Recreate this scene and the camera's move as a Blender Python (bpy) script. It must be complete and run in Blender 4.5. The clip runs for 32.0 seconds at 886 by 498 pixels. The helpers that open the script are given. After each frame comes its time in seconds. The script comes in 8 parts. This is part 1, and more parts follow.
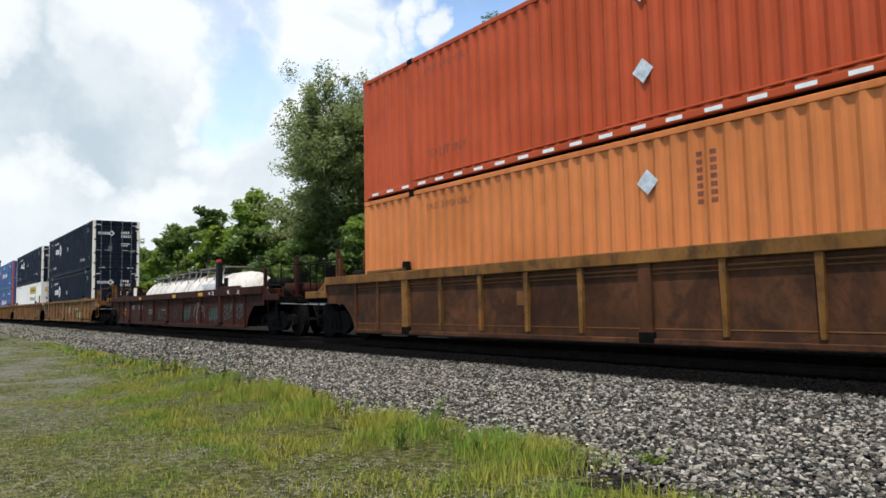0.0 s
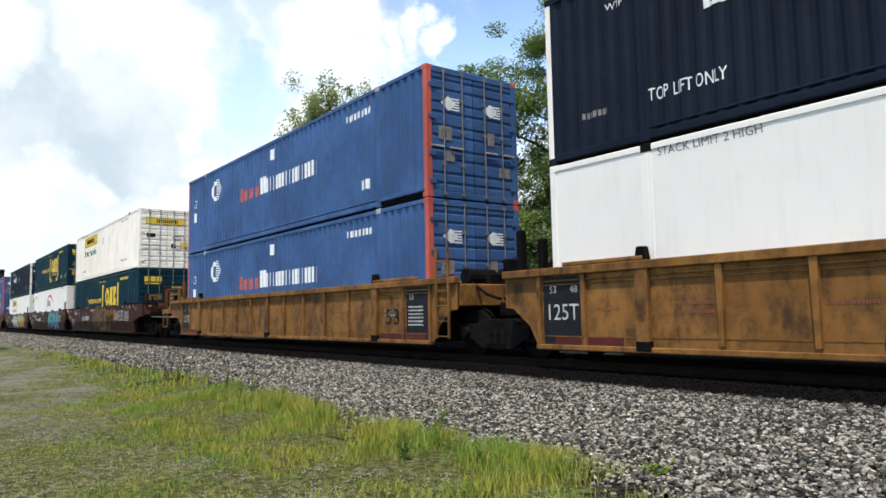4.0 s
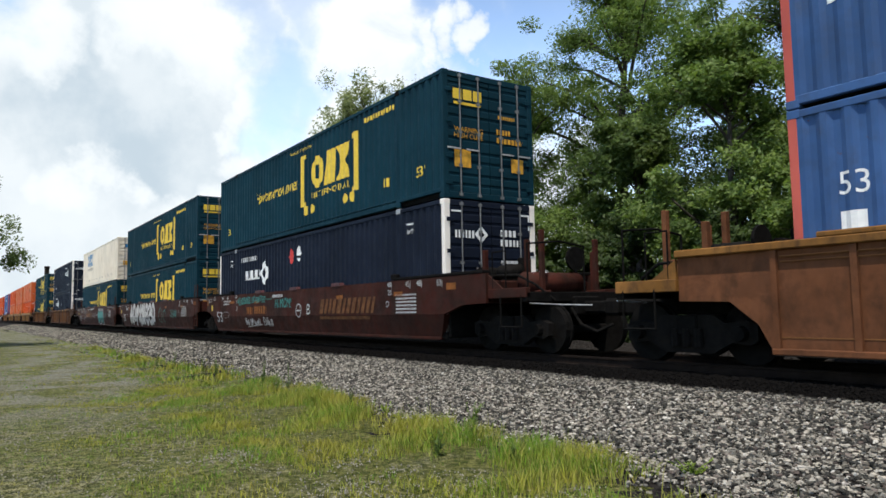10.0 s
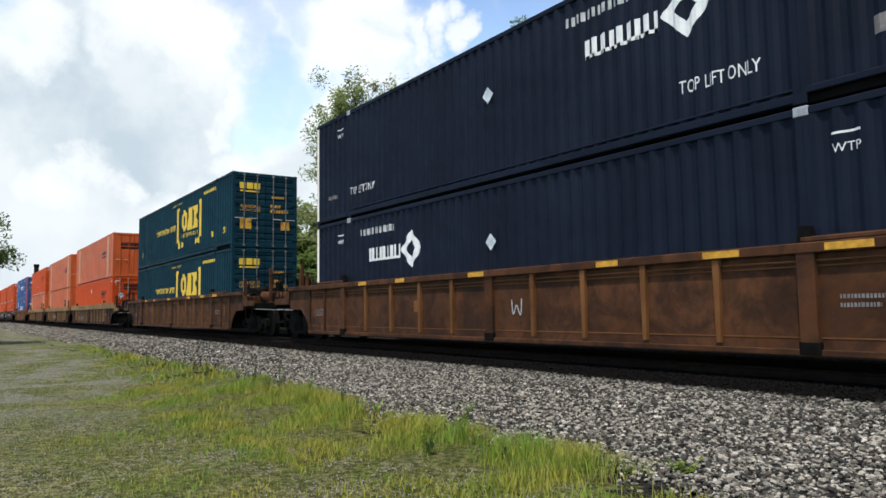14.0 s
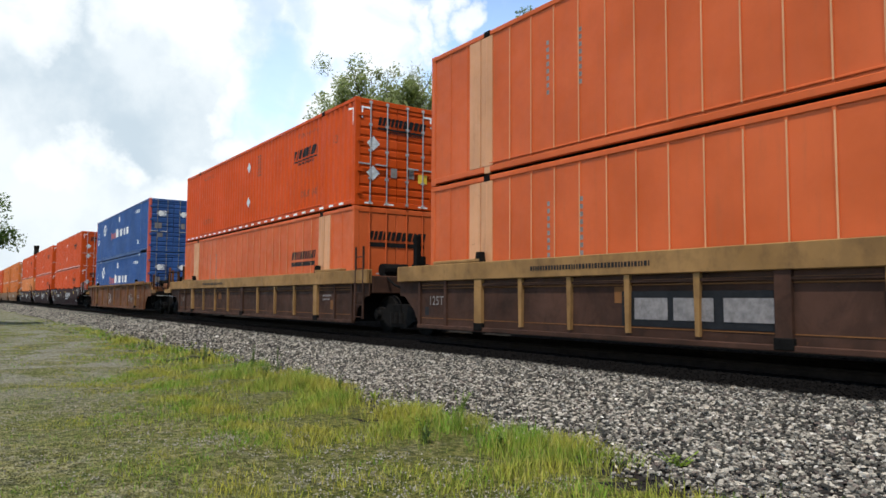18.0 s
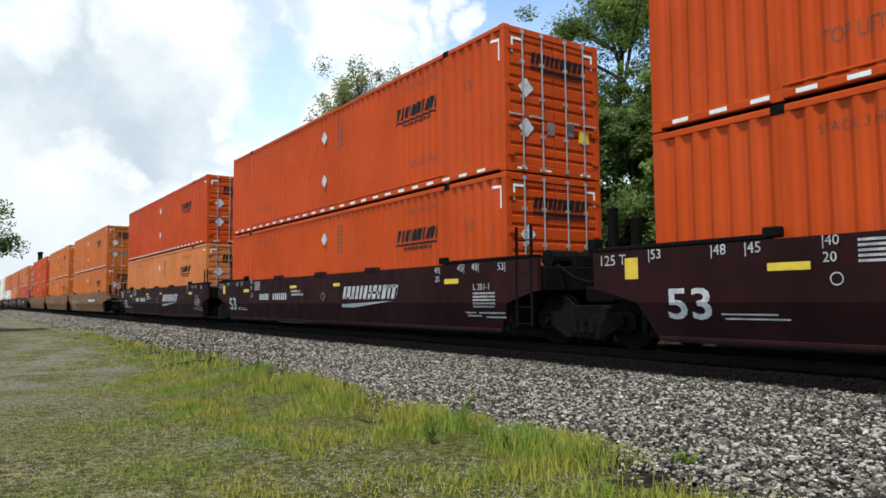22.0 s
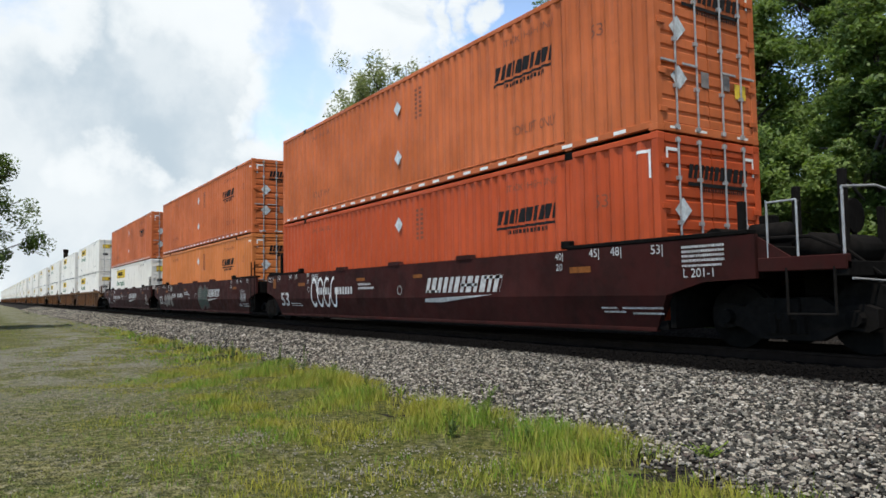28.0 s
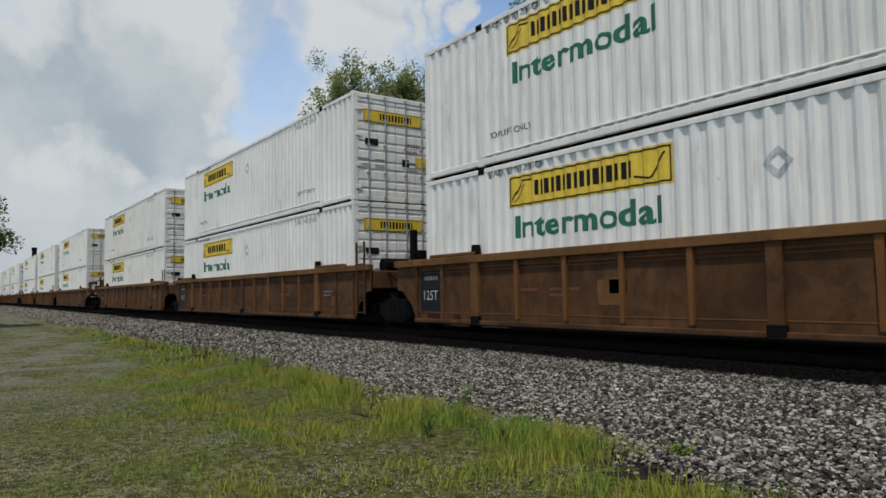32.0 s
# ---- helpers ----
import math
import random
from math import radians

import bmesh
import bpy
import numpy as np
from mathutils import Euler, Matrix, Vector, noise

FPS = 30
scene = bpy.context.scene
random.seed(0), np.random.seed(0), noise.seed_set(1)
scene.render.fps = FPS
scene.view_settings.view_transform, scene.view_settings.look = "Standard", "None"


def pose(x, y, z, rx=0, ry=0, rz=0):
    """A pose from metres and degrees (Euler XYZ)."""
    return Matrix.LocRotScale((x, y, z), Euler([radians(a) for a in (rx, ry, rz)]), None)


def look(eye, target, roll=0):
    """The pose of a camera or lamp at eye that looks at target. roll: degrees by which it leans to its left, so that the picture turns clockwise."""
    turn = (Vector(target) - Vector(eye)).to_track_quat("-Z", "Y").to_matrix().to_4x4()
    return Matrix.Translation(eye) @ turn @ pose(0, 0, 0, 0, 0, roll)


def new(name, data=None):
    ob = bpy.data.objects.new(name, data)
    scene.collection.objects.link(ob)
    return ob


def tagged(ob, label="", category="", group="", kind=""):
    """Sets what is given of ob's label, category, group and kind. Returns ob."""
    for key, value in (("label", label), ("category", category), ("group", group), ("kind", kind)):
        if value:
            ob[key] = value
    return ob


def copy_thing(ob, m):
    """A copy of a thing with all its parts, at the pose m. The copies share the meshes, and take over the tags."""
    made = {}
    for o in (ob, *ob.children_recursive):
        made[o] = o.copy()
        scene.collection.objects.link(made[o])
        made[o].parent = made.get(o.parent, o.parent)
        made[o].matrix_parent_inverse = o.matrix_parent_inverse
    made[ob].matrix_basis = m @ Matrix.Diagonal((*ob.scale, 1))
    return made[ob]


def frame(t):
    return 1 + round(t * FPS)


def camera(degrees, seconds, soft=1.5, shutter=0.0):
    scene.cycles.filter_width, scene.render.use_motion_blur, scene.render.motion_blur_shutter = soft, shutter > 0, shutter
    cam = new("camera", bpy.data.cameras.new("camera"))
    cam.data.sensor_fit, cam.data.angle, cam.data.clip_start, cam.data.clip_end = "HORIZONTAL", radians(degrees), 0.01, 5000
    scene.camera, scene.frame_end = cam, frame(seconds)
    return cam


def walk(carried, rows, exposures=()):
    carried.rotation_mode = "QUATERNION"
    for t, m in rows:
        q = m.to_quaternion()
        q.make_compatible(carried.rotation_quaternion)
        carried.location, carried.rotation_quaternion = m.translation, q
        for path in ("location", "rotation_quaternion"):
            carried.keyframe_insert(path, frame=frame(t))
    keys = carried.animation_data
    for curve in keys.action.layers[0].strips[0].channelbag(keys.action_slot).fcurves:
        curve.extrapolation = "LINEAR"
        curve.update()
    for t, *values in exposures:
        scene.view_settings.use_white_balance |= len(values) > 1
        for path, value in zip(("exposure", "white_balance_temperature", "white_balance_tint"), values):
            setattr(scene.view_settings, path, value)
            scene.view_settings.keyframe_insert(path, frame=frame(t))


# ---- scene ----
# Camera: it stands beside the track and turns a little in the hand. seconds, yaw, pitch, roll
EYE = (0.0, 0.0, 1.5)
TURNS = (
    (0, 52.92, 4.46, -1.10), (0.5, 53.37, 4.34, -1.39), (1, 53.53, 4.64, -1.40), (1.5, 53.05, 4.80, -1.29),
    (2, 52.67, 4.64, -1.21), (2.5, 52.59, 4.90, -1.12), (3, 52.71, 4.80, -1.15), (3.5, 52.93, 5.03, -1.16),
    (5.5, 54.27, 5.01, -0.73), (6, 54.91, 4.07, -1.15), (6.5, 54.59, 4.31, -0.98), (7, 54.61, 4.57, -0.73),
    (7.5, 54.99, 4.38, -1.07), (8, 55.14, 4.24, -0.86), (8.5, 55.34, 4.39, -0.57), (9, 55.69, 4.87, -0.64),
    (9.5, 55.87, 5.02, -0.81), (10, 55.85, 4.98, -0.95), (10.5, 55.87, 5.02, -0.87), (11, 55.76, 4.95, -1.02),
    (11.5, 55.51, 4.84, -1.08), (12, 55.84, 4.96, -0.98), (12.5, 55.65, 5.20, -0.84), (13, 55.89, 5.20, -1.04),
    (13.5, 55.67, 4.92, -0.87), (14, 55.21, 4.88, -0.86), (14.5, 55.78, 4.45, -0.57), (16.5, 55.95, 2.73, -0.38),
    (17, 55.72, 3.03, -0.39), (17.5, 55.76, 2.71, 0.22), (18, 55.22, 4.06, 0.34), (18.5, 55.25, 4.64, 0.34),
    (19, 55.26, 4.57, 0.32), (19.5, 55.37, 4.21, 0.11), (20, 55.43, 4.21, 0.01), (20.5, 55.44, 4.10, 0.20),
    (21, 55.24, 4.24, 0.21), (21.5, 55.39, 4.22, -0.28), (22, 55.45, 4.07, -0.52), (22.5, 55.52, 4.18, -0.42),
    (23, 55.53, 4.36, -0.47), (23.5, 55.49, 4.36, -0.34), (24, 55.40, 4.27, -0.41), (24.5, 55.56, 4.37, -0.32),
    (25, 55.51, 3.83, -0.39), (25.5, 55.26, 3.72, -0.59), (26, 55.77, 3.43, -0.10), (26.5, 56.77, 3.34, -0.22),
    (28.5, 56.96, 3.69, -1.00), (29, 56.77, 3.92, -0.96), (29.5, 56.24, 4.03, -0.90), (30, 56.08, 3.88, -0.97),
    (30.5, 55.92, 3.94, -1.07), (31, 56.09, 3.73, -0.96), (31.5, 55.75, 3.66, -0.85), (32, 55.09, 3.56, -0.81),
)


def held(yaw, pitch, roll):
    return pose(*EYE, 90 + pitch, 0, yaw) @ pose(0, 0, 0, 0, 0, roll)


# the camera stops down a little when the white containers fill its view
EXPOSURE = [(0, 0.0), (1, 0.15), (2, 0.15), (3, 0.36), (3.5, 0.28), (5.5, -0.1), (6, -0.28), (7, -0.27), (8, -0.2), (9, 0.0), (10, 0.05), (11, 0.18), (12, 0.08), (13, -0.2), (14, 0.05), (17, 0.15), (18, 0.12), (19.5, 0.08), (20, 0.2), (21, 0.12), (22, 0.1), (23, -0.02), (24, -0.1), (25, -0.02), (26, 0.05), (29, -0.15), (30, -0.25), (31, -0.42), (32, -0.66)]

cam = camera(63.95, 32.0, soft=1.6)
walk(cam, [(t, held(y, p, r)) for t, y, p, r in TURNS], exposures=EXPOSURE)

# ---- daylight: high sun behind the camera's right shoulder, broken cloud ----
SUN_FROM = Vector((0.24, -0.33, 1.0)).normalized()
sun_data = bpy.data.lights.new("sun", "SUN")
sun_data.energy, sun_data.angle, sun_data.color = 5.0, radians(0.7), (1.0, 0.95, 0.87)
sun = new("sun", sun_data)
sun.matrix_world = look(SUN_FROM * 60, (0, 0, 0))


def toward(azimuth, elevation):
    """Unit vector; azimuth in degrees to the left of the square view across the track."""
    a, e = radians(azimuth), radians(elevation)
    return (-math.sin(a) * math.cos(e), math.cos(a) * math.cos(e), math.sin(e))


def make_world():
    world = bpy.data.worlds.new("sky")
    scene.world = world
    world.use_nodes = True
    nt = world.node_tree
    nt.nodes.clear()
    link = nt.links.new

    def n(kind, **inputs):
        node = nt.nodes.new("ShaderNode" + kind)
        for k, v in inputs.items():
            node.inputs[k.replace("_", " ")].default_value = v
        return node

    def calc(op, a, b):
        m = n("Math")
        m.operation = op
        for i, q in enumerate((a, b)):
            if isinstance(q, (int, float)):
                m.inputs[i].default_value = q
            else:
                link(q, m.inputs[i])
        return m.outputs["Value"]

    def ease(value, a, b, lo=0.0, hi=1.0):
        m = n("MapRange", From_Min=a, From_Max=b, To_Min=lo, To_Max=hi)
        m.interpolation_type = "SMOOTHSTEP"
        link(value, m.inputs["Value"])
        return m.outputs["Result"]

    def blend(f, a, b):
        m = n("Mix")
        m.data_type = "RGBA"
        for k, q in ((0, f), (6, a), (7, b)):
            if isinstance(q, tuple):
                m.inputs[k].default_value = (*q, 1.0)
            else:
                link(q, m.inputs[k])
        return m.outputs[2]
    out, back, co = n("OutputWorld"), n("Background"), n("TexCoord")
    sky = n("TexSky")
    sky.sky_type, sky.sun_disc = "NISHITA", False
    sky.sun_elevation = math.asin(SUN_FROM.z)
    sky.sun_rotation = math.atan2(SUN_FROM.x, SUN_FROM.y)
    sky.air_density, sky.dust_density, sky.ozone_density = 1.0, 0.5, 1.6
    # ragged edges: the direction is shaken by fine noise before the billows are cut out of it
    ragged = n("TexNoise", Scale=6.0, Detail=6.0, Roughness=0.55)
    link(co.outputs["Generated"], ragged.inputs["Vector"])
    shake = n("VectorMath")
    shake.operation = "MULTIPLY_ADD"
    shake.inputs[1].default_value = (0.34, 0.34, 0.34)
    link(ragged.outputs["Color"], shake.inputs[0])
    link(co.outputs["Generated"], shake.inputs[2])
    level = n("VectorMath")
    level.operation = "SUBTRACT"
    level.inputs[1].default_value = (0.17, 0.17, 0.17)
    link(shake.outputs["Vector"], level.inputs[0])
    unit = n("VectorMath")
    unit.operation = "NORMALIZE"
    link(level.outputs["Vector"], unit.inputs[0])

    def near(azimuth, elevation, inner, outer):
        """1 within inner degrees of a direction, 0 beyond outer."""
        d = n("VectorMath")
        d.operation = "DOT_PRODUCT"
        d.inputs[1].default_value = toward(azimuth, elevation)
        link(unit.outputs["Vector"], d.inputs[0])
        return ease(d.outputs["Value"], math.cos(radians(outer)), math.cos(radians(inner)))
    stretch = n("Mapping", Scale=(1.0, 1.0, 1.8), Location=(0.35, 0.2, 0.0))
    link(co.outputs["Generated"], stretch.inputs["Vector"])
    broad = n("TexNoise", Scale=2.4, Detail=9.0, Roughness=0.55, Distortion=0.3)
    link(stretch.outputs["Vector"], broad.inputs["Vector"])
    # the cover thins out overhead, where the sun shines through
    height = n("SeparateXYZ")
    link(co.outputs["Generated"], height.inputs["Vector"])
    thin = ease(height.outputs["Z"], 0.45, 0.75, 0.0, 0.34)
    thin = calc("MAXIMUM", thin, ease(height.outputs["Y"], 0.05, -0.35, 0.0, 0.34))
    cover = ease(calc("SUBTRACT", broad.outputs["Fac"], thin), 0.30, 0.44)
    # blue openings between the clouds over the track, with small puffs in them
    gaps = calc("MULTIPLY", near(69.0, 18.2, 0.2, 5.2), 0.75)
    for az, el, a, b, w in ((66.5, 15.8, 0.2, 3.2, 0.7), (71.5, 21.5, 0.3, 3.5, 0.45), (66.0, 23.5, 0.4, 3.5, 0.5), (60.0, 14.0, 0.3, 3.5, 0.45), (56.5, 23.5, 0.6, 3.6, 0.85), (54.5, 17.5, 0.4, 3.0, 0.8), (50.0, 23.0, 2.0, 6.0, 0.95), (42.0, 24.0, 4.0, 11.0, 0.95), (34.0, 16.0, 6.0, 14.0, 0.9), (47.0, 17.0, 1.5, 6.0, 0.85)):
        gaps = calc("MAXIMUM", gaps, calc("MULTIPLY", near(az, el, a, b), w))
    puff = near(53.0, 21.9, 0.5, 2.2)
    for az, el, a, b in ((55.0, 20.2, 0.2, 1.6), (49.8, 22.3, 0.3, 1.8), (54.2, 16.2, 0.4, 1.8), (51.0, 13.0, 0.6, 2.4)):
        puff = calc("MAXIMUM", puff, near(az, el, a, b))
    cover = calc("MAXIMUM", calc("MULTIPLY", cover, calc("SUBTRACT", 1.0, gaps)), puff)
    # grey bellies: broad soft ones, lumpy ones, and the large dull bank over the far track
    shift = n("Mapping", Scale=(1.0, 1.0, 2.2), Location=(3.0, 1.0, 0.0))
    link(co.outputs["Generated"], shift.inputs["Vector"])
    belly = n("TexNoise", Scale=3.0, Detail=6.0, Roughness=0.5)
    link(shift.outputs["Vector"], belly.inputs["Vector"])
    grey = ease(belly.outputs["Fac"], 0.66, 0.36, 0.0, 0.32)
    puffs = n("TexNoise", Scale=5.5, Detail=8.0, Roughness=0.58, Distortion=0.4)
    link(shift.outputs["Vector"], puffs.inputs["Vector"])
    grey = calc("MAXIMUM", grey, ease(puffs.outputs["Fac"], 0.44, 0.66, 0.0, 0.36))
    lumps = ease(ragged.outputs["Fac"], 0.36, 0.62, 0.45, 1.0)
    for az, el, a, b, w in ((80.5, 15.0, 0.4, 10.0, 0.85), (76.0, 13.2, 0.3, 7.0, 0.7), (73.0, 11.0, 1.0, 6.0, 0.6), (84.0, 5.5, 3.0, 9.0, 0.5), (82.0, 23.0, 1.0, 5.0, 0.55), (74.5, 17.0, 0.6, 4.5, 0.6), (66.0, 9.0, 1.0, 6.0, 0.55)):
        grey = calc("MAXIMUM", grey, calc("MULTIPLY", calc("MULTIPLY", near(az, el, a, b), lumps), w))
    # sunlit heads stay white
    heads = near(63.5, 22.0, 1.0, 5.0)
    for az, el, a, b in ((85.0, 19.5, 0.6, 4.0), (77.0, 21.0, 0.6, 4.5), (64.0, 14.0, 0.4, 3.0), (71.5, 13.5, 0.3, 3.0), (73.5, 17.5, 0.2, 2.2), (81.5, 10.5, 0.3, 3.0), (76.0, 8.5, 0.3, 3.5)):
        heads = calc("MAXIMUM", heads, near(az, el, a, b))
    grey = calc("MULTIPLY", grey, calc("SUBTRACT", 1.0, calc("MULTIPLY", heads, 0.85)))
    cloud = blend(grey, (CLOUD_GAIN * 0.955, CLOUD_GAIN, CLOUD_GAIN * 1.02), (CLOUD_GAIN * 0.48, CLOUD_GAIN * 0.595, CLOUD_GAIN * 0.69))
    blue = n("VectorMath")
    blue.operation = "SCALE"
    # summer haze brightens the lower sky
    link(ease(height.outputs["Z"], 0.62, 0.30, 1.1, 2.9), blue.inputs["Scale"])
    link(sky.outputs["Color"], blue.inputs[0])
    link(blend(cover, blue.outputs["Vector"], cloud), back.inputs["Color"])
    back.inputs["Strength"].default_value = 0.10
    link(back.outputs["Background"], out.inputs["Surface"])


CLOUD_GAIN = 10.4
make_world()

# ---- plan: x along the track (the train runs towards +x), y away from the camera ----
TRACK_Y, RAIL_Z = 9.92, 0.66      # middle of the track, top of the rails
FLOOR_Z = 1.05 - RAIL_Z           # underside of the lower containers over the rails
SPEED = 18.246                    # metres a second
BOX_L, BOX_W, BOX_H = 16.15, 2.6, 2.9


class Geo:
    """Collects faces, then becomes one mesh."""

    def __init__(self):
        self.v, self.f = [], []

    def add(self, verts, faces):
        k = len(self.v)
        self.v.extend(verts)
        self.f.extend([tuple(i + k for i in q) for q in faces])
        return self

    def box(self, x0, x1, y0, y1, z0, z1, b=0.0):
        if b:
            b = min(b, (x1 - x0) * 0.45, (y1 - y0) * 0.45, (z1 - z0) * 0.45)
            bm = bmesh.new()
            bmesh.ops.create_cube(bm, size=1.0)
            for q in bm.verts:
                q.co = ((x0 + x1) / 2 + q.co.x * (x1 - x0), (y0 + y1) / 2 + q.co.y * (y1 - y0), (z0 + z1) / 2 + q.co.z * (z1 - z0))
            bmesh.ops.bevel(bm, geom=bm.edges[:], offset=b, segments=1, affect="EDGES")
            bm.verts.index_update()
            self.add([tuple(q.co) for q in bm.verts], [[q.index for q in face.verts] for face in bm.faces])
            bm.free()
            return self
        v = [(x, y, z) for x in (x0, x1) for y in (y0, y1) for z in (z0, z1)]
        return self.add(v, [(0, 1, 3, 2), (4, 6, 7, 5), (0, 4, 5, 1), (2, 3, 7, 6), (0, 2, 6, 4), (1, 5, 7, 3)])

    def prism(self, outline, axis, a, b):
        """An outline of 2-D points pushed along an axis from a to b."""
        n = len(outline)

        def put(p, d):
            return {"x": (d, p[0], p[1]), "y": (p[0], d, p[1]), "z": (p[0], p[1], d)}[axis]
        v = [put(p, a) for p in outline] + [put(p, b) for p in outline]
        return self.add(v, [tuple(range(n))[::-1], tuple(range(n, 2 * n))] + [(i, (i + 1) % n, n + (i + 1) % n, n + i) for i in range(n)])

    def tube(self, p, q, r0, r1=None, n=8, caps=True):
        p, q = Vector(p), Vector(q)
        r1 = r0 if r1 is None else r1
        d = (q - p).normalized()
        a = d.orthogonal().normalized()
        c = d.cross(a)
        ring = [(math.cos(2 * math.pi * i / n), math.sin(2 * math.pi * i / n)) for i in range(n)]
        v = [tuple(p + (a * s + c * t) * r0) for s, t in ring] + [tuple(q + (a * s + c * t) * r1) for s, t in ring]
        f = [(i, (i + 1) % n, n + (i + 1) % n, n + i) for i in range(n)]
        if caps:
            f += [tuple(range(n))[::-1], tuple(range(n, 2 * n))]
        return self.add(v, f)

    def pipe(self, points, r, n=7):
        for a, b in zip(points, points[1:]):
            self.tube(a, b, r, n=n)
        return self

    def mesh(self, name, material, smooth=False):
        me = bpy.data.meshes.new(name)
        me.from_pydata(self.v, [], self.f)
        if smooth:
            me.polygons.foreach_set("use_smooth", [True] * len(me.polygons))
        me.materials.append(material)
        return me


def part(name, geo, material, parent, label="", smooth=False):
    ob = new(name, geo.mesh(name, material, smooth) if isinstance(geo, Geo) else geo)
    if parent:
        ob.parent = parent
    return tagged(ob, label)


def fast_mesh(name, verts, faces, material, flat=False):
    """A large mesh of faces of one size from arrays."""
    me = bpy.data.meshes.new(name)
    k = faces.shape[1]
    me.vertices.add(len(verts))
    me.vertices.foreach_set("co", np.ascontiguousarray(verts, dtype=np.float32).ravel())
    me.loops.add(faces.size)
    me.loops.foreach_set("vertex_index", np.ascontiguousarray(faces, dtype=np.int32).ravel())
    me.polygons.add(len(faces))
    me.polygons.foreach_set("loop_start", np.arange(0, faces.size, k, dtype=np.int32))
    me.update(calc_edges=True)
    if flat:
        me.shade_flat()
    me.materials.append(material)
    return me


# ---- materials ----
class Nodes:
    def __init__(self, name):
        self.material = bpy.data.materials.new(name)
        self.material.use_nodes = True
        self.tree = self.material.node_tree
        self.bsdf = self.tree.nodes["Principled BSDF"]
        self.link = self.tree.links.new

    def n(self, kind, **inputs):
        node = self.tree.nodes.new("ShaderNode" + kind)
        for k, v in inputs.items():
            node.inputs[k.replace("_", " ")].default_value = v
        return node

    def coords(self, scale=(1, 1, 1), wander=0.0, space="Object"):
        co = self.n("TexCoord") if space == "Object" else self.n("NewGeometry")
        m = self.n("Mapping")
        m.inputs["Scale"].default_value = scale
        self.link(co.outputs["Object" if space == "Object" else "Position"], m.inputs["Vector"])
        if wander:
            info, comb = self.n("ObjectInfo"), self.n("VectorMath")
            comb.operation = "SCALE"
            comb.inputs[0].default_value = (wander, wander * 0.7, wander * 0.4)
            self.link(info.outputs["Random"], comb.inputs["Scale"])
            self.link(comb.outputs["Vector"], m.inputs["Location"])
        return m.outputs["Vector"]

    def noise(self, vector, scale, detail=4.0, rough=0.5, distort=0.0):
        t = self.n("TexNoise", Scale=scale, Detail=detail, Roughness=rough, Distortion=distort)
        self.link(vector, t.inputs["Vector"])
        return t.outputs["Fac"]

    def range(self, value, a, b, lo=0.0, hi=1.0):
        m = self.n("MapRange", From_Min=a, From_Max=b, To_Min=lo, To_Max=hi)
        m.interpolation_type = "SMOOTHSTEP"
        self.link(value, m.inputs["Value"])
        return m.outputs["Result"]

    def math(self, op, a, b):
        m = self.n("Math")
        m.operation = op
        for i, q in enumerate((a, b)):
            if isinstance(q, (int, float)):
                m.inputs[i].default_value = q
            else:
                self.link(q, m.inputs[i])
        return m.outputs["Value"]

    def mix(self, factor, a, b, blend="MIX"):
        m = self.n("Mix")
        m.data_type, m.blend_type = "RGBA", blend
        for k, q in ((0, factor), (6, a), (7, b)):
            if isinstance(q, (int, float)):
                m.inputs[k].default_value = q
            elif isinstance(q, tuple):
                m.inputs[k].default_value = (*q, 1.0)
            else:
                self.link(q, m.inputs[k])
        return m.outputs[2]

    def bump(self, height, strength, distance):
        b = self.n("Bump", Strength=strength, Distance=distance)
        self.link(height, b.inputs["Height"])
        self.link(b.outputs["Normal"], self.bsdf.inputs["Normal"])

    def done(self, colour, rough, metal=0.0, spec=0.4):
        for key, q in (("Base Color", colour), ("Roughness", rough), ("Metallic", metal)):
            if isinstance(q, (int, float)):
                self.bsdf.inputs[key].default_value = q
            elif isinstance(q, tuple):
                self.bsdf.inputs[key].default_value = (*q, 1.0)
            else:
                self.link(q, self.bsdf.inputs[key])
        self.bsdf.inputs["Specular IOR Level"].default_value = spec
        return self.material


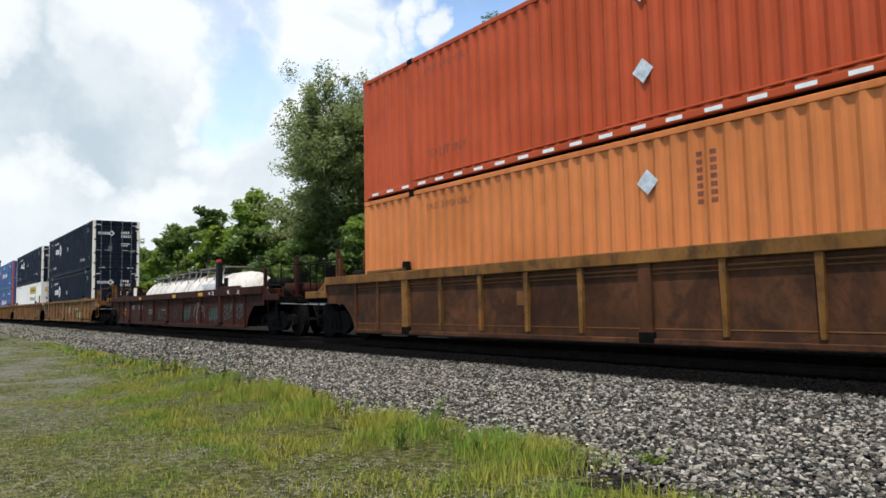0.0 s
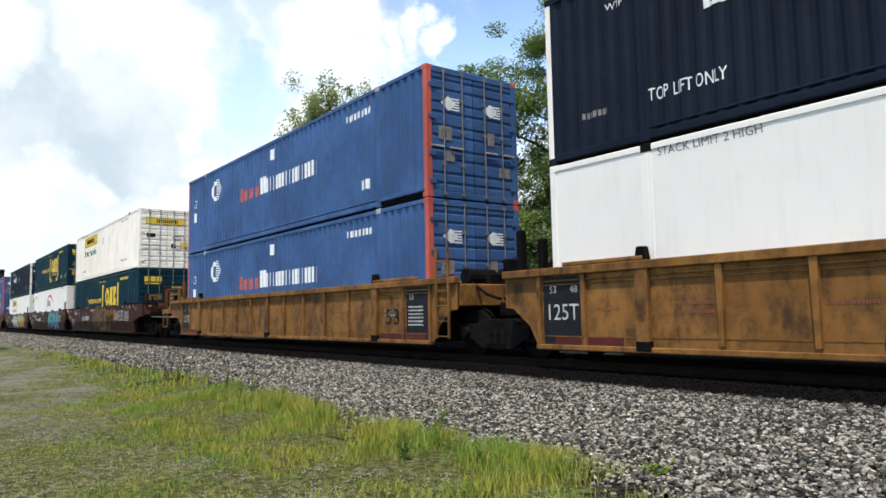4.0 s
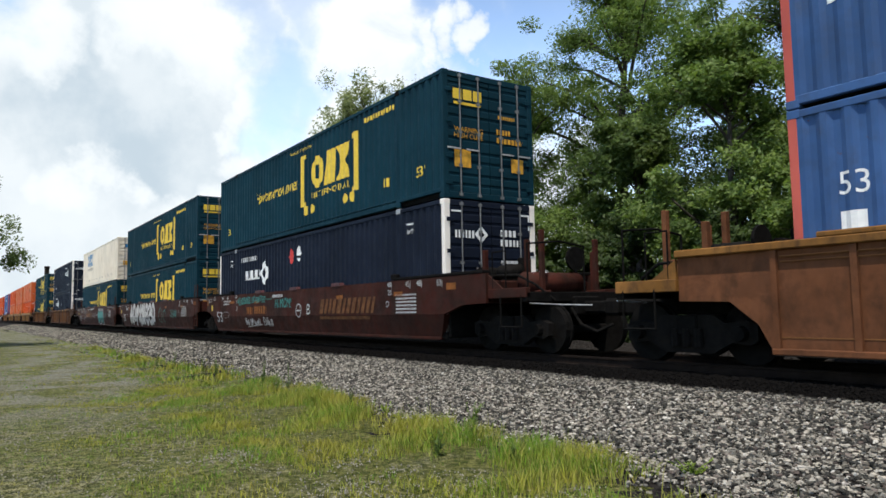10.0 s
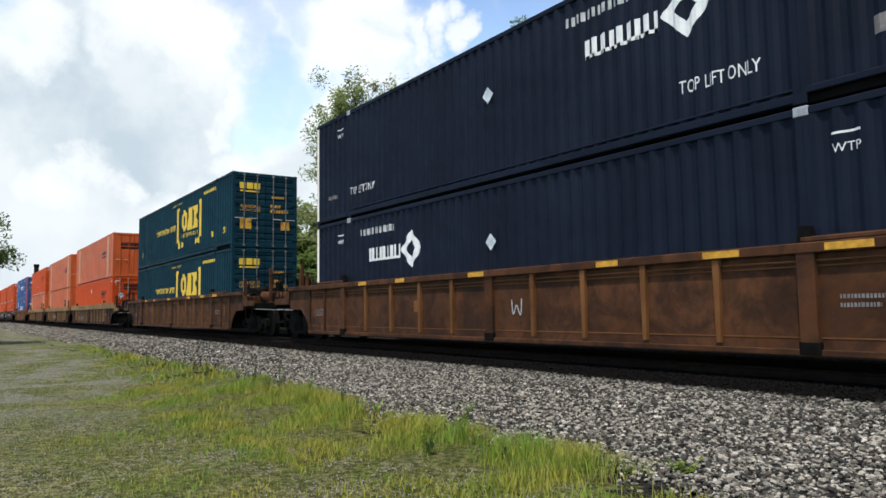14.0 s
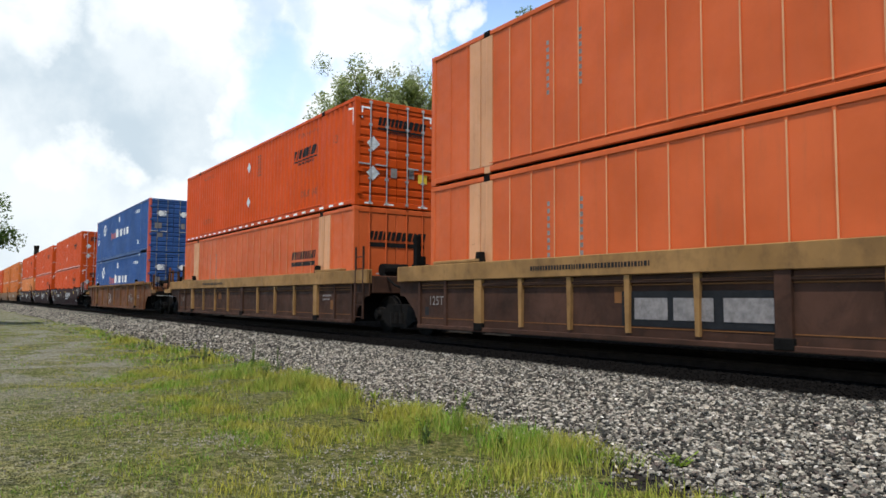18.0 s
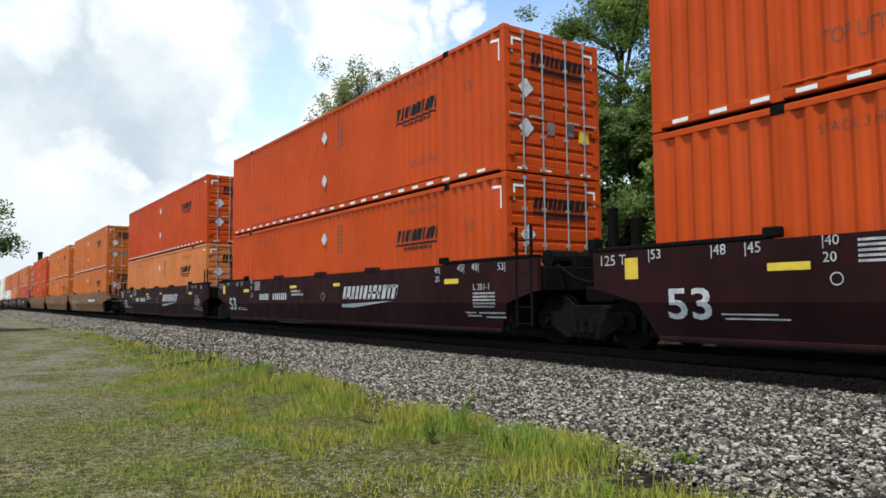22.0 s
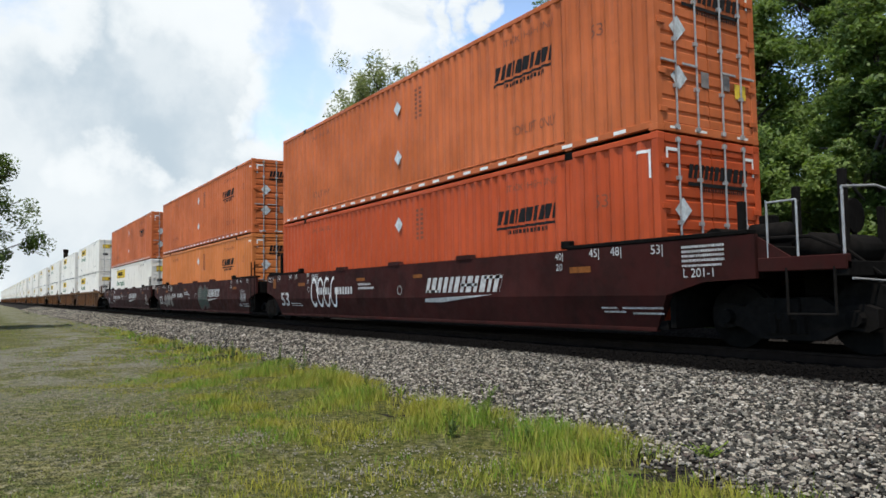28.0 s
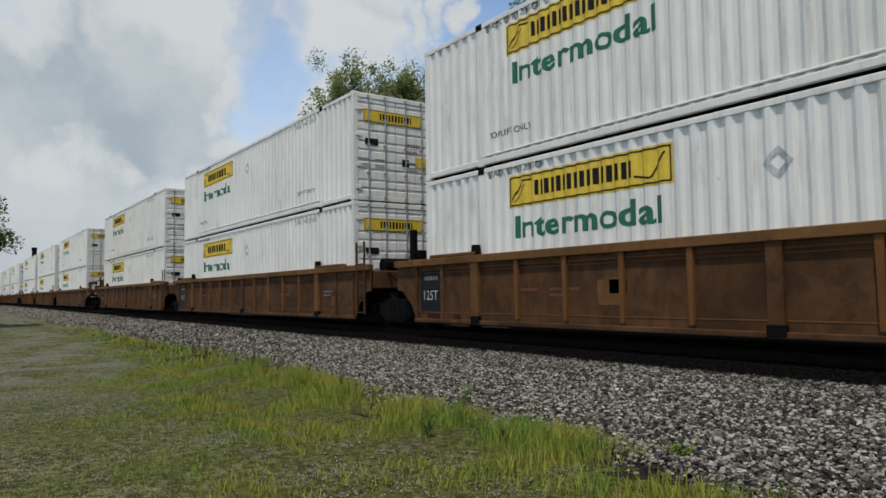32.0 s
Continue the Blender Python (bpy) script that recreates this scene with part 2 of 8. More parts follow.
def paint(name, rgb, dirt=(0.07, 0.055, 0.045), grime=0.35, fade=0.12, rust=0.0, rough=0.5, spec=0.35, worn=0.0):
    """Weathered vehicle paint: uneven fading, streaks that run down, specks of rust."""
    k = Nodes(name)
    v = k.coords(wander=60.0)
    cloud = k.noise(v, 0.55, 5.0, 0.6)
    light = tuple(min(1.0, c * (1 + fade) + fade * 0.15 * max(rgb)) for c in rgb)
    dark = tuple(c * (1 - fade) for c in rgb)
    col = k.mix(k.range(cloud, 0.3, 0.7), dark, light)
    # plates that wear hard are stained in blots, others in long streaks
    streak = k.noise(k.coords((2.2, 2.2, 1.1) if worn > 0.25 else (5.0, 5.0, 0.5), 60.0), 1.6, 6.0, 0.65)
    spots = k.noise(v, 3.5, 8.0, 0.7)
    mask = k.math("MULTIPLY", k.range(streak, 0.47 - 0.08 * worn, 0.78 - 0.18 * worn), k.range(spots, 0.3, 0.62, 0.25, 1.0))
    col = k.mix(k.math("MULTIPLY", mask, grime), col, dirt)
    if worn:
        blotch = k.range(k.noise(v, 1.4, 7.0, 0.68, 0.6), 0.46, 0.62, 0.0, 0.62 * worn)
        col = k.mix(blotch, col, tuple(c * 0.55 for c in dirt))
    if rust:
        chips = k.range(k.noise(v, 7.0, 9.0, 0.75), 0.66 - rust * 0.12, 0.74 - rust * 0.1)
        col = k.mix(chips, col, (0.11, 0.042, 0.018))
    fine = k.noise(v, 45.0, 3.0)
    k.bump(fine, 0.12, 0.004)
    return k.done(col, k.range(spots, 0.25, 0.75, rough - 0.1, min(1.0, rough + 0.22)), spec=spec)


def plain(name, rgb, rough=0.6, metal=0.0, vary=0.18, scale=9.0, spec=0.4):
    k = Nodes(name)
    v = k.coords(wander=30.0)
    a = k.noise(v, scale, 6.0, 0.65)
    col = k.mix(k.range(a, 0.3, 0.7), tuple(c * (1 - vary) for c in rgb), tuple(min(1.0, c * (1 + vary)) for c in rgb))
    k.bump(k.noise(v, 60.0, 3.0), 0.15, 0.003)
    return k.done(col, rough, metal, spec)


M = {
    "orange": paint("orange_paint", (0.45, 0.053, 0.0022), grime=0.25, fade=0.08, spec=0.13),
    "orange_red": paint("red_orange_paint", (0.41, 0.060, 0.013), grime=0.25, fade=0.12, spec=0.2),
    "orange_pale": paint("faded_orange_paint", (0.52, 0.160, 0.040), grime=0.35, fade=0.12, rust=0.12, spec=0.2),
    "orange_old": paint("old_orange_paint", (0.46, 0.112, 0.030), grime=0.4, fade=0.16, rust=0.12, spec=0.2),
    "coral": paint("faded_coral_paint", (0.47, 0.083, 0.016), dirt=(0.26, 0.085, 0.035), grime=0.35, fade=0.12, spec=0.2),
    "tan": paint("tan_patch_paint", (0.50, 0.235, 0.105), dirt=(0.2, 0.09, 0.04), grime=0.5, rust=0.2),
    "navy": paint("dark_navy_paint", (0.0062, 0.0098, 0.0200), dirt=(0.008, 0.010, 0.015), grime=0.3, fade=0.2, rough=0.6, spec=0.1),
    "green": paint("dark_green_paint", (0.0025, 0.025, 0.038), dirt=(0.010, 0.022, 0.028), grime=0.3, fade=0.18, rough=0.6, spec=0.09),
    "blue": paint("blue_paint", (0.021, 0.066, 0.203), dirt=(0.04, 0.055, 0.10), grime=0.45, fade=0.16, rust=0.12, spec=0.15, worn=0.15),
    "orange_warm": paint("warm_orange_paint", (0.46, 0.108, 0.008), grime=0.35, fade=0.12, rust=0.15, spec=0.2),
    "blue_old": paint("faded_blue_paint", (0.036, 0.088, 0.215), dirt=(0.045, 0.058, 0.09), grime=0.55, fade=0.2, rust=0.25, spec=0.15, worn=0.3),
    "post_red": paint("coral_red_post_paint", (0.43, 0.072, 0.048), grime=0.4, fade=0.15, rust=0.2),
    "white_clean": paint("clean_white_paint", (0.76, 0.715, 0.655), dirt=(0.42, 0.37, 0.32), grime=0.18, fade=0.03),
    "white_worn": paint("weathered_white_paint", (0.73, 0.70, 0.64), dirt=(0.20, 0.165, 0.13), grime=0.45, fade=0.06, rust=0.08),
    "tank_white": paint("stained_cream_paint", (0.62, 0.575, 0.51), dirt=(0.19, 0.115, 0.075), grime=0.75, fade=0.08, rust=0.35),
    "rust_red": paint("reddish_rust_paint", (0.128, 0.047, 0.0185), dirt=(0.045, 0.021, 0.011), grime=0.6, fade=0.28, rust=0.25, rough=0.68, spec=0.12, worn=0.6),
    "russet": paint("dull_russet_paint", (0.092, 0.041, 0.0155), dirt=(0.036, 0.019, 0.010), grime=0.6, fade=0.28, rust=0.2, rough=0.68, spec=0.12, worn=0.7),
    "russet_chord": paint("dusty_russet_paint", (0.150, 0.070, 0.022), dirt=(0.05, 0.027, 0.013), grime=0.6, fade=0.22, rust=0.2, rough=0.66, spec=0.12, worn=0.4),
    "soot_brown": paint("sooty_brown_paint", (0.052, 0.024, 0.0150), dirt=(0.022, 0.014, 0.010), grime=0.6, fade=0.3, rust=0.2, rough=0.7, spec=0.1, worn=0.6),
    "chord_tan": paint("dusty_ochre_paint", (0.235, 0.125, 0.042), dirt=(0.075, 0.042, 0.02), grime=0.55, fade=0.2, rust=0.25, rough=0.65, spec=0.15, worn=0.35),
    "white": paint("white_paint", (0.83, 0.760, 0.675), dirt=(0.25, 0.21, 0.17), grime=0.4, fade=0.04),
    "cream": paint("cream_paint", (0.70, 0.62, 0.50), dirt=(0.22, 0.13, 0.08), grime=0.5, fade=0.08, rust=0.25),
    "maroon": paint("oxide_maroon_paint", (0.044, 0.0108, 0.0064), dirt=(0.028, 0.017, 0.013), grime=0.6, fade=0.28, rough=0.66, spec=0.08, worn=1.0),
    "primer": paint("red_primer", (0.095, 0.020, 0.018), dirt=(0.03, 0.018, 0.014), grime=0.5, fade=0.2, rough=0.65, spec=0.1, worn=0.4),
    "wine": paint("dark_wine_paint", (0.024, 0.0072, 0.0070), dirt=(0.014, 0.009, 0.008), grime=0.5, fade=0.25, rough=0.65, spec=0.06, worn=0.4),
    "plum": paint("dull_plum_paint", (0.040, 0.0102, 0.0085), dirt=(0.018, 0.011, 0.009), grime=0.5, fade=0.25, rough=0.65, spec=0.07, worn=0.6),
    "brown": paint("rusty_brown_paint", (0.080, 0.030, 0.0110), dirt=(0.034, 0.018, 0.011), grime=0.7, fade=0.3, rust=0.3, rough=0.68, spec=0.12, worn=1.0),
    "ochre": paint("ochre_yellow_paint", (0.198, 0.087, 0.018), dirt=(0.040, 0.022, 0.012), grime=0.85, fade=0.25, rust=0.4, rough=0.62, spec=0.15, worn=0.65),
    "sand": paint("dusty_tan_paint", (0.168, 0.072, 0.021), dirt=(0.070, 0.033, 0.013), grime=0.45, fade=0.14, rough=0.6, spec=0.2, worn=0.3),
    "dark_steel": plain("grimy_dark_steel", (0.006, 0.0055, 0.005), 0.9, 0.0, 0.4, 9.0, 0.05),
    "black": plain("black_paint", (0.010, 0.010, 0.011), 0.6, 0.0, 0.3, 9.0, 0.15),
    "rust_light": paint("dusty_rust_paint", (0.150, 0.062, 0.019), dirt=(0.035, 0.02, 0.012), grime=0.6, fade=0.25, rust=0.2, rough=0.68, spec=0.12),
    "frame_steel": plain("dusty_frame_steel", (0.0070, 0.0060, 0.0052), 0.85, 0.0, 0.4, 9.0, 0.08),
    "galv": plain("galvanised_steel", (0.34, 0.34, 0.34), 0.5, 0.4, 0.25),
    "rod_steel": plain("dull_zinc_rods", (0.15, 0.15, 0.15), 0.55, 0.3, 0.3),
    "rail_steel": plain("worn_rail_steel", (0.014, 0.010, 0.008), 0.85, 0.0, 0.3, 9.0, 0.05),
    "ink_white": plain("white_lettering", (0.72, 0.72, 0.70), 0.55, 0.0, 0.08),
    "ink_yellow": plain("yellow_lettering", (0.66, 0.45, 0.035), 0.55, 0.0, 0.10),
    "ink_black": plain("black_lettering", (0.010, 0.009, 0.009), 0.6, 0.0, 0.2, 9.0, 0.15),
    "ink_green": plain("green_lettering", (0.010, 0.115, 0.055), 0.5, 0.0, 0.1),
    "ink_red": plain("red_lettering", (0.46, 0.03, 0.025), 0.5, 0.0, 0.12),
    "ink_coral": plain("faded_red_lettering", (0.42, 0.085, 0.055), 0.5, 0.0, 0.35),
    "ink_blue": plain("blue_lettering", (0.02, 0.16, 0.34), 0.5, 0.0, 0.12),
    "ink_navy": plain("navy_lettering", (0.02, 0.025, 0.16), 0.5, 0.0, 0.12),
    "ink_teal": plain("teal_spray_paint", (0.025, 0.20, 0.175), 0.6, 0.0, 0.3),
    "ink_gold": plain("gold_spray_paint", (0.52, 0.26, 0.02), 0.6, 0.0, 0.3),
    "ink_amber": plain("amber_spray_paint", (0.34, 0.150, 0.012), 0.6, 0.0, 0.4),
    "ink_silver": plain("silver_spray_paint", (0.47, 0.445, 0.42), 0.6, 0.0, 0.3),
    "ink_dull": plain("faded_grey_lettering", (0.17, 0.15, 0.14), 0.6, 0.0, 0.3),
    "ink_brown": plain("faded_brown_lettering", (0.16, 0.045, 0.02), 0.6, 0.0, 0.3),
    "ink_moss": plain("dull_green_spray_paint", (0.026, 0.045, 0.034), 0.7, 0.0, 0.4),
    "ink_worn": plain("worn_white_lettering", (0.42, 0.42, 0.41), 0.6, 0.0, 0.3),
    "ink_bronze": plain("faded_bronze_lettering", (0.105, 0.044, 0.016), 0.75, 0.0, 0.45, 7.0, 0.15),
    "ink_rust": plain("rusty_orange_reflector", (0.185, 0.064, 0.014), 0.7, 0.0, 0.35, 9.0, 0.15),
    "ink_plum": plain("faded_plum_lettering", (0.060, 0.016, 0.018), 0.6, 0.0, 0.4),
    "placard": plain("silver_placard", (0.50, 0.53, 0.54), 0.45, 0.1, 0.25),
    "ink_lime": plain("pale_lime_spray_paint", (0.34, 0.42, 0.16), 0.6, 0.0, 0.25),
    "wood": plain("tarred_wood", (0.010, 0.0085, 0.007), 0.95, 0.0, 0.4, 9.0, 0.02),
}


def ground_material():
    """Thin grass, bare soil and pale gravel; the gravel drive runs beside the grass strip."""
    k = Nodes("grass_and_gravel")
    pos = k.n("NewGeometry")
    xyz = k.n("SeparateXYZ")
    k.link(pos.outputs["Position"], xyz.inputs["Vector"])
    x, y = xyz.outputs["X"], xyz.outputs["Y"]
    v = k.coords(space="World")
    wide = k.noise(v, 0.35, 5.0, 0.6)
    mid = k.noise(v, 1.7, 6.0, 0.65)
    fine = k.noise(v, 28.0, 4.0, 0.7)
    edge = k.math("ADD", k.math("ADD", y, k.math("MULTIPLY", x, 0.13)), -0.85)
    edge = k.math("ADD", edge, k.math("MULTIPLY", k.math("SUBTRACT", wide, 0.5), 2.2))
    strip = k.range(edge, -0.3, 1.1)
    # the verge on the near side of the drive
    verge = k.math("MULTIPLY", k.range(k.math("MULTIPLY", y, -1.0), -2.6, -1.0), k.range(k.math("MULTIPLY", x, -1.0), 22.0, 34.0))
    strip = k.math("MAXIMUM", strip, verge)
    patchy = k.range(mid, 0.36, 0.56, 0.12, 1.0)
    green = k.math("MULTIPLY", strip, patchy)
    far = k.math("MAXIMUM", k.range(k.math("ABSOLUTE", y, 0.0), 14.0, 17.0), 0.0)
    green = k.math("MAXIMUM", green, far)
    stone = k.n("TexVoronoi", Scale=34.0)
    k.link(v, stone.inputs["Vector"])
    grit = k.mix(k.range(fine, 0.3, 0.7), (0.046, 0.050, 0.026), (0.225, 0.222, 0.145))
    grit = k.mix(k.range(stone.outputs["Color"], 0.25, 0.75, 0.0, 0.75), grit, (0.200, 0.198, 0.135))
    soil = k.mix(k.range(mid, 0.35, 0.65), (0.100, 0.104, 0.028), (0.205, 0.194, 0.070))
    sparse = k.mix(k.range(k.noise(v, 5.0, 6.0, 0.7), 0.33, 0.55), grit, soil)
    # dry thatch and grit, coarse and fine
    coarse = k.noise(v, 11.0, 7.0, 0.75)
    sparse = k.mix(k.range(coarse, 0.45, 0.62, 0.0, 0.55), sparse, (0.42, 0.385, 0.235))
    sparse = k.mix(k.range(k.noise(v, 8.5, 7.0, 0.8), 0.48, 0.56, 0.0, 0.8), sparse, (0.030, 0.036, 0.012))
    # thin green patches in the stony ground
    sparse = k.mix(k.range(k.noise(v, 0.9, 7.0, 0.7, 0.8), 0.47, 0.56, 0.0, 0.8), sparse, k.mix(k.range(coarse, 0.40, 0.60), (0.050, 0.072, 0.013), (0.190, 0.192, 0.062)))
    # the drive itself is worn down to pale gravel
    drive = k.math("MULTIPLY", k.range(k.math("MULTIPLY", x, -1.0), 8.5, 18.0), k.range(k.noise(v, 0.7, 7.0, 0.7, 0.6), 0.44, 0.56, 0.0, 1.0))
    sparse = k.mix(drive, sparse, k.mix(k.range(coarse, 0.32, 0.66), (0.115, 0.115, 0.082), (0.310, 0.300, 0.235)))
    # dark end of the green ground stands for shade between the blades
    col = k.mix(green, sparse, k.mix(k.range(coarse, 0.38, 0.62), (0.036, 0.052, 0.009), (0.185, 0.180, 0.055)))
    k.bump(k.math("ADD", k.math("MULTIPLY", fine, 0.5), stone.outputs["Distance"]), 1.0, 0.06)
    return k.done(col, 0.95, spec=0.1)


def ballast_material(name="crushed_stone"):
    k = Nodes(name)
    v = k.coords(space="World")
    cell = k.n("TexVoronoi", Scale=19.0)
    k.link(v, cell.inputs["Vector"])
    tone = k.n("SeparateColor")
    k.link(cell.outputs["Color"], tone.inputs["Color"])
    # near-black bed: the shade in gaps between loose stones is in its colour
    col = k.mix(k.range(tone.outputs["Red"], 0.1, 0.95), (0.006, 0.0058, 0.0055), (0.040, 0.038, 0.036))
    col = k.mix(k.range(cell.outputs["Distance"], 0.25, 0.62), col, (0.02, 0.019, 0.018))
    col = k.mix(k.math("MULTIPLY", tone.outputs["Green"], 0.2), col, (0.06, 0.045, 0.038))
    xyz = k.n("SeparateXYZ")
    k.link(v, xyz.inputs["Vector"])
    # train's shade painted in, with oil and brake dust between and beside the rails
    shade_oil = k.range(k.math("ABSOLUTE", k.math("SUBTRACT", xyz.outputs["Y"], TRACK_Y), 0.0), 2.12, 2.0)
    col = k.mix(shade_oil, col, (0.008, 0.007, 0.0065))
    k.bump(k.math("MULTIPLY", cell.outputs["Distance"], -1.0), 1.0, 0.06)
    return k.done(col, 0.9, spec=0.02)


def stone_material():
    k = Nodes("broken_limestone")
    geo = k.n("NewGeometry")
    r = geo.outputs["Random Per Island"]
    v = k.coords(space="World")
    shade = k.range(k.math("FRACT", k.math("MULTIPLY", r, 3.77), 0.0), 0.0, 1.0)
    col = k.mix(k.math("POWER", shade, 1.7), (0.021, 0.0205, 0.018), (0.410, 0.372, 0.305))
    # a few pale pieces, some pinkish, some with a green-grey cast
    col = k.mix(k.range(r, 0.93, 0.96), col, (0.56, 0.52, 0.45))
    warm = k.math("FRACT", k.math("MULTIPLY", r, 7.31), 0.0)
    col = k.mix(k.range(warm, 0.76, 1.0, 0.0, 0.5), col, (0.19, 0.145, 0.125))
    col = k.mix(k.range(warm, 0.25, 0.0, 0.0, 0.4), col, (0.092, 0.095, 0.085))
    col = k.mix(k.range(k.noise(v, 30.0, 5.0), 0.35, 0.7, 0.0, 0.4), col, (0.045, 0.043, 0.042))
    xyz = k.n("SeparateXYZ")
    k.link(v, xyz.inputs["Vector"])
    # stones darken towards the rails, with ragged edges
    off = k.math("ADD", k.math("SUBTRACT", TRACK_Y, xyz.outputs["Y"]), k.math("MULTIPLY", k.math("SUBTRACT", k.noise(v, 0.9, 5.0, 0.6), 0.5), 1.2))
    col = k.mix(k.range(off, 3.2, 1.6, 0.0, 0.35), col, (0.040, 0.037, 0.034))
    # nearest the rails the train's shade is painted into the stone colour
    shade_oil = k.range(k.math("ADD", k.math("SUBTRACT", TRACK_Y, xyz.outputs["Y"]), k.math("MULTIPLY", k.math("SUBTRACT", k.noise(v, 2.6, 5.0, 0.7), 0.5), 0.25)), 2.12, 2.00)
    col = k.mix(shade_oil, col, (0.006, 0.0054, 0.005))
    return k.done(col, 0.92, spec=0.02)


def blade_material():
    k = Nodes("grass_blades")
    r = k.n("NewGeometry").outputs["Random Per Island"]
    v = k.coords(space="World")
    a = k.mix(k.range(k.noise(v, 0.7, 6.0, 0.65), 0.40, 0.58), (0.262, 0.258, 0.026), (0.100, 0.205, 0.013))
    col = k.mix(k.range(r, 0.25, 1.0, 0.0, 0.7), a, (0.31, 0.262, 0.078))
    k.bsdf.inputs["Transmission Weight"].default_value = 0.0
    return k.done(col, 0.7, spec=0.2)


def leaf_material(name, dark, light):
    k = Nodes(name)
    r = k.n("NewGeometry").outputs["Random Per Island"]
    # sprays of older and younger leaves
    old = k.noise(k.coords(space="World"), 0.9, 4.0, 0.6)
    col = k.mix(k.math("ADD", k.math("MULTIPLY", r, 0.5), k.range(old, 0.3, 0.7, 0.0, 0.5)), dark, light)
    k.done(col, 0.55, spec=0.3)
    thin = k.n("BsdfTranslucent")
    k.link(k.mix(1.0, col, (0.92, 1.0, 0.6), "MULTIPLY"), thin.inputs["Color"])
    blend = k.n("MixShader")
    blend.inputs["Fac"].default_value = 0.45
    k.link(k.bsdf.outputs["BSDF"], blend.inputs[1])
    k.link(thin.outputs["BSDF"], blend.inputs[2])
    k.link(blend.outputs["Shader"], k.tree.nodes["Material Output"].inputs["Surface"])
    return k.material


M["ground"], M["ballast"], M["stone"], M["blade"] = ground_material(), ballast_material(), stone_material(), blade_material()
M["leaf_willow"] = leaf_material("pale_willow_leaves", (0.112, 0.142, 0.058), (0.310, 0.345, 0.150))
M["leaf_green"] = leaf_material("green_leaves", (0.046, 0.094, 0.021), (0.225, 0.305, 0.074))
M["leaf_dark"] = leaf_material("dark_green_leaves", (0.032, 0.066, 0.018), (0.155, 0.215, 0.055))
M["leaf_bright"] = leaf_material("bright_young_leaves", (0.115, 0.185, 0.022), (0.270, 0.360, 0.055))
# darker copy of the green leaves; holds the shade under the trees
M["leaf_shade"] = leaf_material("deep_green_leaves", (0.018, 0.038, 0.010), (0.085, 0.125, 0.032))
M["pebble"] = plain("pale_pebbles", (0.23, 0.215, 0.165), 0.9, 0.0, 0.5, 40.0, 0.1)
# darkened leaf copy: shade low among the weeds is put into the colour
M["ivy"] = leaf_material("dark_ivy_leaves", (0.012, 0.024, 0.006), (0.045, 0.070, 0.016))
M["bark"] = plain("grey_brown_bark", (0.060, 0.048, 0.038), 0.9, 0.0, 0.4, 5.0)


# ---- ground, ballast, track ----
def toe(x):
    """Where the ballast meets the grass."""
    return 5.55 + 0.22 * np.sin(x * 0.31 + 1.0) + 0.12 * np.sin(x * 0.9) - 0.65 * np.exp(-((x + 2.5) / 3.2) ** 2)


def bank(x, y):
    """Height of the ballast."""
    s = np.clip((y - toe(x)) / (8.35 - toe(x)), 0, 1)
    back = np.clip((13.6 - y) / 2.1, 0, 1)
    # ridge added on the far shoulder to hide lit ground beyond from the camera
    hiding_ridge = 0.72 * np.exp(-((y - 12.5) / 0.75) ** 2)
    return np.maximum(0.52 * np.minimum(s ** 0.85, back), hiding_ridge) - 0.03 * (s <= 0)


def grid(xs, ys, height):
    X, Y = np.meshgrid(xs, ys, indexing="ij")
    V = np.stack([X, Y, height(X, Y)], -1).reshape(-1, 3)
    nx, ny = len(xs), len(ys)
    I = np.arange(nx * ny).reshape(nx, ny)
    F = np.stack([I[:-1, :-1], I[1:, :-1], I[1:, 1:], I[:-1, 1:]], -1).reshape(-1, 4)
    return V, F


def breaks(*runs):
    return np.unique(np.concatenate([np.arange(a, b, d) for a, b, d in runs]).round(4))


def ripple(x, y):
    return 0.02 * np.sin(x * 1.3 + 0.6 * y) * np.cos(y * 1.1) + 0.015 * np.sin(x * 3.1 + y * 2.3)


def lay_ground():
    xs = breaks((-2500, -120, 120), (-120, -40, 8), (-40, 6, 0.5), (6, 120, 10), (120, 2501, 140))
    ys = breaks((-1500, -30, 105), (-30, -3, 3), (-3, 6.5, 0.35), (6.5, 30, 3), (30, 1501, 105))
    V, F = grid(xs, ys, lambda x, y: np.where((np.abs(x) < 60) & (y < 7), ripple(x, y), 0.0) - 0.02)
    tagged(new("ground", fast_mesh("ground", V, F, M["ground"])), "patchy grass and pale gravel ground beside the track", "ground", kind="structure")
    xs = breaks((-1500, -60, 20), (-60, -20, 1.0), (-20, 4, 0.16), (4, 60, 4), (60, 1501, 40))
    ys = breaks((4.3, 8.6, 0.16), (8.6, 14.4, 0.3))
    rough = np.random.RandomState(3)
    V, F = grid(xs, ys, bank)
    V[:, 2] += rough.uniform(-0.014, 0.014, len(V))
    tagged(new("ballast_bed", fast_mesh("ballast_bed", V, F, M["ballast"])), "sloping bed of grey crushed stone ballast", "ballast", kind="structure")


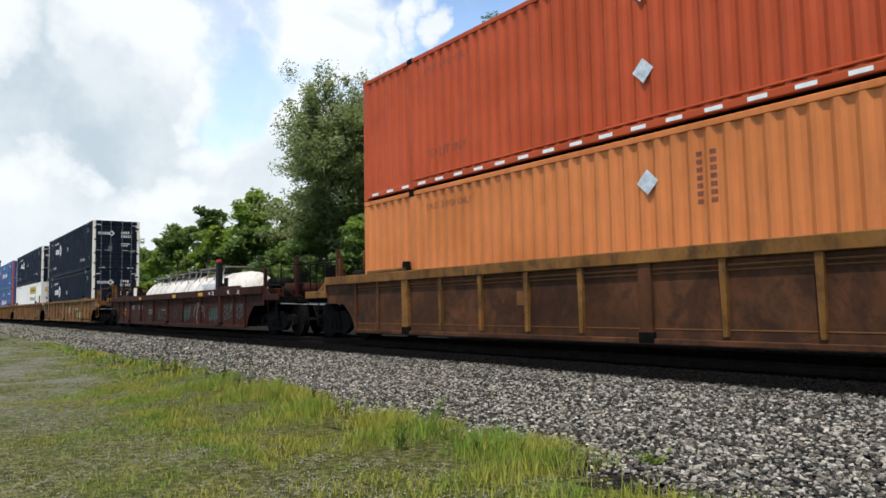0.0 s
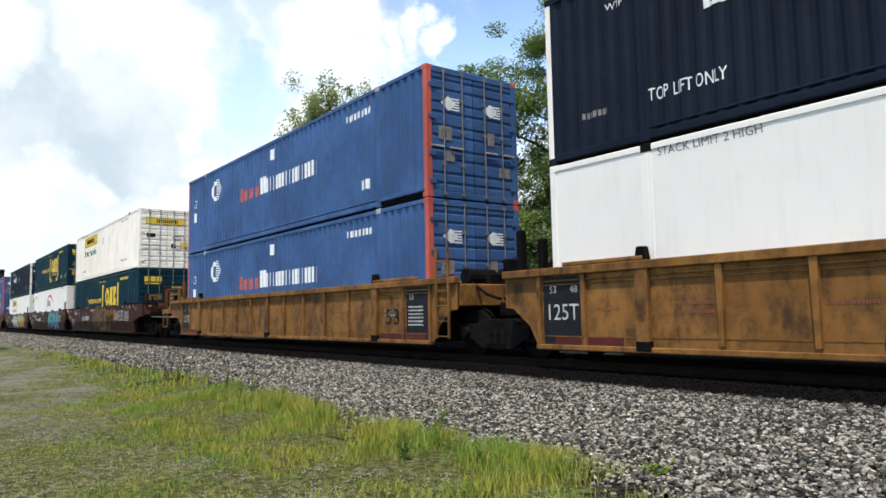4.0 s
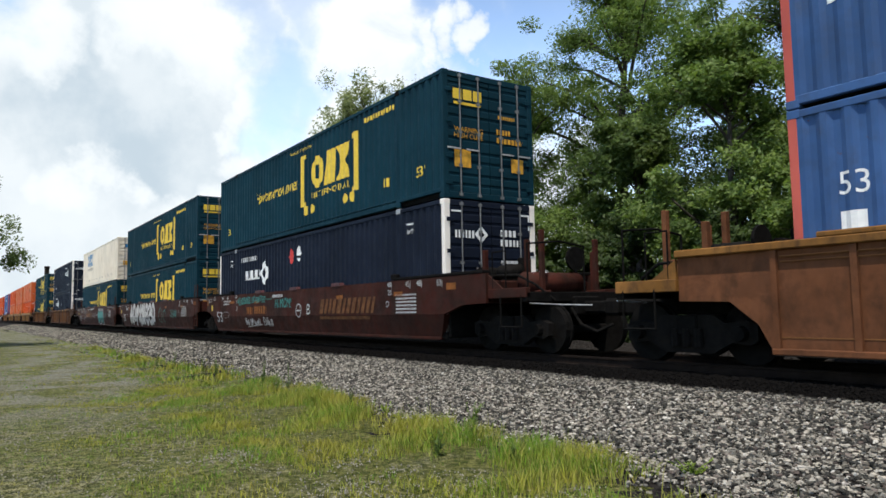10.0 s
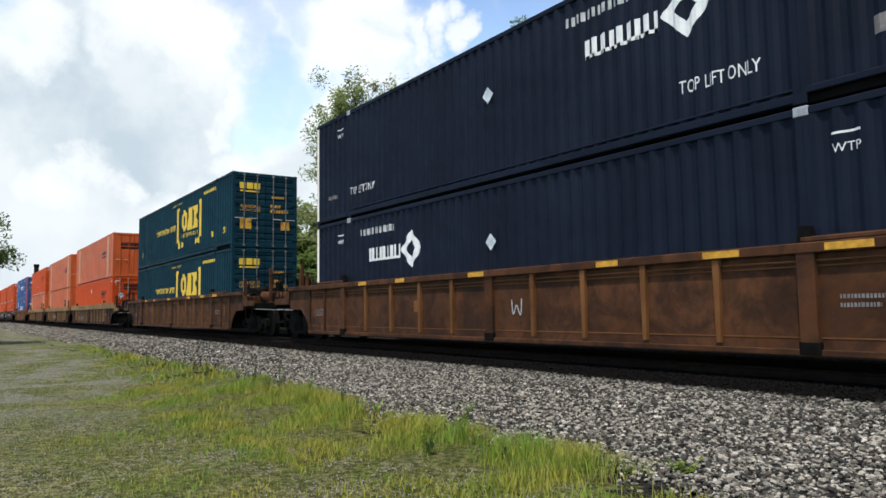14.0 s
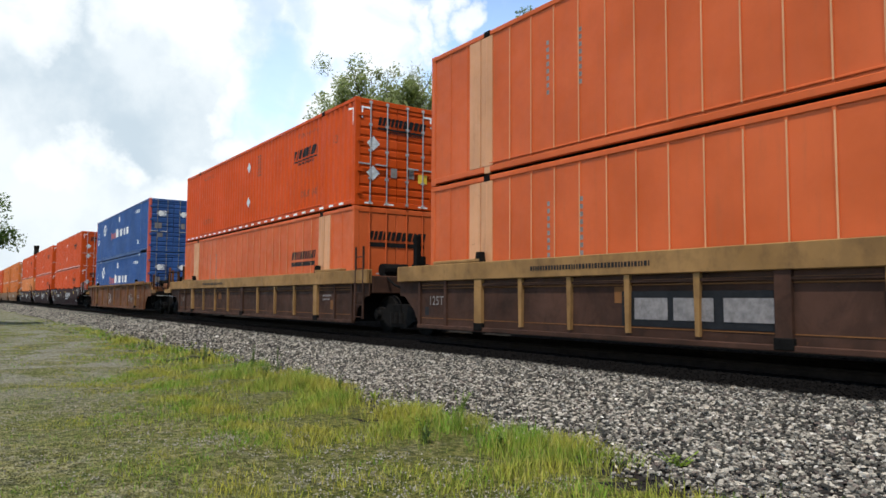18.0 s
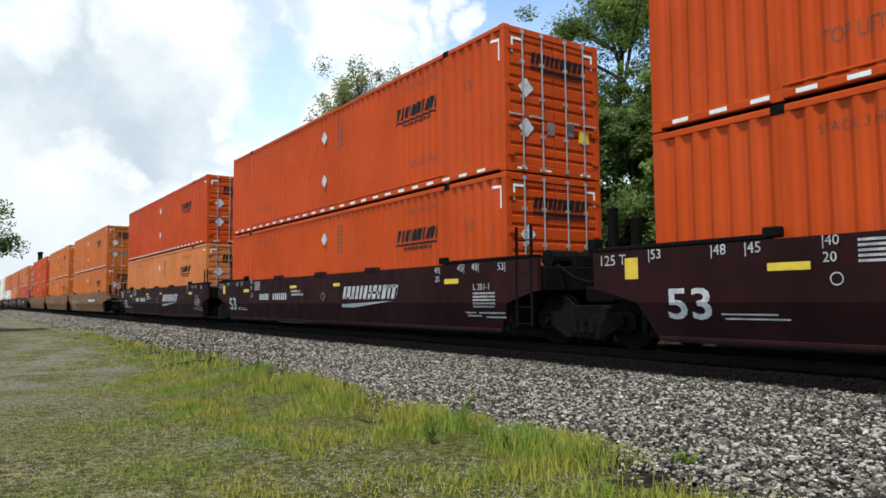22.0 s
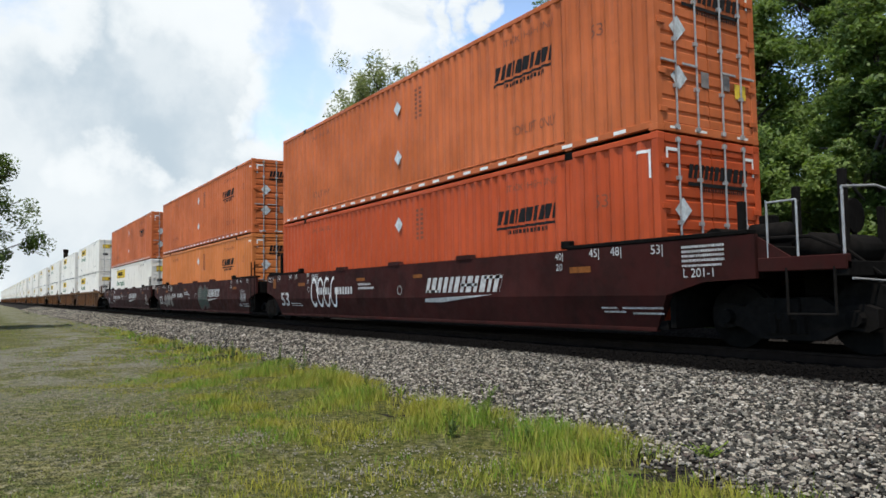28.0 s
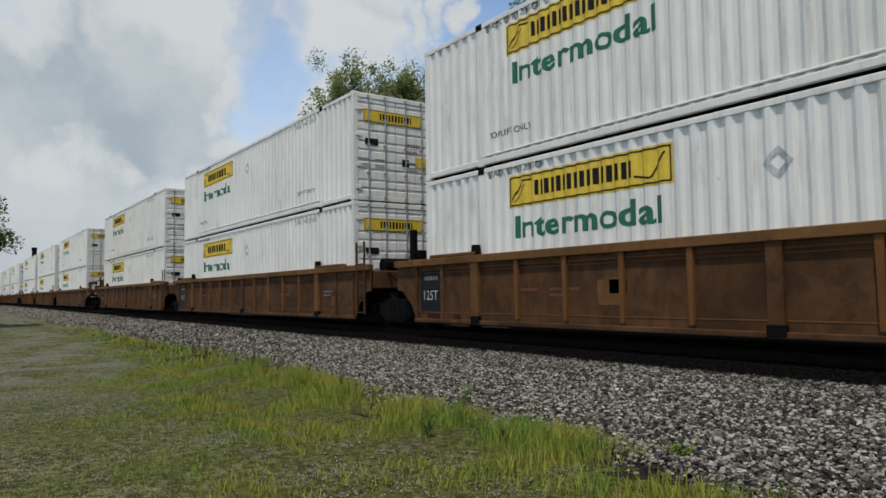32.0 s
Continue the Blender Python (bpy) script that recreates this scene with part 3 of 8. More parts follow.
def lay_stones():
    """Loose stones lie on the near slope of the ballast."""
    r = np.random.RandomState(11)
    # broken stones: boxes with uneven corners and a smaller upper face
    block = np.array([(x, y, z) for z in (-1, 1) for y in (-1, 1) for x in (-1, 1)], float) * np.array([1, 1, 0.8])
    faces = np.array([(0, 2, 3, 1), (4, 5, 7, 6), (0, 1, 5, 4), (1, 3, 7, 5), (3, 2, 6, 7), (2, 0, 4, 6)])
    n = 145000
    near = r.rand(n) < 0.52
    x = np.where(near, r.uniform(-13.5, 0.5, n), -13.5 - 126 * r.rand(n) ** 2.1)
    t0 = toe(x) - np.abs(r.normal(0, 0.22, n)) * (r.rand(n) < 0.25)
    y = t0 + r.rand(n) * (8.75 - t0)
    size = r.uniform(0.008, 0.019, n) * np.where(near, 1.0, 1.15 + 0.022 * np.clip(-13.5 - x, 0, 130)) * (1 + 0.55 * (r.rand(n) < 0.10))
    V = block[None] * r.uniform(0.50, 1.22, (n, 8, 3)) * size[:, None, None]
    V[:, 4:, :2] *= r.uniform(0.45, 1.0, (n, 1, 1))
    V[:, :, 0] *= r.uniform(1.0, 1.7, n)[:, None]
    V[:, :, 2] *= r.uniform(0.5, 0.95, n)[:, None]
    a, b = r.normal(0, 0.9, n), r.normal(0, 0.4, n)
    ca, sa, cb, sb = np.cos(a), np.sin(a), np.cos(b), np.sin(b)
    X, Y, Z = V[..., 0], V[..., 1], V[..., 2]
    Y, Z = Y * cb[:, None] - Z * sb[:, None], Y * sb[:, None] + Z * cb[:, None]
    X, Y = X * ca[:, None] - Y * sa[:, None], X * sa[:, None] + Y * ca[:, None]
    P = np.stack([X + x[:, None], Y + y[:, None], Z + (np.maximum(bank(x, y), 0) + 0.002 + 0.026 * r.rand(n))[:, None]], -1).reshape(-1, 3)
    F = (faces[None] + (np.arange(n) * 8)[:, None, None]).reshape(-1, 4)
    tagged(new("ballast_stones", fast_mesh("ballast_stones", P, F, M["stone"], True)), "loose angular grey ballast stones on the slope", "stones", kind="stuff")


def lay_track():
    for side, name in ((-1, "rail"), (1, "rail")):
        y = TRACK_Y + side * 0.7525
        z = RAIL_Z
        o = [(y - 0.07, z - 0.17), (y + 0.07, z - 0.17), (y + 0.07, z - 0.155), (y + 0.012, z - 0.135), (y + 0.012, z - 0.04), (y + 0.036, z - 0.03),
             (y + 0.034, z), (y - 0.034, z), (y - 0.036, z - 0.03), (y - 0.012, z - 0.04), (y - 0.012, z - 0.135), (y - 0.07, z - 0.155)]
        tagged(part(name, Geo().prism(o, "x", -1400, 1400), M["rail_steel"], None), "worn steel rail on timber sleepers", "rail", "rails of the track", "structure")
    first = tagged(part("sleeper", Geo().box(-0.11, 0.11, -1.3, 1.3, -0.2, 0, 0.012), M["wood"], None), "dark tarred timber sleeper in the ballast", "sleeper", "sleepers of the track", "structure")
    first.matrix_basis = pose(-50, TRACK_Y, RAIL_Z - 0.171)
    r = random.Random(5)
    for i in range(1, 100):
        copy_thing(first, pose(-50 + i * 0.53, TRACK_Y + r.uniform(-0.03, 0.03), RAIL_Z - 0.171, 0, 0, r.uniform(-0.8, 0.8)))


def sow_grass():
    r = np.random.RandomState(21)
    n = 260000
    near = r.rand(n) < 0.78
    x = np.where(near, -0.5 - 15.5 * r.rand(n) ** 0.9, r.uniform(-52, -16, n))
    y = r.uniform(-0.6, 6.3, n)
    clump = np.array([noise.noise(Vector((a * 0.9, b * 0.9, 3.0))) + 0.5 * noise.noise(Vector((a * 3.0, b * 3.0, 8.0))) for a, b in zip(x, y)])
    edge = y + 0.13 * x - 0.85
    # the strip thins out towards the drive and stops at the stones
    want = np.clip((edge + 1.7) / 2.4, 0.15, 1) * np.clip(0.42 + 1.35 * clump, 0.03, 1)
    stop = toe(x) + 0.10 + 0.28 * clump
    want = np.where(y > stop, 0.03 * np.clip(1 - (y - stop) / 0.4, 0, 1), want)
    rim = np.exp(-((y - toe(x) + 0.45) / 0.5) ** 2)
    for a, b, d in BARE:
        want = want * (1 - 0.8 * np.exp(-((x - a) ** 2 + (y - b) ** 2) / d ** 2))
    keep = r.rand(n) < want
    x, y, clump, rim, edge, near = (q[keep] for q in (x, y, clump, rim, edge, near))
    n = len(x)
    stalk = (r.rand(n) < 0.03 * rim) * r.uniform(0.08, 0.20, n)
    h = (0.018 + 0.035 * r.rand(n) + 0.018 * np.clip(edge + 0.3, 0, 1) + 0.055 * np.clip((edge - 0.2) / 2.0, 0, 1) * r.rand(n) + 0.13 * rim * r.rand(n)) * np.clip(1 + 0.6 * clump, 0.5, 1.6) + stalk
    w = np.where(near, 0.0035, 0.010) * r.uniform(0.7, 1.5, n)
    a = r.rand(n) * 6.28
    lean = r.uniform(0.1, 0.8, n) * h * np.where(stalk > 0, 0.3, 1.0)
    dx, dy = np.cos(a), np.sin(a)
    la = r.rand(n) * 6.28
    lx, ly = np.cos(la) * lean, np.sin(la) * lean
    z = np.maximum(bank(x, y), 0) - 0.02
    V = np.stack([np.stack([x - dx * w, y - dy * w, z], -1), np.stack([x + dx * w, y + dy * w, z], -1),
                  np.stack([x + lx * 0.35 + dx * w * 0.7, y + ly * 0.35 + dy * w * 0.7, z + h * 0.6], -1),
                  np.stack([x + lx * 0.35 - dx * w * 0.7, y + ly * 0.35 - dy * w * 0.7, z + h * 0.6], -1),
                  np.stack([x + lx, y + ly, z + h], -1)], 1).reshape(-1, 3)
    k = (np.arange(n) * 5)[:, None, None]
    F = (np.array([(0, 1, 2), (0, 2, 3), (3, 2, 4)])[None] + k).reshape(-1, 3)
    tagged(new("grass", fast_mesh("grass", V, F, M["blade"])), "patchy yellow-green grass strip beside the ballast", "grass", kind="stuff")


# ---- trees ----
def make_tree(name, label, x, y, height, spread, low, leaf, seed, clumps=90, per=150, size=0.16, droop=0.0, lift=0.8, tuft=0.165, peak=0.86, rise=0.8):
    """Tapered trunk, forking limbs, a crown of many small leaves in uneven clumps."""
    r = np.random.RandomState(seed)
    rr = random.Random(seed)
    root = tagged(new(name), label, "tree")
    root.matrix_basis = pose(x, y, 0)
    wood = Geo()
    top = Vector((rr.uniform(-0.6, 0.6), rr.uniform(-0.6, 0.6), height * 0.62))
    base_r = height * 0.022
    knots = [Vector((0, 0, -0.1)), Vector((rr.uniform(-.2, .2), rr.uniform(-.2, .2), height * 0.2)), Vector((rr.uniform(-.4, .4), rr.uniform(-.4, .4), height * 0.4)), top]
    for i in range(3):
        wood.tube(knots[i], knots[i + 1], base_r * (1 - 0.25 * i), base_r * (0.75 - 0.25 * i), 8)
    # limbs reach out to an uneven outline; clumps of leaves hang along their outer half
    centres = []
    for limb in range(max(9, clumps // 6)):
        u = r.rand() ** rise
        z = low + (height - low) * u
        prof = math.sin(math.pi * min(1.0, 0.12 + peak * u ** lift)) ** 0.7
        a = r.rand() * 6.283
        bulge = 0.92 + 0.5 * noise.noise(Vector((math.cos(a) * 1.7 + seed, math.sin(a) * 1.7, z * 0.4)))
        d = 1.12 * spread * prof * max(0.45, bulge) * (0.30 + 0.70 * r.rand() ** 0.5)
        tip = Vector((d * math.cos(a), d * math.sin(a), z))
        f = min(1.0, max(0.0, (z - d * 0.55 - height * 0.2) / (height * 0.42)))
        p = knots[1].lerp(top, f)
        mid = p.lerp(tip, 0.5) + Vector((0, 0, 0.35))
        wood.tube(p, mid, base_r * 0.30 * (1.1 - 0.5 * f), base_r * 0.17, 5, False)
        wood.tube(mid, tip, base_r * 0.17, base_r * 0.04, 4, False)
        for k in range(8):
            q = mid.lerp(tip, -0.35 + 1.32 * (k + r.rand()) / 8) + Vector(r.normal(0, 0.12 * spread, 3))
            centres.append(tuple(q))
            if k % 3 == 0:
                wood.tube(mid.lerp(tip, k / 8), q, base_r * 0.06, base_r * 0.02, 4, False)
    centres = np.array(centres)
    clumps = len(centres)
    part("trunk", wood, M["bark"], root, "", True)
    n = clumps * per
    c = np.repeat(centres, per, 0)
    rad = np.repeat(r.uniform(0.55, 1.25, clumps), per)[:, None] * spread * tuft
    g = r.normal(0, 1, (n, 3))
    g /= np.linalg.norm(g, axis=1)[:, None]
    P = c + g * rad * (r.rand(n, 1) ** 0.45) * np.array([1.15, 1.15, 0.75 + droop])
    P[:, 2] -= droop * r.rand(n) * 1.2
    s = size * r.uniform(0.6, 1.3, n)[:, None]
    # leaves lie mostly face up, towards the light
    face = r.normal(0, 0.55, (n, 3)) + np.array([0.1, -0.35, 0.8])
    u = np.cross(face, r.normal(0, 1, (n, 3)))
    u /= np.linalg.norm(u, axis=1)[:, None]
    w = np.cross(u, face)
    w /= np.linalg.norm(w, axis=1)[:, None]
    V = np.stack([P - u * s, P + w * s * 0.42, P + u * s, P - w * s * 0.42], 1).reshape(-1, 3)
    F = np.arange(n * 4).reshape(-1, 4)
    part("crown", fast_mesh("crown", V, F, M[leaf]), None, root)
    return root


def plant_trees():
    make_tree("willow_tree", "tall pale green willow with an airy rounded crown behind the track", -41.0, 24, 16.6, 5.0, 1.5, "leaf_willow", 4, 900, 130, 0.125, 0.3, 1.4, 0.15, 0.68, 0.5)
    row = [("young bright yellow-green tree in front of the willow", -29.0, 18.5, 8.3, 2.0, 1.0, "leaf_bright", 8, 70),
           ("broadleaf tree with a dense green crown beyond the track", -25.6, 21.5, 13.2, 4.2, 1.0, "leaf_green", 9, 210),
           ("tall airy tree with feathery foliage and visible limbs", -23.5, 27.0, 22.0, 5.4, 4.5, "leaf_green", 12, 260),
           ("broadleaf tree with a full leafy crown beyond the track", -14.0, 21.0, 12.0, 3.8, 0.8, "leaf_green", 15, 190),
           ("tall broadleaf tree with heavy dark foliage beyond the track", -13.5, 27.0, 18.5, 4.8, 1.5, "leaf_dark", 18, 190),
           ("rounded leafy tree with a sunlit crown beyond the track", -9.6, 19.5, 9.2, 2.7, 0.8, "leaf_green", 20, 150),
           ("broadleaf tree with low spreading branches beyond the track", -6.6, 23.0, 16.5, 4.2, 1.0, "leaf_dark", 22, 180),
           ("tall dark tree with a heavy crown beyond the track", -1.5, 22.5, 17.5, 4.6, 1.0, "leaf_dark", 23, 200),
           ("dark leafy tree deep in the wood beyond the track", -11.0, 31.0, 12.0, 5.0, 0.5, "leaf_dark", 45, 130),
           ("dark leafy tree deep in the wood beyond the track", -20.5, 31.5, 12.0, 5.0, 0.5, "leaf_dark", 46, 130),
           ("dark leafy tree deep in the wood beyond the track", -29.0, 30.0, 11.0, 4.6, 0.5, "leaf_dark", 47, 110),
           ("dark leafy tree in the row beyond the track", -32.5, 25.5, 12.5, 3.8, 0.8, "leaf_dark", 25, 150),
           ("dark leafy tree in the row beyond the track", -19.0, 22.5, 9.5, 3.2, 0.6, "leaf_dark", 26, 140),
           ("round green tree in the far row beyond the track", -52.0, 25.5, 12.5, 4.2, 1.0, "leaf_willow", 27, 130),
           ("round green tree in the far row beyond the track", -60.5, 25.0, 12.0, 4.0, 0.8, "leaf_bright", 28, 120),
           ("round dark green tree in the far row beyond the track", -70.0, 24.5, 12.0, 4.2, 0.8, "leaf_dark", 31, 120),
           ("low bright green tree at the end of the row", -82.0, 24.0, 9.6, 4.2, 0.4, "leaf_bright", 34, 100),
           ("low bright green tree at the end of the row", -95.0, 24.0, 9.8, 4.6, 0.4, "leaf_green", 37, 100),
           ("low green tree in the far row beyond the track", -65.0, 22.5, 9.0, 3.6, 0.4, "leaf_bright", 42, 90),
           ("low green tree in the far row beyond the track", -76.0, 22.5, 10.0, 3.8, 0.4, "leaf_green", 43, 90),
           ("low green tree in the far row beyond the track", -55.0, 21.5, 8.2, 3.2, 0.4, "leaf_green", 44, 90),
           ("low green tree far along the track", -112.0, 25.0, 9.5, 5.0, 0.4, "leaf_dark", 40, 80)]
    for label, x, y, h, s, low, leaf, seed, clumps in row:
        make_tree("broadleaf_tree", label, x, y, h, s, low, leaf, seed, clumps, 290 if x > -40 else 100, 0.092 if x > -40 else 0.25)
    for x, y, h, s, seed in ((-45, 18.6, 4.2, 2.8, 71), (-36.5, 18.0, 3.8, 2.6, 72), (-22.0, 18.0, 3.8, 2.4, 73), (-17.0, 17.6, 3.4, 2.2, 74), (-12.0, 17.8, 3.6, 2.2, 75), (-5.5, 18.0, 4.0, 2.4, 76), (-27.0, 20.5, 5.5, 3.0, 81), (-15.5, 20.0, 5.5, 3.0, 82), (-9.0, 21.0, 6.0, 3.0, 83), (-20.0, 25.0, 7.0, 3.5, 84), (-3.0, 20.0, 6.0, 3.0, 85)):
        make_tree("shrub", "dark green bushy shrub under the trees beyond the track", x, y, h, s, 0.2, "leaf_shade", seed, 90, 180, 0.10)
    for x, y, h, sp, seed in ((-40.5, 20.5, 6.5, 3.0, 77), (-47.5, 21.5, 6.0, 3.0, 78), (-33.5, 19.5, 6.0, 2.4, 79)):
        make_tree("shrub", "tall green shrub at the foot of the willow", x, y, h, sp, 0.3, "leaf_green", seed, 90, 180, 0.13)
    make_tree("broadleaf_tree", "dark leafy tree with drooping boughs over the gravel drive", -46, -1.9, 12.4, 4.0, 1.2, "leaf_dark", 51, 260, 170, 0.12, 0.2)
    for x, y, h, seed in ((-120, -10, 6.5, 61), (-150, -6, 7.5, 62), (-190, -12, 9, 63)):
        make_tree("broadleaf_tree", "distant dark green tree beside the gravel drive", x, y, h, 4.5, 0.5, "leaf_dark", seed, 70, 120, 0.3)


def grow_undergrowth():
    """A low tangle of weeds and brambles beyond the track, its shade put into the leaf colour."""
    r = np.random.RandomState(77)
    n = 60000
    x = r.uniform(-130, 8, n)
    x = np.where(r.rand(n) < 0.6, r.uniform(-45, 6, n), x)
    y = 14.2 + 3.2 * r.rand(n)
    hump = np.array([0.9 + 0.8 * noise.noise(Vector((a * 0.35, b * 0.5, 2.0))) for a, b in zip(x, y)])
    z = hump * r.rand(n) ** 0.7
    P = np.stack([x, y, z], -1)
    s = (0.09 * r.uniform(0.6, 1.4, n) * np.where(x < -45, 2.2, 1.0))[:, None]
    face = r.normal(0, 0.6, (n, 3)) + np.array([0.1, -0.4, 0.7])
    u = np.cross(face, r.normal(0, 1, (n, 3)))
    u /= np.linalg.norm(u, axis=1)[:, None]
    w = np.cross(u, face)
    w /= np.linalg.norm(w, axis=1)[:, None]
    V = np.stack([P - u * s, P + w * s * 0.45, P + u * s, P - w * s * 0.45], 1).reshape(-1, 3)
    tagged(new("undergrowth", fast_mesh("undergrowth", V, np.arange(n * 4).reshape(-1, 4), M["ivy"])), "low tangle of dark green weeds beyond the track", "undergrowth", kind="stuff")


def scatter_gravel():
    """Small pale stones show between the grass on the near ground."""
    r = np.random.RandomState(31)
    n = 100000
    x = -1.0 - 21 * r.rand(n) ** 1.3
    y = r.uniform(0.2, 5.6, n)
    bare = np.array([noise.noise(Vector((a * 0.9, b * 0.9, 3.0))) + 0.6 * noise.noise(Vector((a * 2.2, b * 2.2, 8.0))) for a, b in zip(x, y)])
    edge = y + 0.13 * x - 0.85
    spots = np.zeros(n)
    for a, b, d in BARE:
        if d < 0.5:
            spots = np.maximum(spots, np.exp(-((x - a) ** 2 + (y - b) ** 2) / d ** 2))
    keep = r.rand(n) < np.clip(0.75 * spots - 0.1, 0.0, 1) + 0.32 * np.clip(0.25 - bare, 0, 1) * np.clip(1.9 - edge, 0, 1)
    x, y = x[keep], y[keep]
    n = len(x)
    octa = np.array([(1, 0, 0), (-1, 0, 0), (0, 1, 0), (0, -1, 0), (0, 0, 1), (0, 0, -1)], float)
    faces = np.array([(0, 2, 4), (2, 1, 4), (1, 3, 4), (3, 0, 4), (2, 0, 5), (1, 2, 5), (3, 1, 5), (0, 3, 5)])
    V = octa[None] * r.uniform(0.5, 1.3, (n, 6, 1)) * r.uniform(0.004, 0.014, n)[:, None, None]
    a = r.rand(n) * 6.28
    X = V[..., 0] * np.cos(a)[:, None] - V[..., 1] * np.sin(a)[:, None]
    Y = V[..., 0] * np.sin(a)[:, None] + V[..., 1] * np.cos(a)[:, None]
    P = np.stack([X + x[:, None], Y + y[:, None], V[..., 2] + (ripple(x, y) - 0.012)[:, None]], -1).reshape(-1, 3)
    F = (faces[None] + (np.arange(n) * 6)[:, None, None]).reshape(-1, 3)
    tagged(new("gravel", fast_mesh("gravel", P, F, M["pebble"], True)), "scattered pale gravel in the thin grass", "gravel", kind="stuff")


# bare stony spots in the grass: x, y, size
BARE = ((-7.3, 3.15, 0.28), (-7.0, 3.75, 0.30), (-5.2, 3.75, 0.35), (-5.5, 2.95, 0.45), (-9.0, 2.4, 0.5), (-4.4, 3.6, 0.4), (-11.5, 1.6, 0.9), (-15.5, 1.1, 1.4), (-6.3, 2.0, 0.6), (-4.9, 2.5, 0.35), (-5.0, 3.2, 0.28), (-6.6, 3.35, 0.22), (-6.0, 3.55, 0.22), (-5.6, 3.9, 0.25), (-7.6, 2.4, 0.4), (-4.35, 4.25, 0.25), (-5.9, 1.3, 0.5), (-8.2, 1.2, 0.7))


def make_weed(x, y, height, spread, stems, leaf, label, seed):
    """A weed: a few upright stalks with narrow leaves."""
    r = random.Random(seed)
    root = tagged(new("weed_plant"), label, "weed", "weeds along the ballast edge")
    root.matrix_basis = pose(x, y, max(float(bank(np.array(x), np.array(y))), 0.0) - 0.02)
    for k in range(stems):
        a, lean = r.uniform(0, 6.28), r.uniform(0, spread)
        h = height * r.uniform(0.7, 1.0)
        tip = Vector((math.cos(a) * lean, math.sin(a) * lean, h))
        g = Geo().tube((0, 0, 0), tip * 0.5 + Vector((0, 0, 0.02)), 0.006, 0.005, 5, False).tube(tip * 0.5 + Vector((0, 0, 0.02)), tip, 0.005, 0.003, 5)
        for i in range(int(12 * height / 0.4) + 5):
            f = r.uniform(0.08, 1.0)
            p = tip * f
            b, size = r.uniform(0, 6.28), r.uniform(0.03, 0.08) * (1.25 - 0.6 * f)
            d = Vector((math.cos(b), math.sin(b), r.uniform(0.1, 0.7))) * size
            w = Vector((-math.sin(b), math.cos(b), 0)) * size * 0.22
            g.add([tuple(p), tuple(p + d * 0.5 + w), tuple(p + d), tuple(p + d * 0.5 - w)], [(0, 1, 2, 3)])
        part("stalk", g, M[leaf], root)
    return root


def plant_weeds():
    tall = "tall thin weed stalk at the edge of the ballast"
    for i, (x, y, h) in enumerate(((-15.4, 5.6, 0.42), (-13.6, 5.45, 0.46), (-13.3, 5.1, 0.34), (-17.3, 5.1, 0.40), (-17.9, 5.3, 0.30), (-19.5, 5.4, 0.34), (-11.9, 5.3, 0.30), (-22.5, 5.4, 0.36), (-10.4, 5.2, 0.26), (-14.6, 5.3, 0.28), (-6.35, 4.2, 0.26))):
        make_weed(x, y, h * 1.2, 0.08, 4, "leaf_dark", tall, 100 + i)
    make_weed(-7.45, 5.45, 0.30, 0.22, 7, "leaf_green", "bushy green weed where grass meets ballast", 121)
    make_weed(-7.1, 5.15, 0.26, 0.16, 5, "leaf_green", "bushy green weed where grass meets ballast", 122)
    make_weed(-4.0, 5.25, 0.16, 0.22, 8, "leaf_bright", "small green weed growing on the ballast", 123)
    make_weed(-5.6, 4.6, 0.22, 0.14, 5, "leaf_green", "small green weed in the grass edge", 124)
    make_weed(-9.2, 5.2, 0.22, 0.15, 5, "leaf_bright", "small green weed in the grass edge", 125)


# ---- markings: flat shapes and words laid on a wall ----
SPELT = {}


def words(body, height, bold=0.0, slant=0.0):
    """The outline of a word as (points, faces), its lower left corner at the origin."""
    key = (body, height, bold, slant)
    if key not in SPELT:
        SPELT[key] = spell(body, height, bold, slant)
    return SPELT[key]


def spell(body, height, bold, slant):
    curve = bpy.data.curves.new("words", "FONT")
    curve.body, curve.size, curve.offset, curve.shear = body, height * 1.42, bold, slant
    curve.resolution_u = 3
    ob = new("words", curve)
    me = bpy.data.meshes.new_from_object(ob.evaluated_get(bpy.context.evaluated_depsgraph_get()))
    pts = [(q.co.x, q.co.y) for q in me.vertices]
    faces = [tuple(q.vertices) for q in me.polygons]
    bpy.data.objects.remove(ob)
    bpy.data.meshes.remove(me)
    bpy.data.curves.remove(curve)
    x0, y0 = min(p[0] for p in pts), min(p[1] for p in pts)
    return [(p[0] - x0, p[1] - y0) for p in pts], faces


def fitted(shape, x, z, width=None, height=None, middle=False):
    pts, faces = shape
    w, h = max(p[0] for p in pts), max(p[1] for p in pts)
    sx = width / w if width else 1.0
    sz = height / h if height else (sx if width else 1.0)
    if middle:
        x -= w * sx / 2
    return [(x + p[0] * sx, z + p[1] * sz) for p in pts], faces


def bars(*rects):
    """Rectangles x0, x1, z0, z1."""
    pts, faces = [], []
    for a, b, c, d in rects:
        k = len(pts)
        pts += [(a, c), (b, c), (b, d), (a, d)]
        faces.append((k, k + 1, k + 2, k + 3))
    return pts, faces


def shapes(*polys):
    pts, faces = [], []
    for poly in polys:
        k = len(pts)
        pts += list(poly)
        faces.append(tuple(range(k, k + len(poly))))
    return pts, faces


def script_bars(x, z, width, height, seed, gap=0.25, fat=1.0):
    """Unreadable writing: a row of short bars."""
    r = random.Random(seed)
    out, a = [], x
    while a < x + width:
        w = height * r.uniform(0.4, 0.75) * fat
        out.append((a, min(a + w, x + width), z, z + height))
        a += w + height * gap
    return bars(*out)


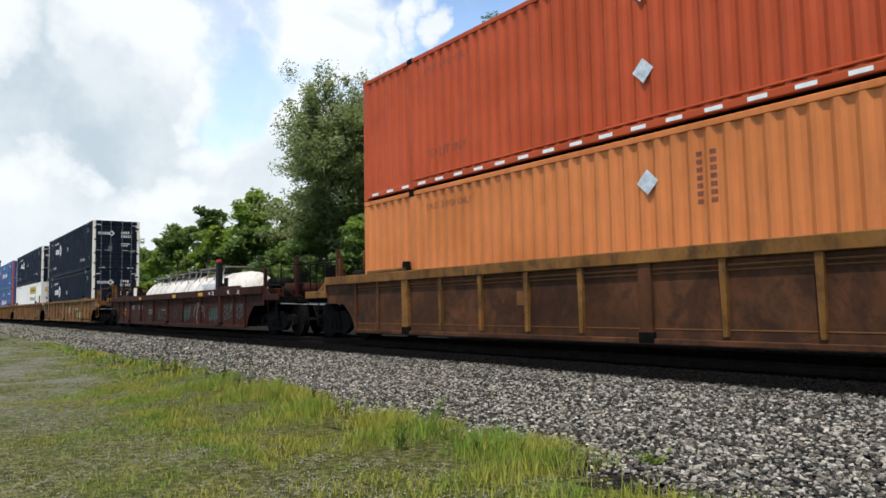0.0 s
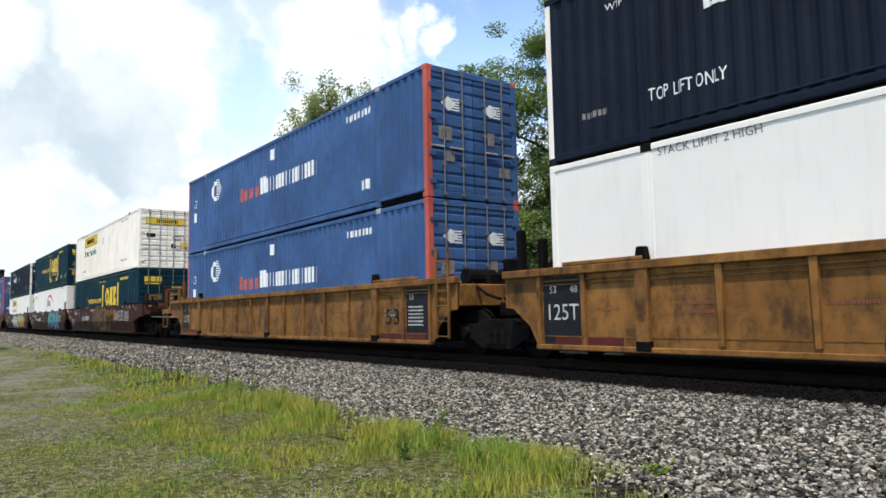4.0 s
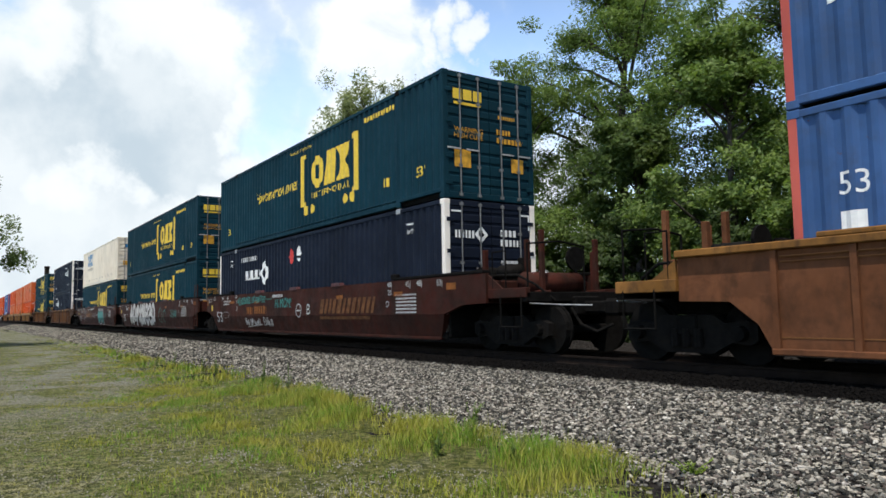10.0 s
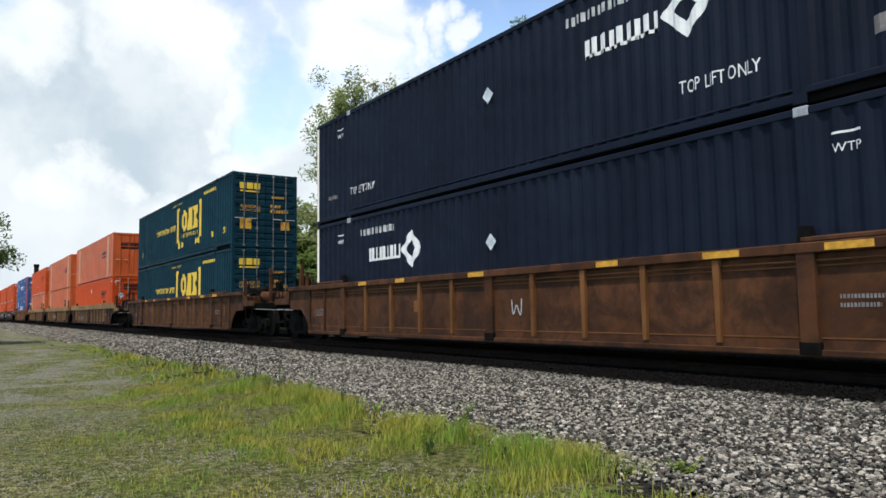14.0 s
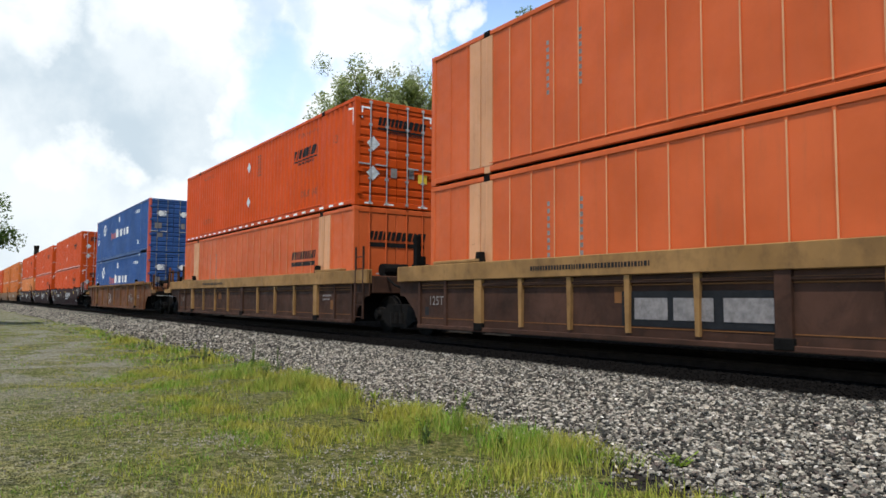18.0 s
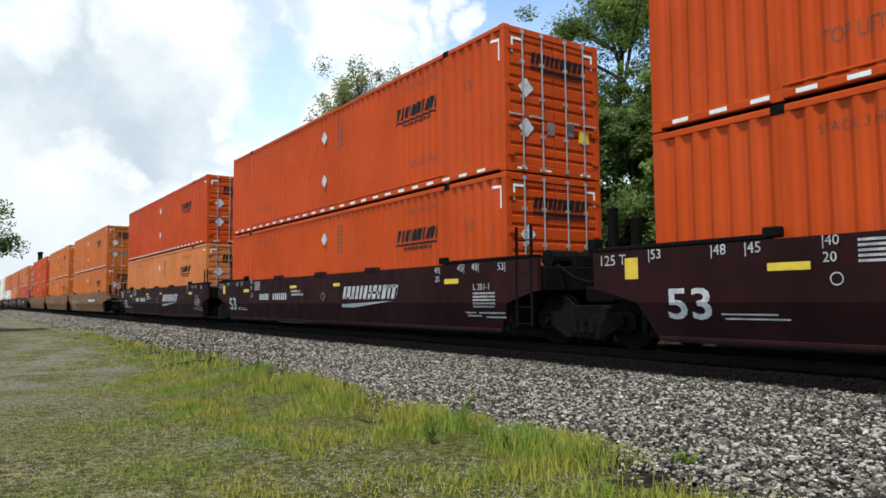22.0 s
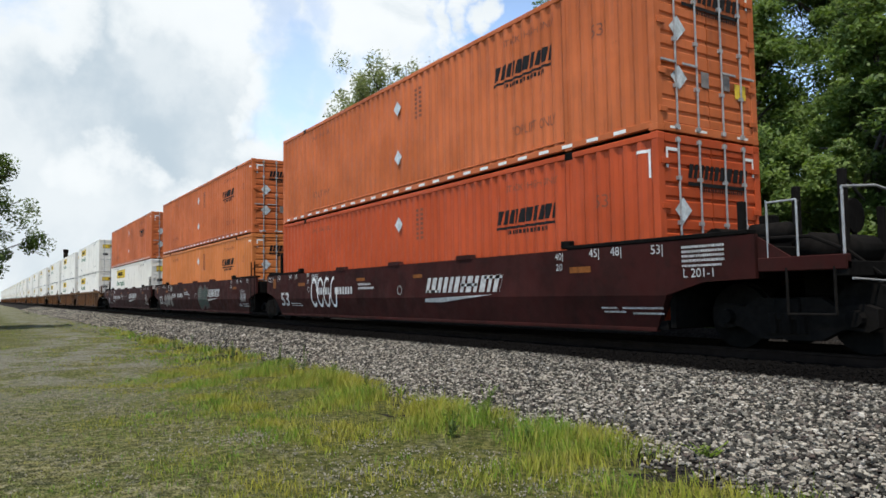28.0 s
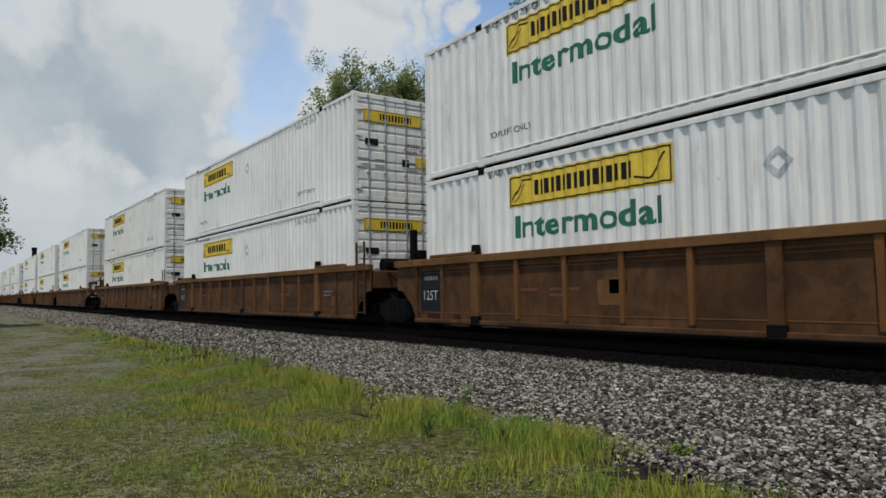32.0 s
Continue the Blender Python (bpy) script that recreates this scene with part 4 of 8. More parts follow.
def slanted(shape, z0, lean):
    """The same shape leaning forward."""
    pts, faces = shape
    return [(p[0] + (p[1] - z0) * lean, p[1]) for p in pts], faces


def diamond(x, z, s):
    return shapes([(x - s, z), (x, z - s), (x + s, z), (x, z + s)])


def ring(x, z, r0, r1, n=20, a0=0.0, a1=2 * math.pi, squash=1.0):
    out = []
    for i in range(n):
        p, q = a0 + (a1 - a0) * i / n, a0 + (a1 - a0) * (i + 1) / n
        out.append([(x + r1 * math.cos(p), z + squash * r1 * math.sin(p)), (x + r1 * math.cos(q), z + squash * r1 * math.sin(q)),
                    (x + r0 * math.cos(q), z + squash * r0 * math.sin(q)), (x + r0 * math.cos(p), z + squash * r0 * math.sin(p))])
    return shapes(*out)


def disc(x, z, r, n=14):
    return shapes([(x + r * math.cos(2 * math.pi * i / n), z + r * math.sin(2 * math.pi * i / n)) for i in range(n)])


def both(*many):
    pts, faces = [], []
    for p, f in many:
        k = len(pts)
        pts += list(p)
        faces += [tuple(i + k for i in q) for q in f]
    return pts, faces


def stroke(points, width):
    """A brush line through points."""
    out = []
    for (ax, az), (bx, bz) in zip(points, points[1:]):
        dx, dz = bx - ax, bz - az
        d = math.hypot(dx, dz) or 1.0
        nx, nz = -dz / d * width / 2, dx / d * width / 2
        out.append([(ax + nx, az + nz), (ax - nx, az - nz), (bx - nx, bz - nz), (bx + nx, bz + nz)])
    return shapes(*out)


def capsule(x0, z0, x1, z1, w, n=5):
    """A fat rounded stroke."""
    a = math.atan2(z1 - z0, x1 - x0)
    pts = []
    for cx, cz, s in ((x1, z1, -0.5), (x0, z0, 0.5)):
        for i in range(n + 1):
            t = a + math.pi * (s + i / n)
            pts.append((cx + w * math.cos(t), cz + w * math.sin(t)))
    return pts


def blot(x, z, width, height, seed):
    """A sprayed cloud with an uneven rim, in upright slices."""
    r = random.Random(seed)
    n = 34
    lo = [z + height * 0.10 * r.random() for _ in range(n + 1)]
    hi = [z + height * (0.86 + 0.14 * r.random()) for _ in range(n + 1)]
    lo[0] = hi[0] = lo[n] = hi[n] = z + height * 0.5
    xs = [x + width * k / n for k in range(n + 1)]
    return shapes(*[[(xs[k], lo[k]), (xs[k + 1], lo[k + 1]), (xs[k + 1], hi[k + 1]), (xs[k], hi[k])] for k in range(n)])


def creases(x, z, width, height, seed, letters=5, thick=0.03):
    """Short inner lines on sprayed blobs."""
    r = random.Random(seed)
    step = width / letters
    many = []
    for i in range(letters):
        cx = x + step * (i + 0.5)
        for k in range(3):
            a, b = cx + r.uniform(-0.3, 0.3) * step, z + height * r.uniform(0.15, 0.75)
            many.append(stroke(glide([(a, b), (a + r.uniform(-0.1, 0.1) * step, b + height * 0.12), (a + r.uniform(-0.25, 0.25) * step, b + height * r.uniform(0.15, 0.3))], 4), thick))
    return both(*many)


# plain sprayed forms: bent bands in a unit square, none of them a word
BANDS = (
    (((0.08, 0.0), (0.24, 0.85), (0.44, 0.30), (0.62, 1.0), (0.78, 0.45), (0.94, 0.95)),),
    (((0.10, 0.05), (0.12, 0.80), (0.50, 1.0), (0.88, 0.72), (0.80, 0.22), (0.42, 0.30)),),
    (((0.08, 0.80), (0.58, 1.0), (0.88, 0.70), (0.24, 0.42), (0.42, 0.03), (0.95, 0.12)), ((0.50, 0.52), (0.95, 0.50))),
    (((0.52, 0.0), (0.44, 1.0)), ((0.06, 0.78), (0.50, 0.55), (0.92, 0.84)), ((0.08, 0.18), (0.50, 0.42), (0.92, 0.08))),
    (((0.05, 0.06), (0.48, 0.95), (0.95, 0.08)), ((0.48, 0.92), (0.52, 0.05))),
    (((0.92, 0.18), (0.50, 0.0), (0.10, 0.42), (0.36, 0.97), (0.88, 0.80), (0.70, 0.42), (0.44, 0.50)),),
    (((0.12, 1.0), (0.20, 0.06), (0.48, 0.72), (0.80, 0.06), (0.90, 0.96), (0.56, 0.92)),),
)


def bands(kind, x, z, w, h, fat, lean=0.0):
    """One sprayed form as overlapping fat strokes."""
    out = []
    for line in BANDS[kind]:
        pts = glide([(x + p[0] * w + lean * p[1] * h, z + p[1] * h) for p in line], 4)
        out += [capsule(*a, *b, fat, 4) for a, b in zip(pts, pts[1:]) if math.dist(a, b) > 0.004]
    return out


def throw_up(car, style, x, z, width, height, kinds, fat, inks, crown=None, split=0.8):
    """A row of fat sprayed forms. inks: (extra width, ink, label) from the outermost layer in; crown: ink above the split."""
    step = width / len(kinds)
    r = random.Random(int(width * 1000))
    for i, kind in enumerate(kinds):
        w, dz, lean = step * r.uniform(0.80, 0.92), r.uniform(-0.03, 0.03) * height, r.uniform(-0.1, 0.14)
        for layer, (grow, ink, text) in enumerate(inks):
            polys = bands(kind, x + step * i + step * 0.06, z + dz + fat, w, height - 2 * fat, fat + grow, lean)
            tagged(graffiti(car, style, shapes(*polys), ink, text, layer + 1 + 0.1 * (i % 3)), kind="")
        if crown:
            polys = [[(a, max(c, split)) for a, c in q] for q in bands(kind, x + step * i + step * 0.06, z + dz + fat, w, height - 2 * fat, fat * 0.92, lean)]
            polys = [q for q in polys if max(p[1] for p in q) > split + 0.01]
            tagged(graffiti(car, style, shapes(*polys), crown[0], crown[1], len(inks) + 1 + 0.1 * (i % 3)), kind="")


def glide(points, steps=5):
    """A smooth line through points."""
    out = []
    p = [points[0], *points, points[-1]]
    for i in range(1, len(p) - 2):
        for k in range(steps):
            t = k / steps
            out.append(tuple(0.5 * (2 * b + (c - a) * t + (2 * a - 5 * b + 4 * c - d) * t * t + (3 * b - a - 3 * c + d) * t ** 3) for a, b, c, d in zip(p[i - 1], p[i], p[i + 1], p[i + 2])))
    return out + [points[-1]]


def tag(x, z, width, height, seed, letters=6, thick=0.03):
    """Quick thin sprayed marks in a row, with no meaning."""
    r = random.Random(seed)
    step = width / letters
    polys = []
    for i in range(letters):
        tall = height * r.uniform(0.7, 1.0)
        polys += bands(r.randrange(7), x + step * i, z + r.uniform(0, 0.15) * height, step * r.uniform(0.75, 1.05), tall, thick * 0.5, r.uniform(-0.05, 0.3))
    if seed % 2:
        line = glide([(x + width * 0.1, z - 0.03), (x + width * 0.6, z + 0.02), (x + width * 1.05, z + height * 0.25)])
        polys += [capsule(*a, *b, thick * 0.35, 3) for a, b in zip(line, line[1:])]
    return shapes(*polys)


FINE = ("reflective_tape", "small_lettering")
APART = ("label_plate", "logo_dots", "placard", "yellow_patch")


def singles(shape):
    """Each face of a shape by itself."""
    pts, faces = shape
    return [([pts[i] for i in q], [tuple(range(len(q)))]) for q in faces]


def mark(name, shape, material, parent, surf, xcuts=(), zcuts=(), label="", lift=0.004, stagger=0.0):
    """Lay a shape on the near wall y = surf(x, z), folded where the wall folds."""
    pts, faces = shape
    bm = bmesh.new()
    vs = [bm.verts.new((p[0], 0, p[1])) for p in pts]
    order = bm.faces.layers.int.new("order")
    for k, q in enumerate(faces):
        bm.faces.new([vs[i] for i in q])[order] = k % 14
    lo, hi = min(p[0] for p in pts), max(p[0] for p in pts)
    zl, zh = min(p[1] for p in pts), max(p[1] for p in pts)
    for c in xcuts:
        if lo < c < hi:
            bmesh.ops.bisect_plane(bm, geom=bm.verts[:] + bm.edges[:] + bm.faces[:], plane_co=(c, 0, 0), plane_no=(1, 0, 0))
    for c in zcuts:
        if zl < c < zh:
            bmesh.ops.bisect_plane(bm, geom=bm.verts[:] + bm.edges[:] + bm.faces[:], plane_co=(0, 0, c), plane_no=(0, 0, 1))
    for q in bm.verts:
        q.co.y = surf(q.co.x, q.co.z) - lift - (stagger * q.link_faces[0][order] if stagger and q.link_faces else 0.0)
    me = bpy.data.meshes.new(name)
    bm.to_mesh(me)
    bm.free()
    me.materials.append(material)
    return tagged(part(name, me, None, parent, label), kind="stuff" if name in FINE else "")


def end_mark(name, shape, material, parent, x, label=""):
    """Lay a shape on a wall that faces along the track; the shape's x runs along y."""
    pts, faces = shape
    return tagged(part(name, Geo().add([(x, p[0], p[1]) for p in pts], faces), material, parent, label), kind="stuff" if name in FINE else "")


# ---- containers ----
PITCH, DEPTH = 0.282, 0.038


def wave(kind):
    """Breaks of the side wall: x and the depth behind the outer face."""
    out = []
    for a, b in ((-7.96, -6.19), (-6.01, 6.01), (6.19, 7.96)):
        if kind == "smooth":
            out += [(a, 0.012), (b, 0.012)]
            continue
        if kind == "panel":
            n = max(1, round((b - a) / 0.61))
            p = (b - a) / n
            for i in range(n):
                q = a + i * p
                out += [(q, 0.0), (q + 0.025, 0.0), (q + 0.029, 0.016), (q + p - 0.029, 0.016), (q + p - 0.025, 0.0)]
            out.append((b, 0.0))
            continue
        n = max(1, round((b - a) / PITCH))
        p = (b - a) / n
        for i in range(n):
            q = a + i * p
            out += [(q, 0.0), (q + p * 0.26, 0.0), (q + p * 0.48, DEPTH), (q + p * 0.76, DEPTH)]
        out.append((b, 0.0))
    return out


def make_container(style, label, paint_name, post, kind="corrugated", end="doors"):
    root = tagged(new("shipping_container"), label, "container", "containers on the train")
    col, L, W, H = M[paint_name], BOX_L / 2, BOX_W / 2, BOX_H
    pc = M[post]
    w = wave(kind)
    xs = [q[0] for q in w]

    def surf(x, z):
        i = min(max(np.searchsorted(xs, x), 1), len(w) - 1)
        (a, da), (b, db) = w[i - 1], w[i]
        if 6.01 < abs(x) < 6.19 or abs(x) > 7.96 or z < 0.215 or z > H - 0.11:
            return -W
        return -W + 0.006 + da + (db - da) * (x - a) / max(b - a, 1e-6)
    for s in (-1, 1):
        g = Geo()
        for (a, da), (b, db) in zip(w, w[1:]):
            if b - a > 1e-5 and not 6.0 < abs((a + b) / 2) < 6.2:
                ya, yb = s * (W - 0.006 - da), s * (W - 0.006 - db)
                q = [(a, ya, 0.15), (b, yb, 0.15), (b, yb, H - 0.1), (a, ya, H - 0.1)]
                g.add(q if s < 0 else q[::-1], [(0, 1, 2, 3)])
        part("side_panel", g, col, root)
        part("top_rail", Geo().box(-L + 0.12, L - 0.12, *sorted((s * (W - 0.07), s * W)), H - 0.11, H - 0.01, 0.012), col, root)
        # on some the rail steps up towards the doors, so that a dark slot shows under it there
        step = 0.095 if paint_name in ("navy", "green", "blue", "blue_old") else 0.0
        sill = Geo().box(-6.02, 6.02, *sorted((s * (W - 0.09), s * W)), 0.045, 0.165, 0.014).box(-6.02, 6.02, *sorted((s * (W - 0.05), s * (W + 0.003))), 0.20, 0.235, 0.008)
        sill.box(-L + 0.12, -6.18, *sorted((s * (W - 0.09), s * W)), 0.045, 0.165, 0.012)
        sill.box(6.18, L - 0.12, *sorted((s * (W - 0.09), s * W)), 0.045 + step, 0.165 + 0.7 * step, 0.012)
        part("bottom_rail", sill, col, root)
        for x in (-L, L):
            x0, x1 = sorted((x, x - math.copysign(0.125, x)))
            part("corner_post", Geo().box(x0, x1, *sorted((s * (W - 0.15), s * W)), 0.1, H - 0.1, 0.01), pc if s < 0 and (x > 0 or post == "post_red" or paint_name == "navy") or paint_name == "navy" and x > 0 else col, root)
        for x in (-6.1, 6.1):
            g = Geo().box(x - 0.09, x + 0.09, *sorted((s * (W - 0.06), s * (W - 0.004))), 0.02, H - 0.01, 0.008)
            g.box(x - 0.018, x + 0.018, *sorted((s * (W - 0.01), s * (W + 0.004))), 0.2, H - 0.18)
            if kind == "panel":
                for a, b in ((5.93, 6.28), (6.31, 6.66)):
                    part("lifting_plate", Geo().box(*sorted((math.copysign(a, x), math.copysign(b, x))), *sorted((s * (W - 0.03), s * (W + 0.001))), 0.17, H - 0.12), M["tan"], root, "pale tan bare plate")
            part("lifting_post", g, M["tan"] if kind == "panel" else col, root)
            part("lifting_casting", Geo().box(x - 0.1, x + 0.1, *sorted((s * (W - 0.14), s * (W + 0.006))), H - 0.125, H + 0.004, 0.01), M["galv"] if paint_name in ("navy", "blue", "blue_old") else M["dark_steel"], root)
    for x in (-1, 1):
        for s in (-1, 1):
            for z0 in (0.0, H - 0.118):
                part("corner_casting", Geo().box(*sorted((x * (L + 0.004), x * (L - 0.17))), *sorted((s * (W + 0.004), s * (W - 0.16))), z0, z0 + 0.118, 0.012), pc if x > 0 else col, root)
    roof = Geo()
    n = 54
    for i in range(n):
        a, b = -L + 0.1 + i * (BOX_L - 0.2) / n, -L + 0.1 + (i + 1) * (BOX_L - 0.2) / n
        m = (a + b) / 2
        roof.add([(a, -W + .05, H - .03), (m, -W + .05, H - .012), (b, -W + .05, H - .03), (a, W - .05, H - .03), (m, W - .05, H - .012), (b, W - .05, H - .03)], [(0, 1, 4, 3), (1, 2, 5, 4)])
    part("roof", roof, col, root)
    part("floor", Geo().box(-L + 0.1, L - 0.1, -W + 0.08, W - 0.08, 0.03, 0.14), M["dark_steel"], root)
    front = Geo()
    for i in range(9):
        a = -W + 0.12 + i * 0.262
        front.box(-L + 0.03, -L + 0.05, a, a + 0.13, 0.15, H - 0.12).box(-L + 0.06, -L + 0.08, a + 0.13, a + 0.262, 0.15, H - 0.12)
    part("front_wall", front, col, root)
    part("door_sill", Geo().box(L - 0.13, L, -W + 0.15, W - 0.15, 0.012, 0.155, 0.012), col, root)
    part("door_header", Geo().box(L - 0.13, L, -W + 0.15, W - 0.15, H - 0.15, H - 0.01, 0.012), col, root)
    if end == "doors" and kind in ("panel", "smooth"):
        for s in (-1, 1):
            y0, y1 = sorted((s * 0.012, s * (W - 0.155)))
            door = part("door", Geo().box(L - 0.10, L - 0.012, y0, y1, 0.165, H - 0.16, 0.012), col, root)
            for y in (y0 + 0.30, y1 - 0.32):
                rod = Geo().tube((L + 0.022, y, 0.06), (L + 0.022, y, H - 0.05), 0.019, n=7)
                for z in (0.10, 0.9, 2.0, H - 0.1):
                    rod.box(L - 0.012, L + 0.034, y - 0.045, y + 0.045, z - 0.03, z + 0.03)
                part("lock_rod", rod, M["coral"] if kind == "panel" else M["galv"], door)
                part("handle", Geo().box(L + 0.02, L + 0.045, min(y, y + s * 0.3), max(y, y + s * 0.3), 1.10, 1.14, 0.005), M["galv"], door)
    elif end == "doors":
        for s in (-1, 1):
            y0, y1 = sorted((s * 0.012, s * (W - 0.155)))
            z0, z1, m = 0.165, H - 0.16, 5
            step = (z1 - z0) / m
            outline = [(L - 0.10, z1), (L - 0.10, z0), (L - 0.012, z0)]
            for i in range(m):
                a = z0 + i * step
                for c, d in ((0.12, 0.19), (0.34, 0.41)):
                    outline += [(L - 0.012, a + c), (L - 0.034, a + c + 0.025), (L - 0.034, a + d - 0.005), (L - 0.012, a + d + 0.02)]
            outline += [(L - 0.012, z1)]
            g = Geo().prism(outline, "y", y0, y1)
            door = part("door", g, col, root)
            for z in (0.35, 0.95, 1.75, 2.45):
                part("hinge", Geo().box(L - 0.01, L + 0.018, *sorted((s * (W - 0.24), s * (W - 0.06))), z - 0.045, z + 0.045, 0.006), col, door)
            for y in (y0 + 0.30, y1 - 0.32):
                rod = Geo().tube((L + 0.022, y, 0.06), (L + 0.022, y, H - 0.05), 0.017, n=7)
                for z in (0.10, 0.75, 1.5, 2.2, H - 0.1):
                    rod.box(L - 0.012, L + 0.034, y - 0.045, y + 0.045, z - 0.03, z + 0.03)
                part("lock_rod", rod, M["rod_steel" if paint_name in ("navy", "green", "blue", "blue_old", "cream") else "galv"], door)
                part("handle", Geo().box(L + 0.02, L + 0.045, min(y, y + s * 0.36), max(y, y + s * 0.36), 1.10, 1.14, 0.005), M["galv"], door)
    else:
        outline = [(L - 0.10, H - 0.15), (L - 0.10, 0.15), (L - 0.015, 0.15)]
        for i in range(11):
            z = 0.25 + i * 0.225
            outline += [(L - 0.015, z), (L - 0.06, z + 0.03), (L - 0.06, z + 0.10), (L - 0.015, z + 0.13)]
        outline += [(L - 0.015, H - 0.15)]
        g = Geo().prism(outline, "y", -W + 0.15, W - 0.15)
        part("end_wall", g, col, root)

    def side(name, shape, ink, text=""):
        if isinstance(shape[0], tuple):
            return [side(name, one, ink, text) for one in shape][-1]
        if name == "placard":
            return mark(name, shape, M[ink], root, lambda x, z: -W - 0.002, (), (), text)
        if name in APART:
            return [mark(name, one, M[ink], root, surf, xs, (), text) for one in singles(shape)][-1]
        return mark(name, shape, M[ink], root, surf, xs, (), text)

    def back(name, shape, ink, text=""):
        if isinstance(shape[0], tuple):
            return [back(name, one, ink, text) for one in shape][-1]
        if name in APART:
            return [end_mark(name, one, M[ink], root, L + 0.001, text) for one in singles(shape)][-1]
        return end_mark(name, shape, M[ink], root, L + 0.001, text)
    return root, side, back


def dress_orange(side, back, panel=False, back_doors=True):
    # a maker's name shown as one slanted black bar over a rule
    if panel:
        for x in np.arange(-5.4, 6.0, 0.601):
            side("joint", bars((x - 0.013, x + 0.013, 0.2, 2.75)), "tan", "pale rubbed joint")
        side("name_bar", both(slanted(script_bars(3.95, 1.62, 1.7, 0.24, 2, 0.16, 0.85), 1.62, 0.25), bars((3.95, 5.65, 1.42, 1.55))), "ink_black")
        side("lettering", (fitted(words("TOP", 0.17), 2.2, 0.95), fitted(words("LIFT", 0.17), 2.2, 0.70), fitted(words("ONLY", 0.17), 2.2, 0.45)), "ink_black")
        side("small_lettering", both(*[bars((a, a + 0.07, 1.2 + 0.13 * i, 1.28 + 0.13 * i)) for a in (-4.4, -3.6) for i in range(8)]), "ink_dull")
        back("name_bar", both(slanted(script_bars(-0.85, 2.02, 1.75, 0.24, 4, 0.16, 0.85), 2.02, 0.25), bars((-0.85, 0.9, 1.84, 1.96))), "ink_black")
        return
    side("name_bar", both(slanted(script_bars(3.95, 1.80, 1.72, 0.27, 2, 0.16, 0.85), 1.80, 0.25), bars((3.92, 5.67, 1.70, 1.75)), script_bars(4.3, 1.59, 1.2, 0.08, 9, 0.3, 1.2)), "ink_black")
    for a in (-5.6, 4.3):
        side("lettering", fitted(words("STACK 3 HIGH ONLY", 0.15), a, 2.42, 1.5, 0.13), "ink_brown")
    for z in (0.94, 2.18):
        side("placard", diamond(0.0, z, 0.19), "placard", "silver diamond placard")
    side("lettering", fitted(words("TOP LIFT ONLY", 0.17), 4.5, 0.58, 1.3, 0.19), "ink_brown")
    side("lettering", fitted(words("TOP LIFT ONLY", 0.17), -5.5, 0.58, 1.3, 0.19), "ink_brown")
    side("lettering", fitted(words("53'", 0.22), 6.7, 1.85), "ink_brown")
    side("small_lettering", both(*[bars((a, a + 0.08, 1.75 + 0.11 * i, 1.82 + 0.11 * i)) for a in (0.80, 1.02) for i in range(7)]), "ink_brown")
    back("name_bar", both(slanted(script_bars(-0.62, 2.22, 1.5, 0.23, 4, 0.16, 0.85), 2.22, 0.25), bars((-0.62, 0.88, 2.10, 2.16)), script_bars(-0.3, 2.02, 1.1, 0.06, 9, 0.3, 1.2)), "ink_black")
    for z in (0.9, 1.7):
        back("placard", diamond(-0.75, z, 0.2), "placard", "silver diamond placard")
    back("label_plate", bars((-0.2, 0.0, 0.82, 1.08), (0.38, 0.55, 0.85, 1.15)), "ink_dull")
    back("label_plate", bars((0.68, 0.98, 0.75, 1.0)), "ink_yellow")
    tape = [(a, a + 0.27, 0.075, 0.135) for a in np.arange(-7.7, 7.6, 0.62)]
    side("reflective_tape", bars(*tape), "ink_white", "white reflective tape dashes")
    side("reflective_tape", bars((7.62, 7.9, 2.60, 2.65), (7.85, 7.9, 2.2, 2.6)), "ink_white")
    back("reflective_tape", bars((-1.12, -0.85, 2.62, 2.67), (-1.12, -1.07, 2.35, 2.62), (0.85, 1.12, 2.62, 2.67), (1.07, 1.12, 2.35, 2.62), (-1.0, -0.75, 0.06, 0.1), (-0.4, -0.1, 0.06, 0.1), (0.7, 1.0, 0.06, 0.1)), "ink_white")


def lozenge(x, z, s):
    """A square frame on its corner, open in the middle."""
    t = s * 0.45
    out = []
    for a in range(4):
        p, q = a * math.pi / 2, (a + 1) * math.pi / 2
        out.append([(x + s * math.cos(p), z + s * math.sin(p)), (x + s * math.cos(q), z + s * math.sin(q)), (x + t * math.cos(q), z + t * math.sin(q)), (x + t * math.cos(p), z + t * math.sin(p))])
    return shapes(*out)


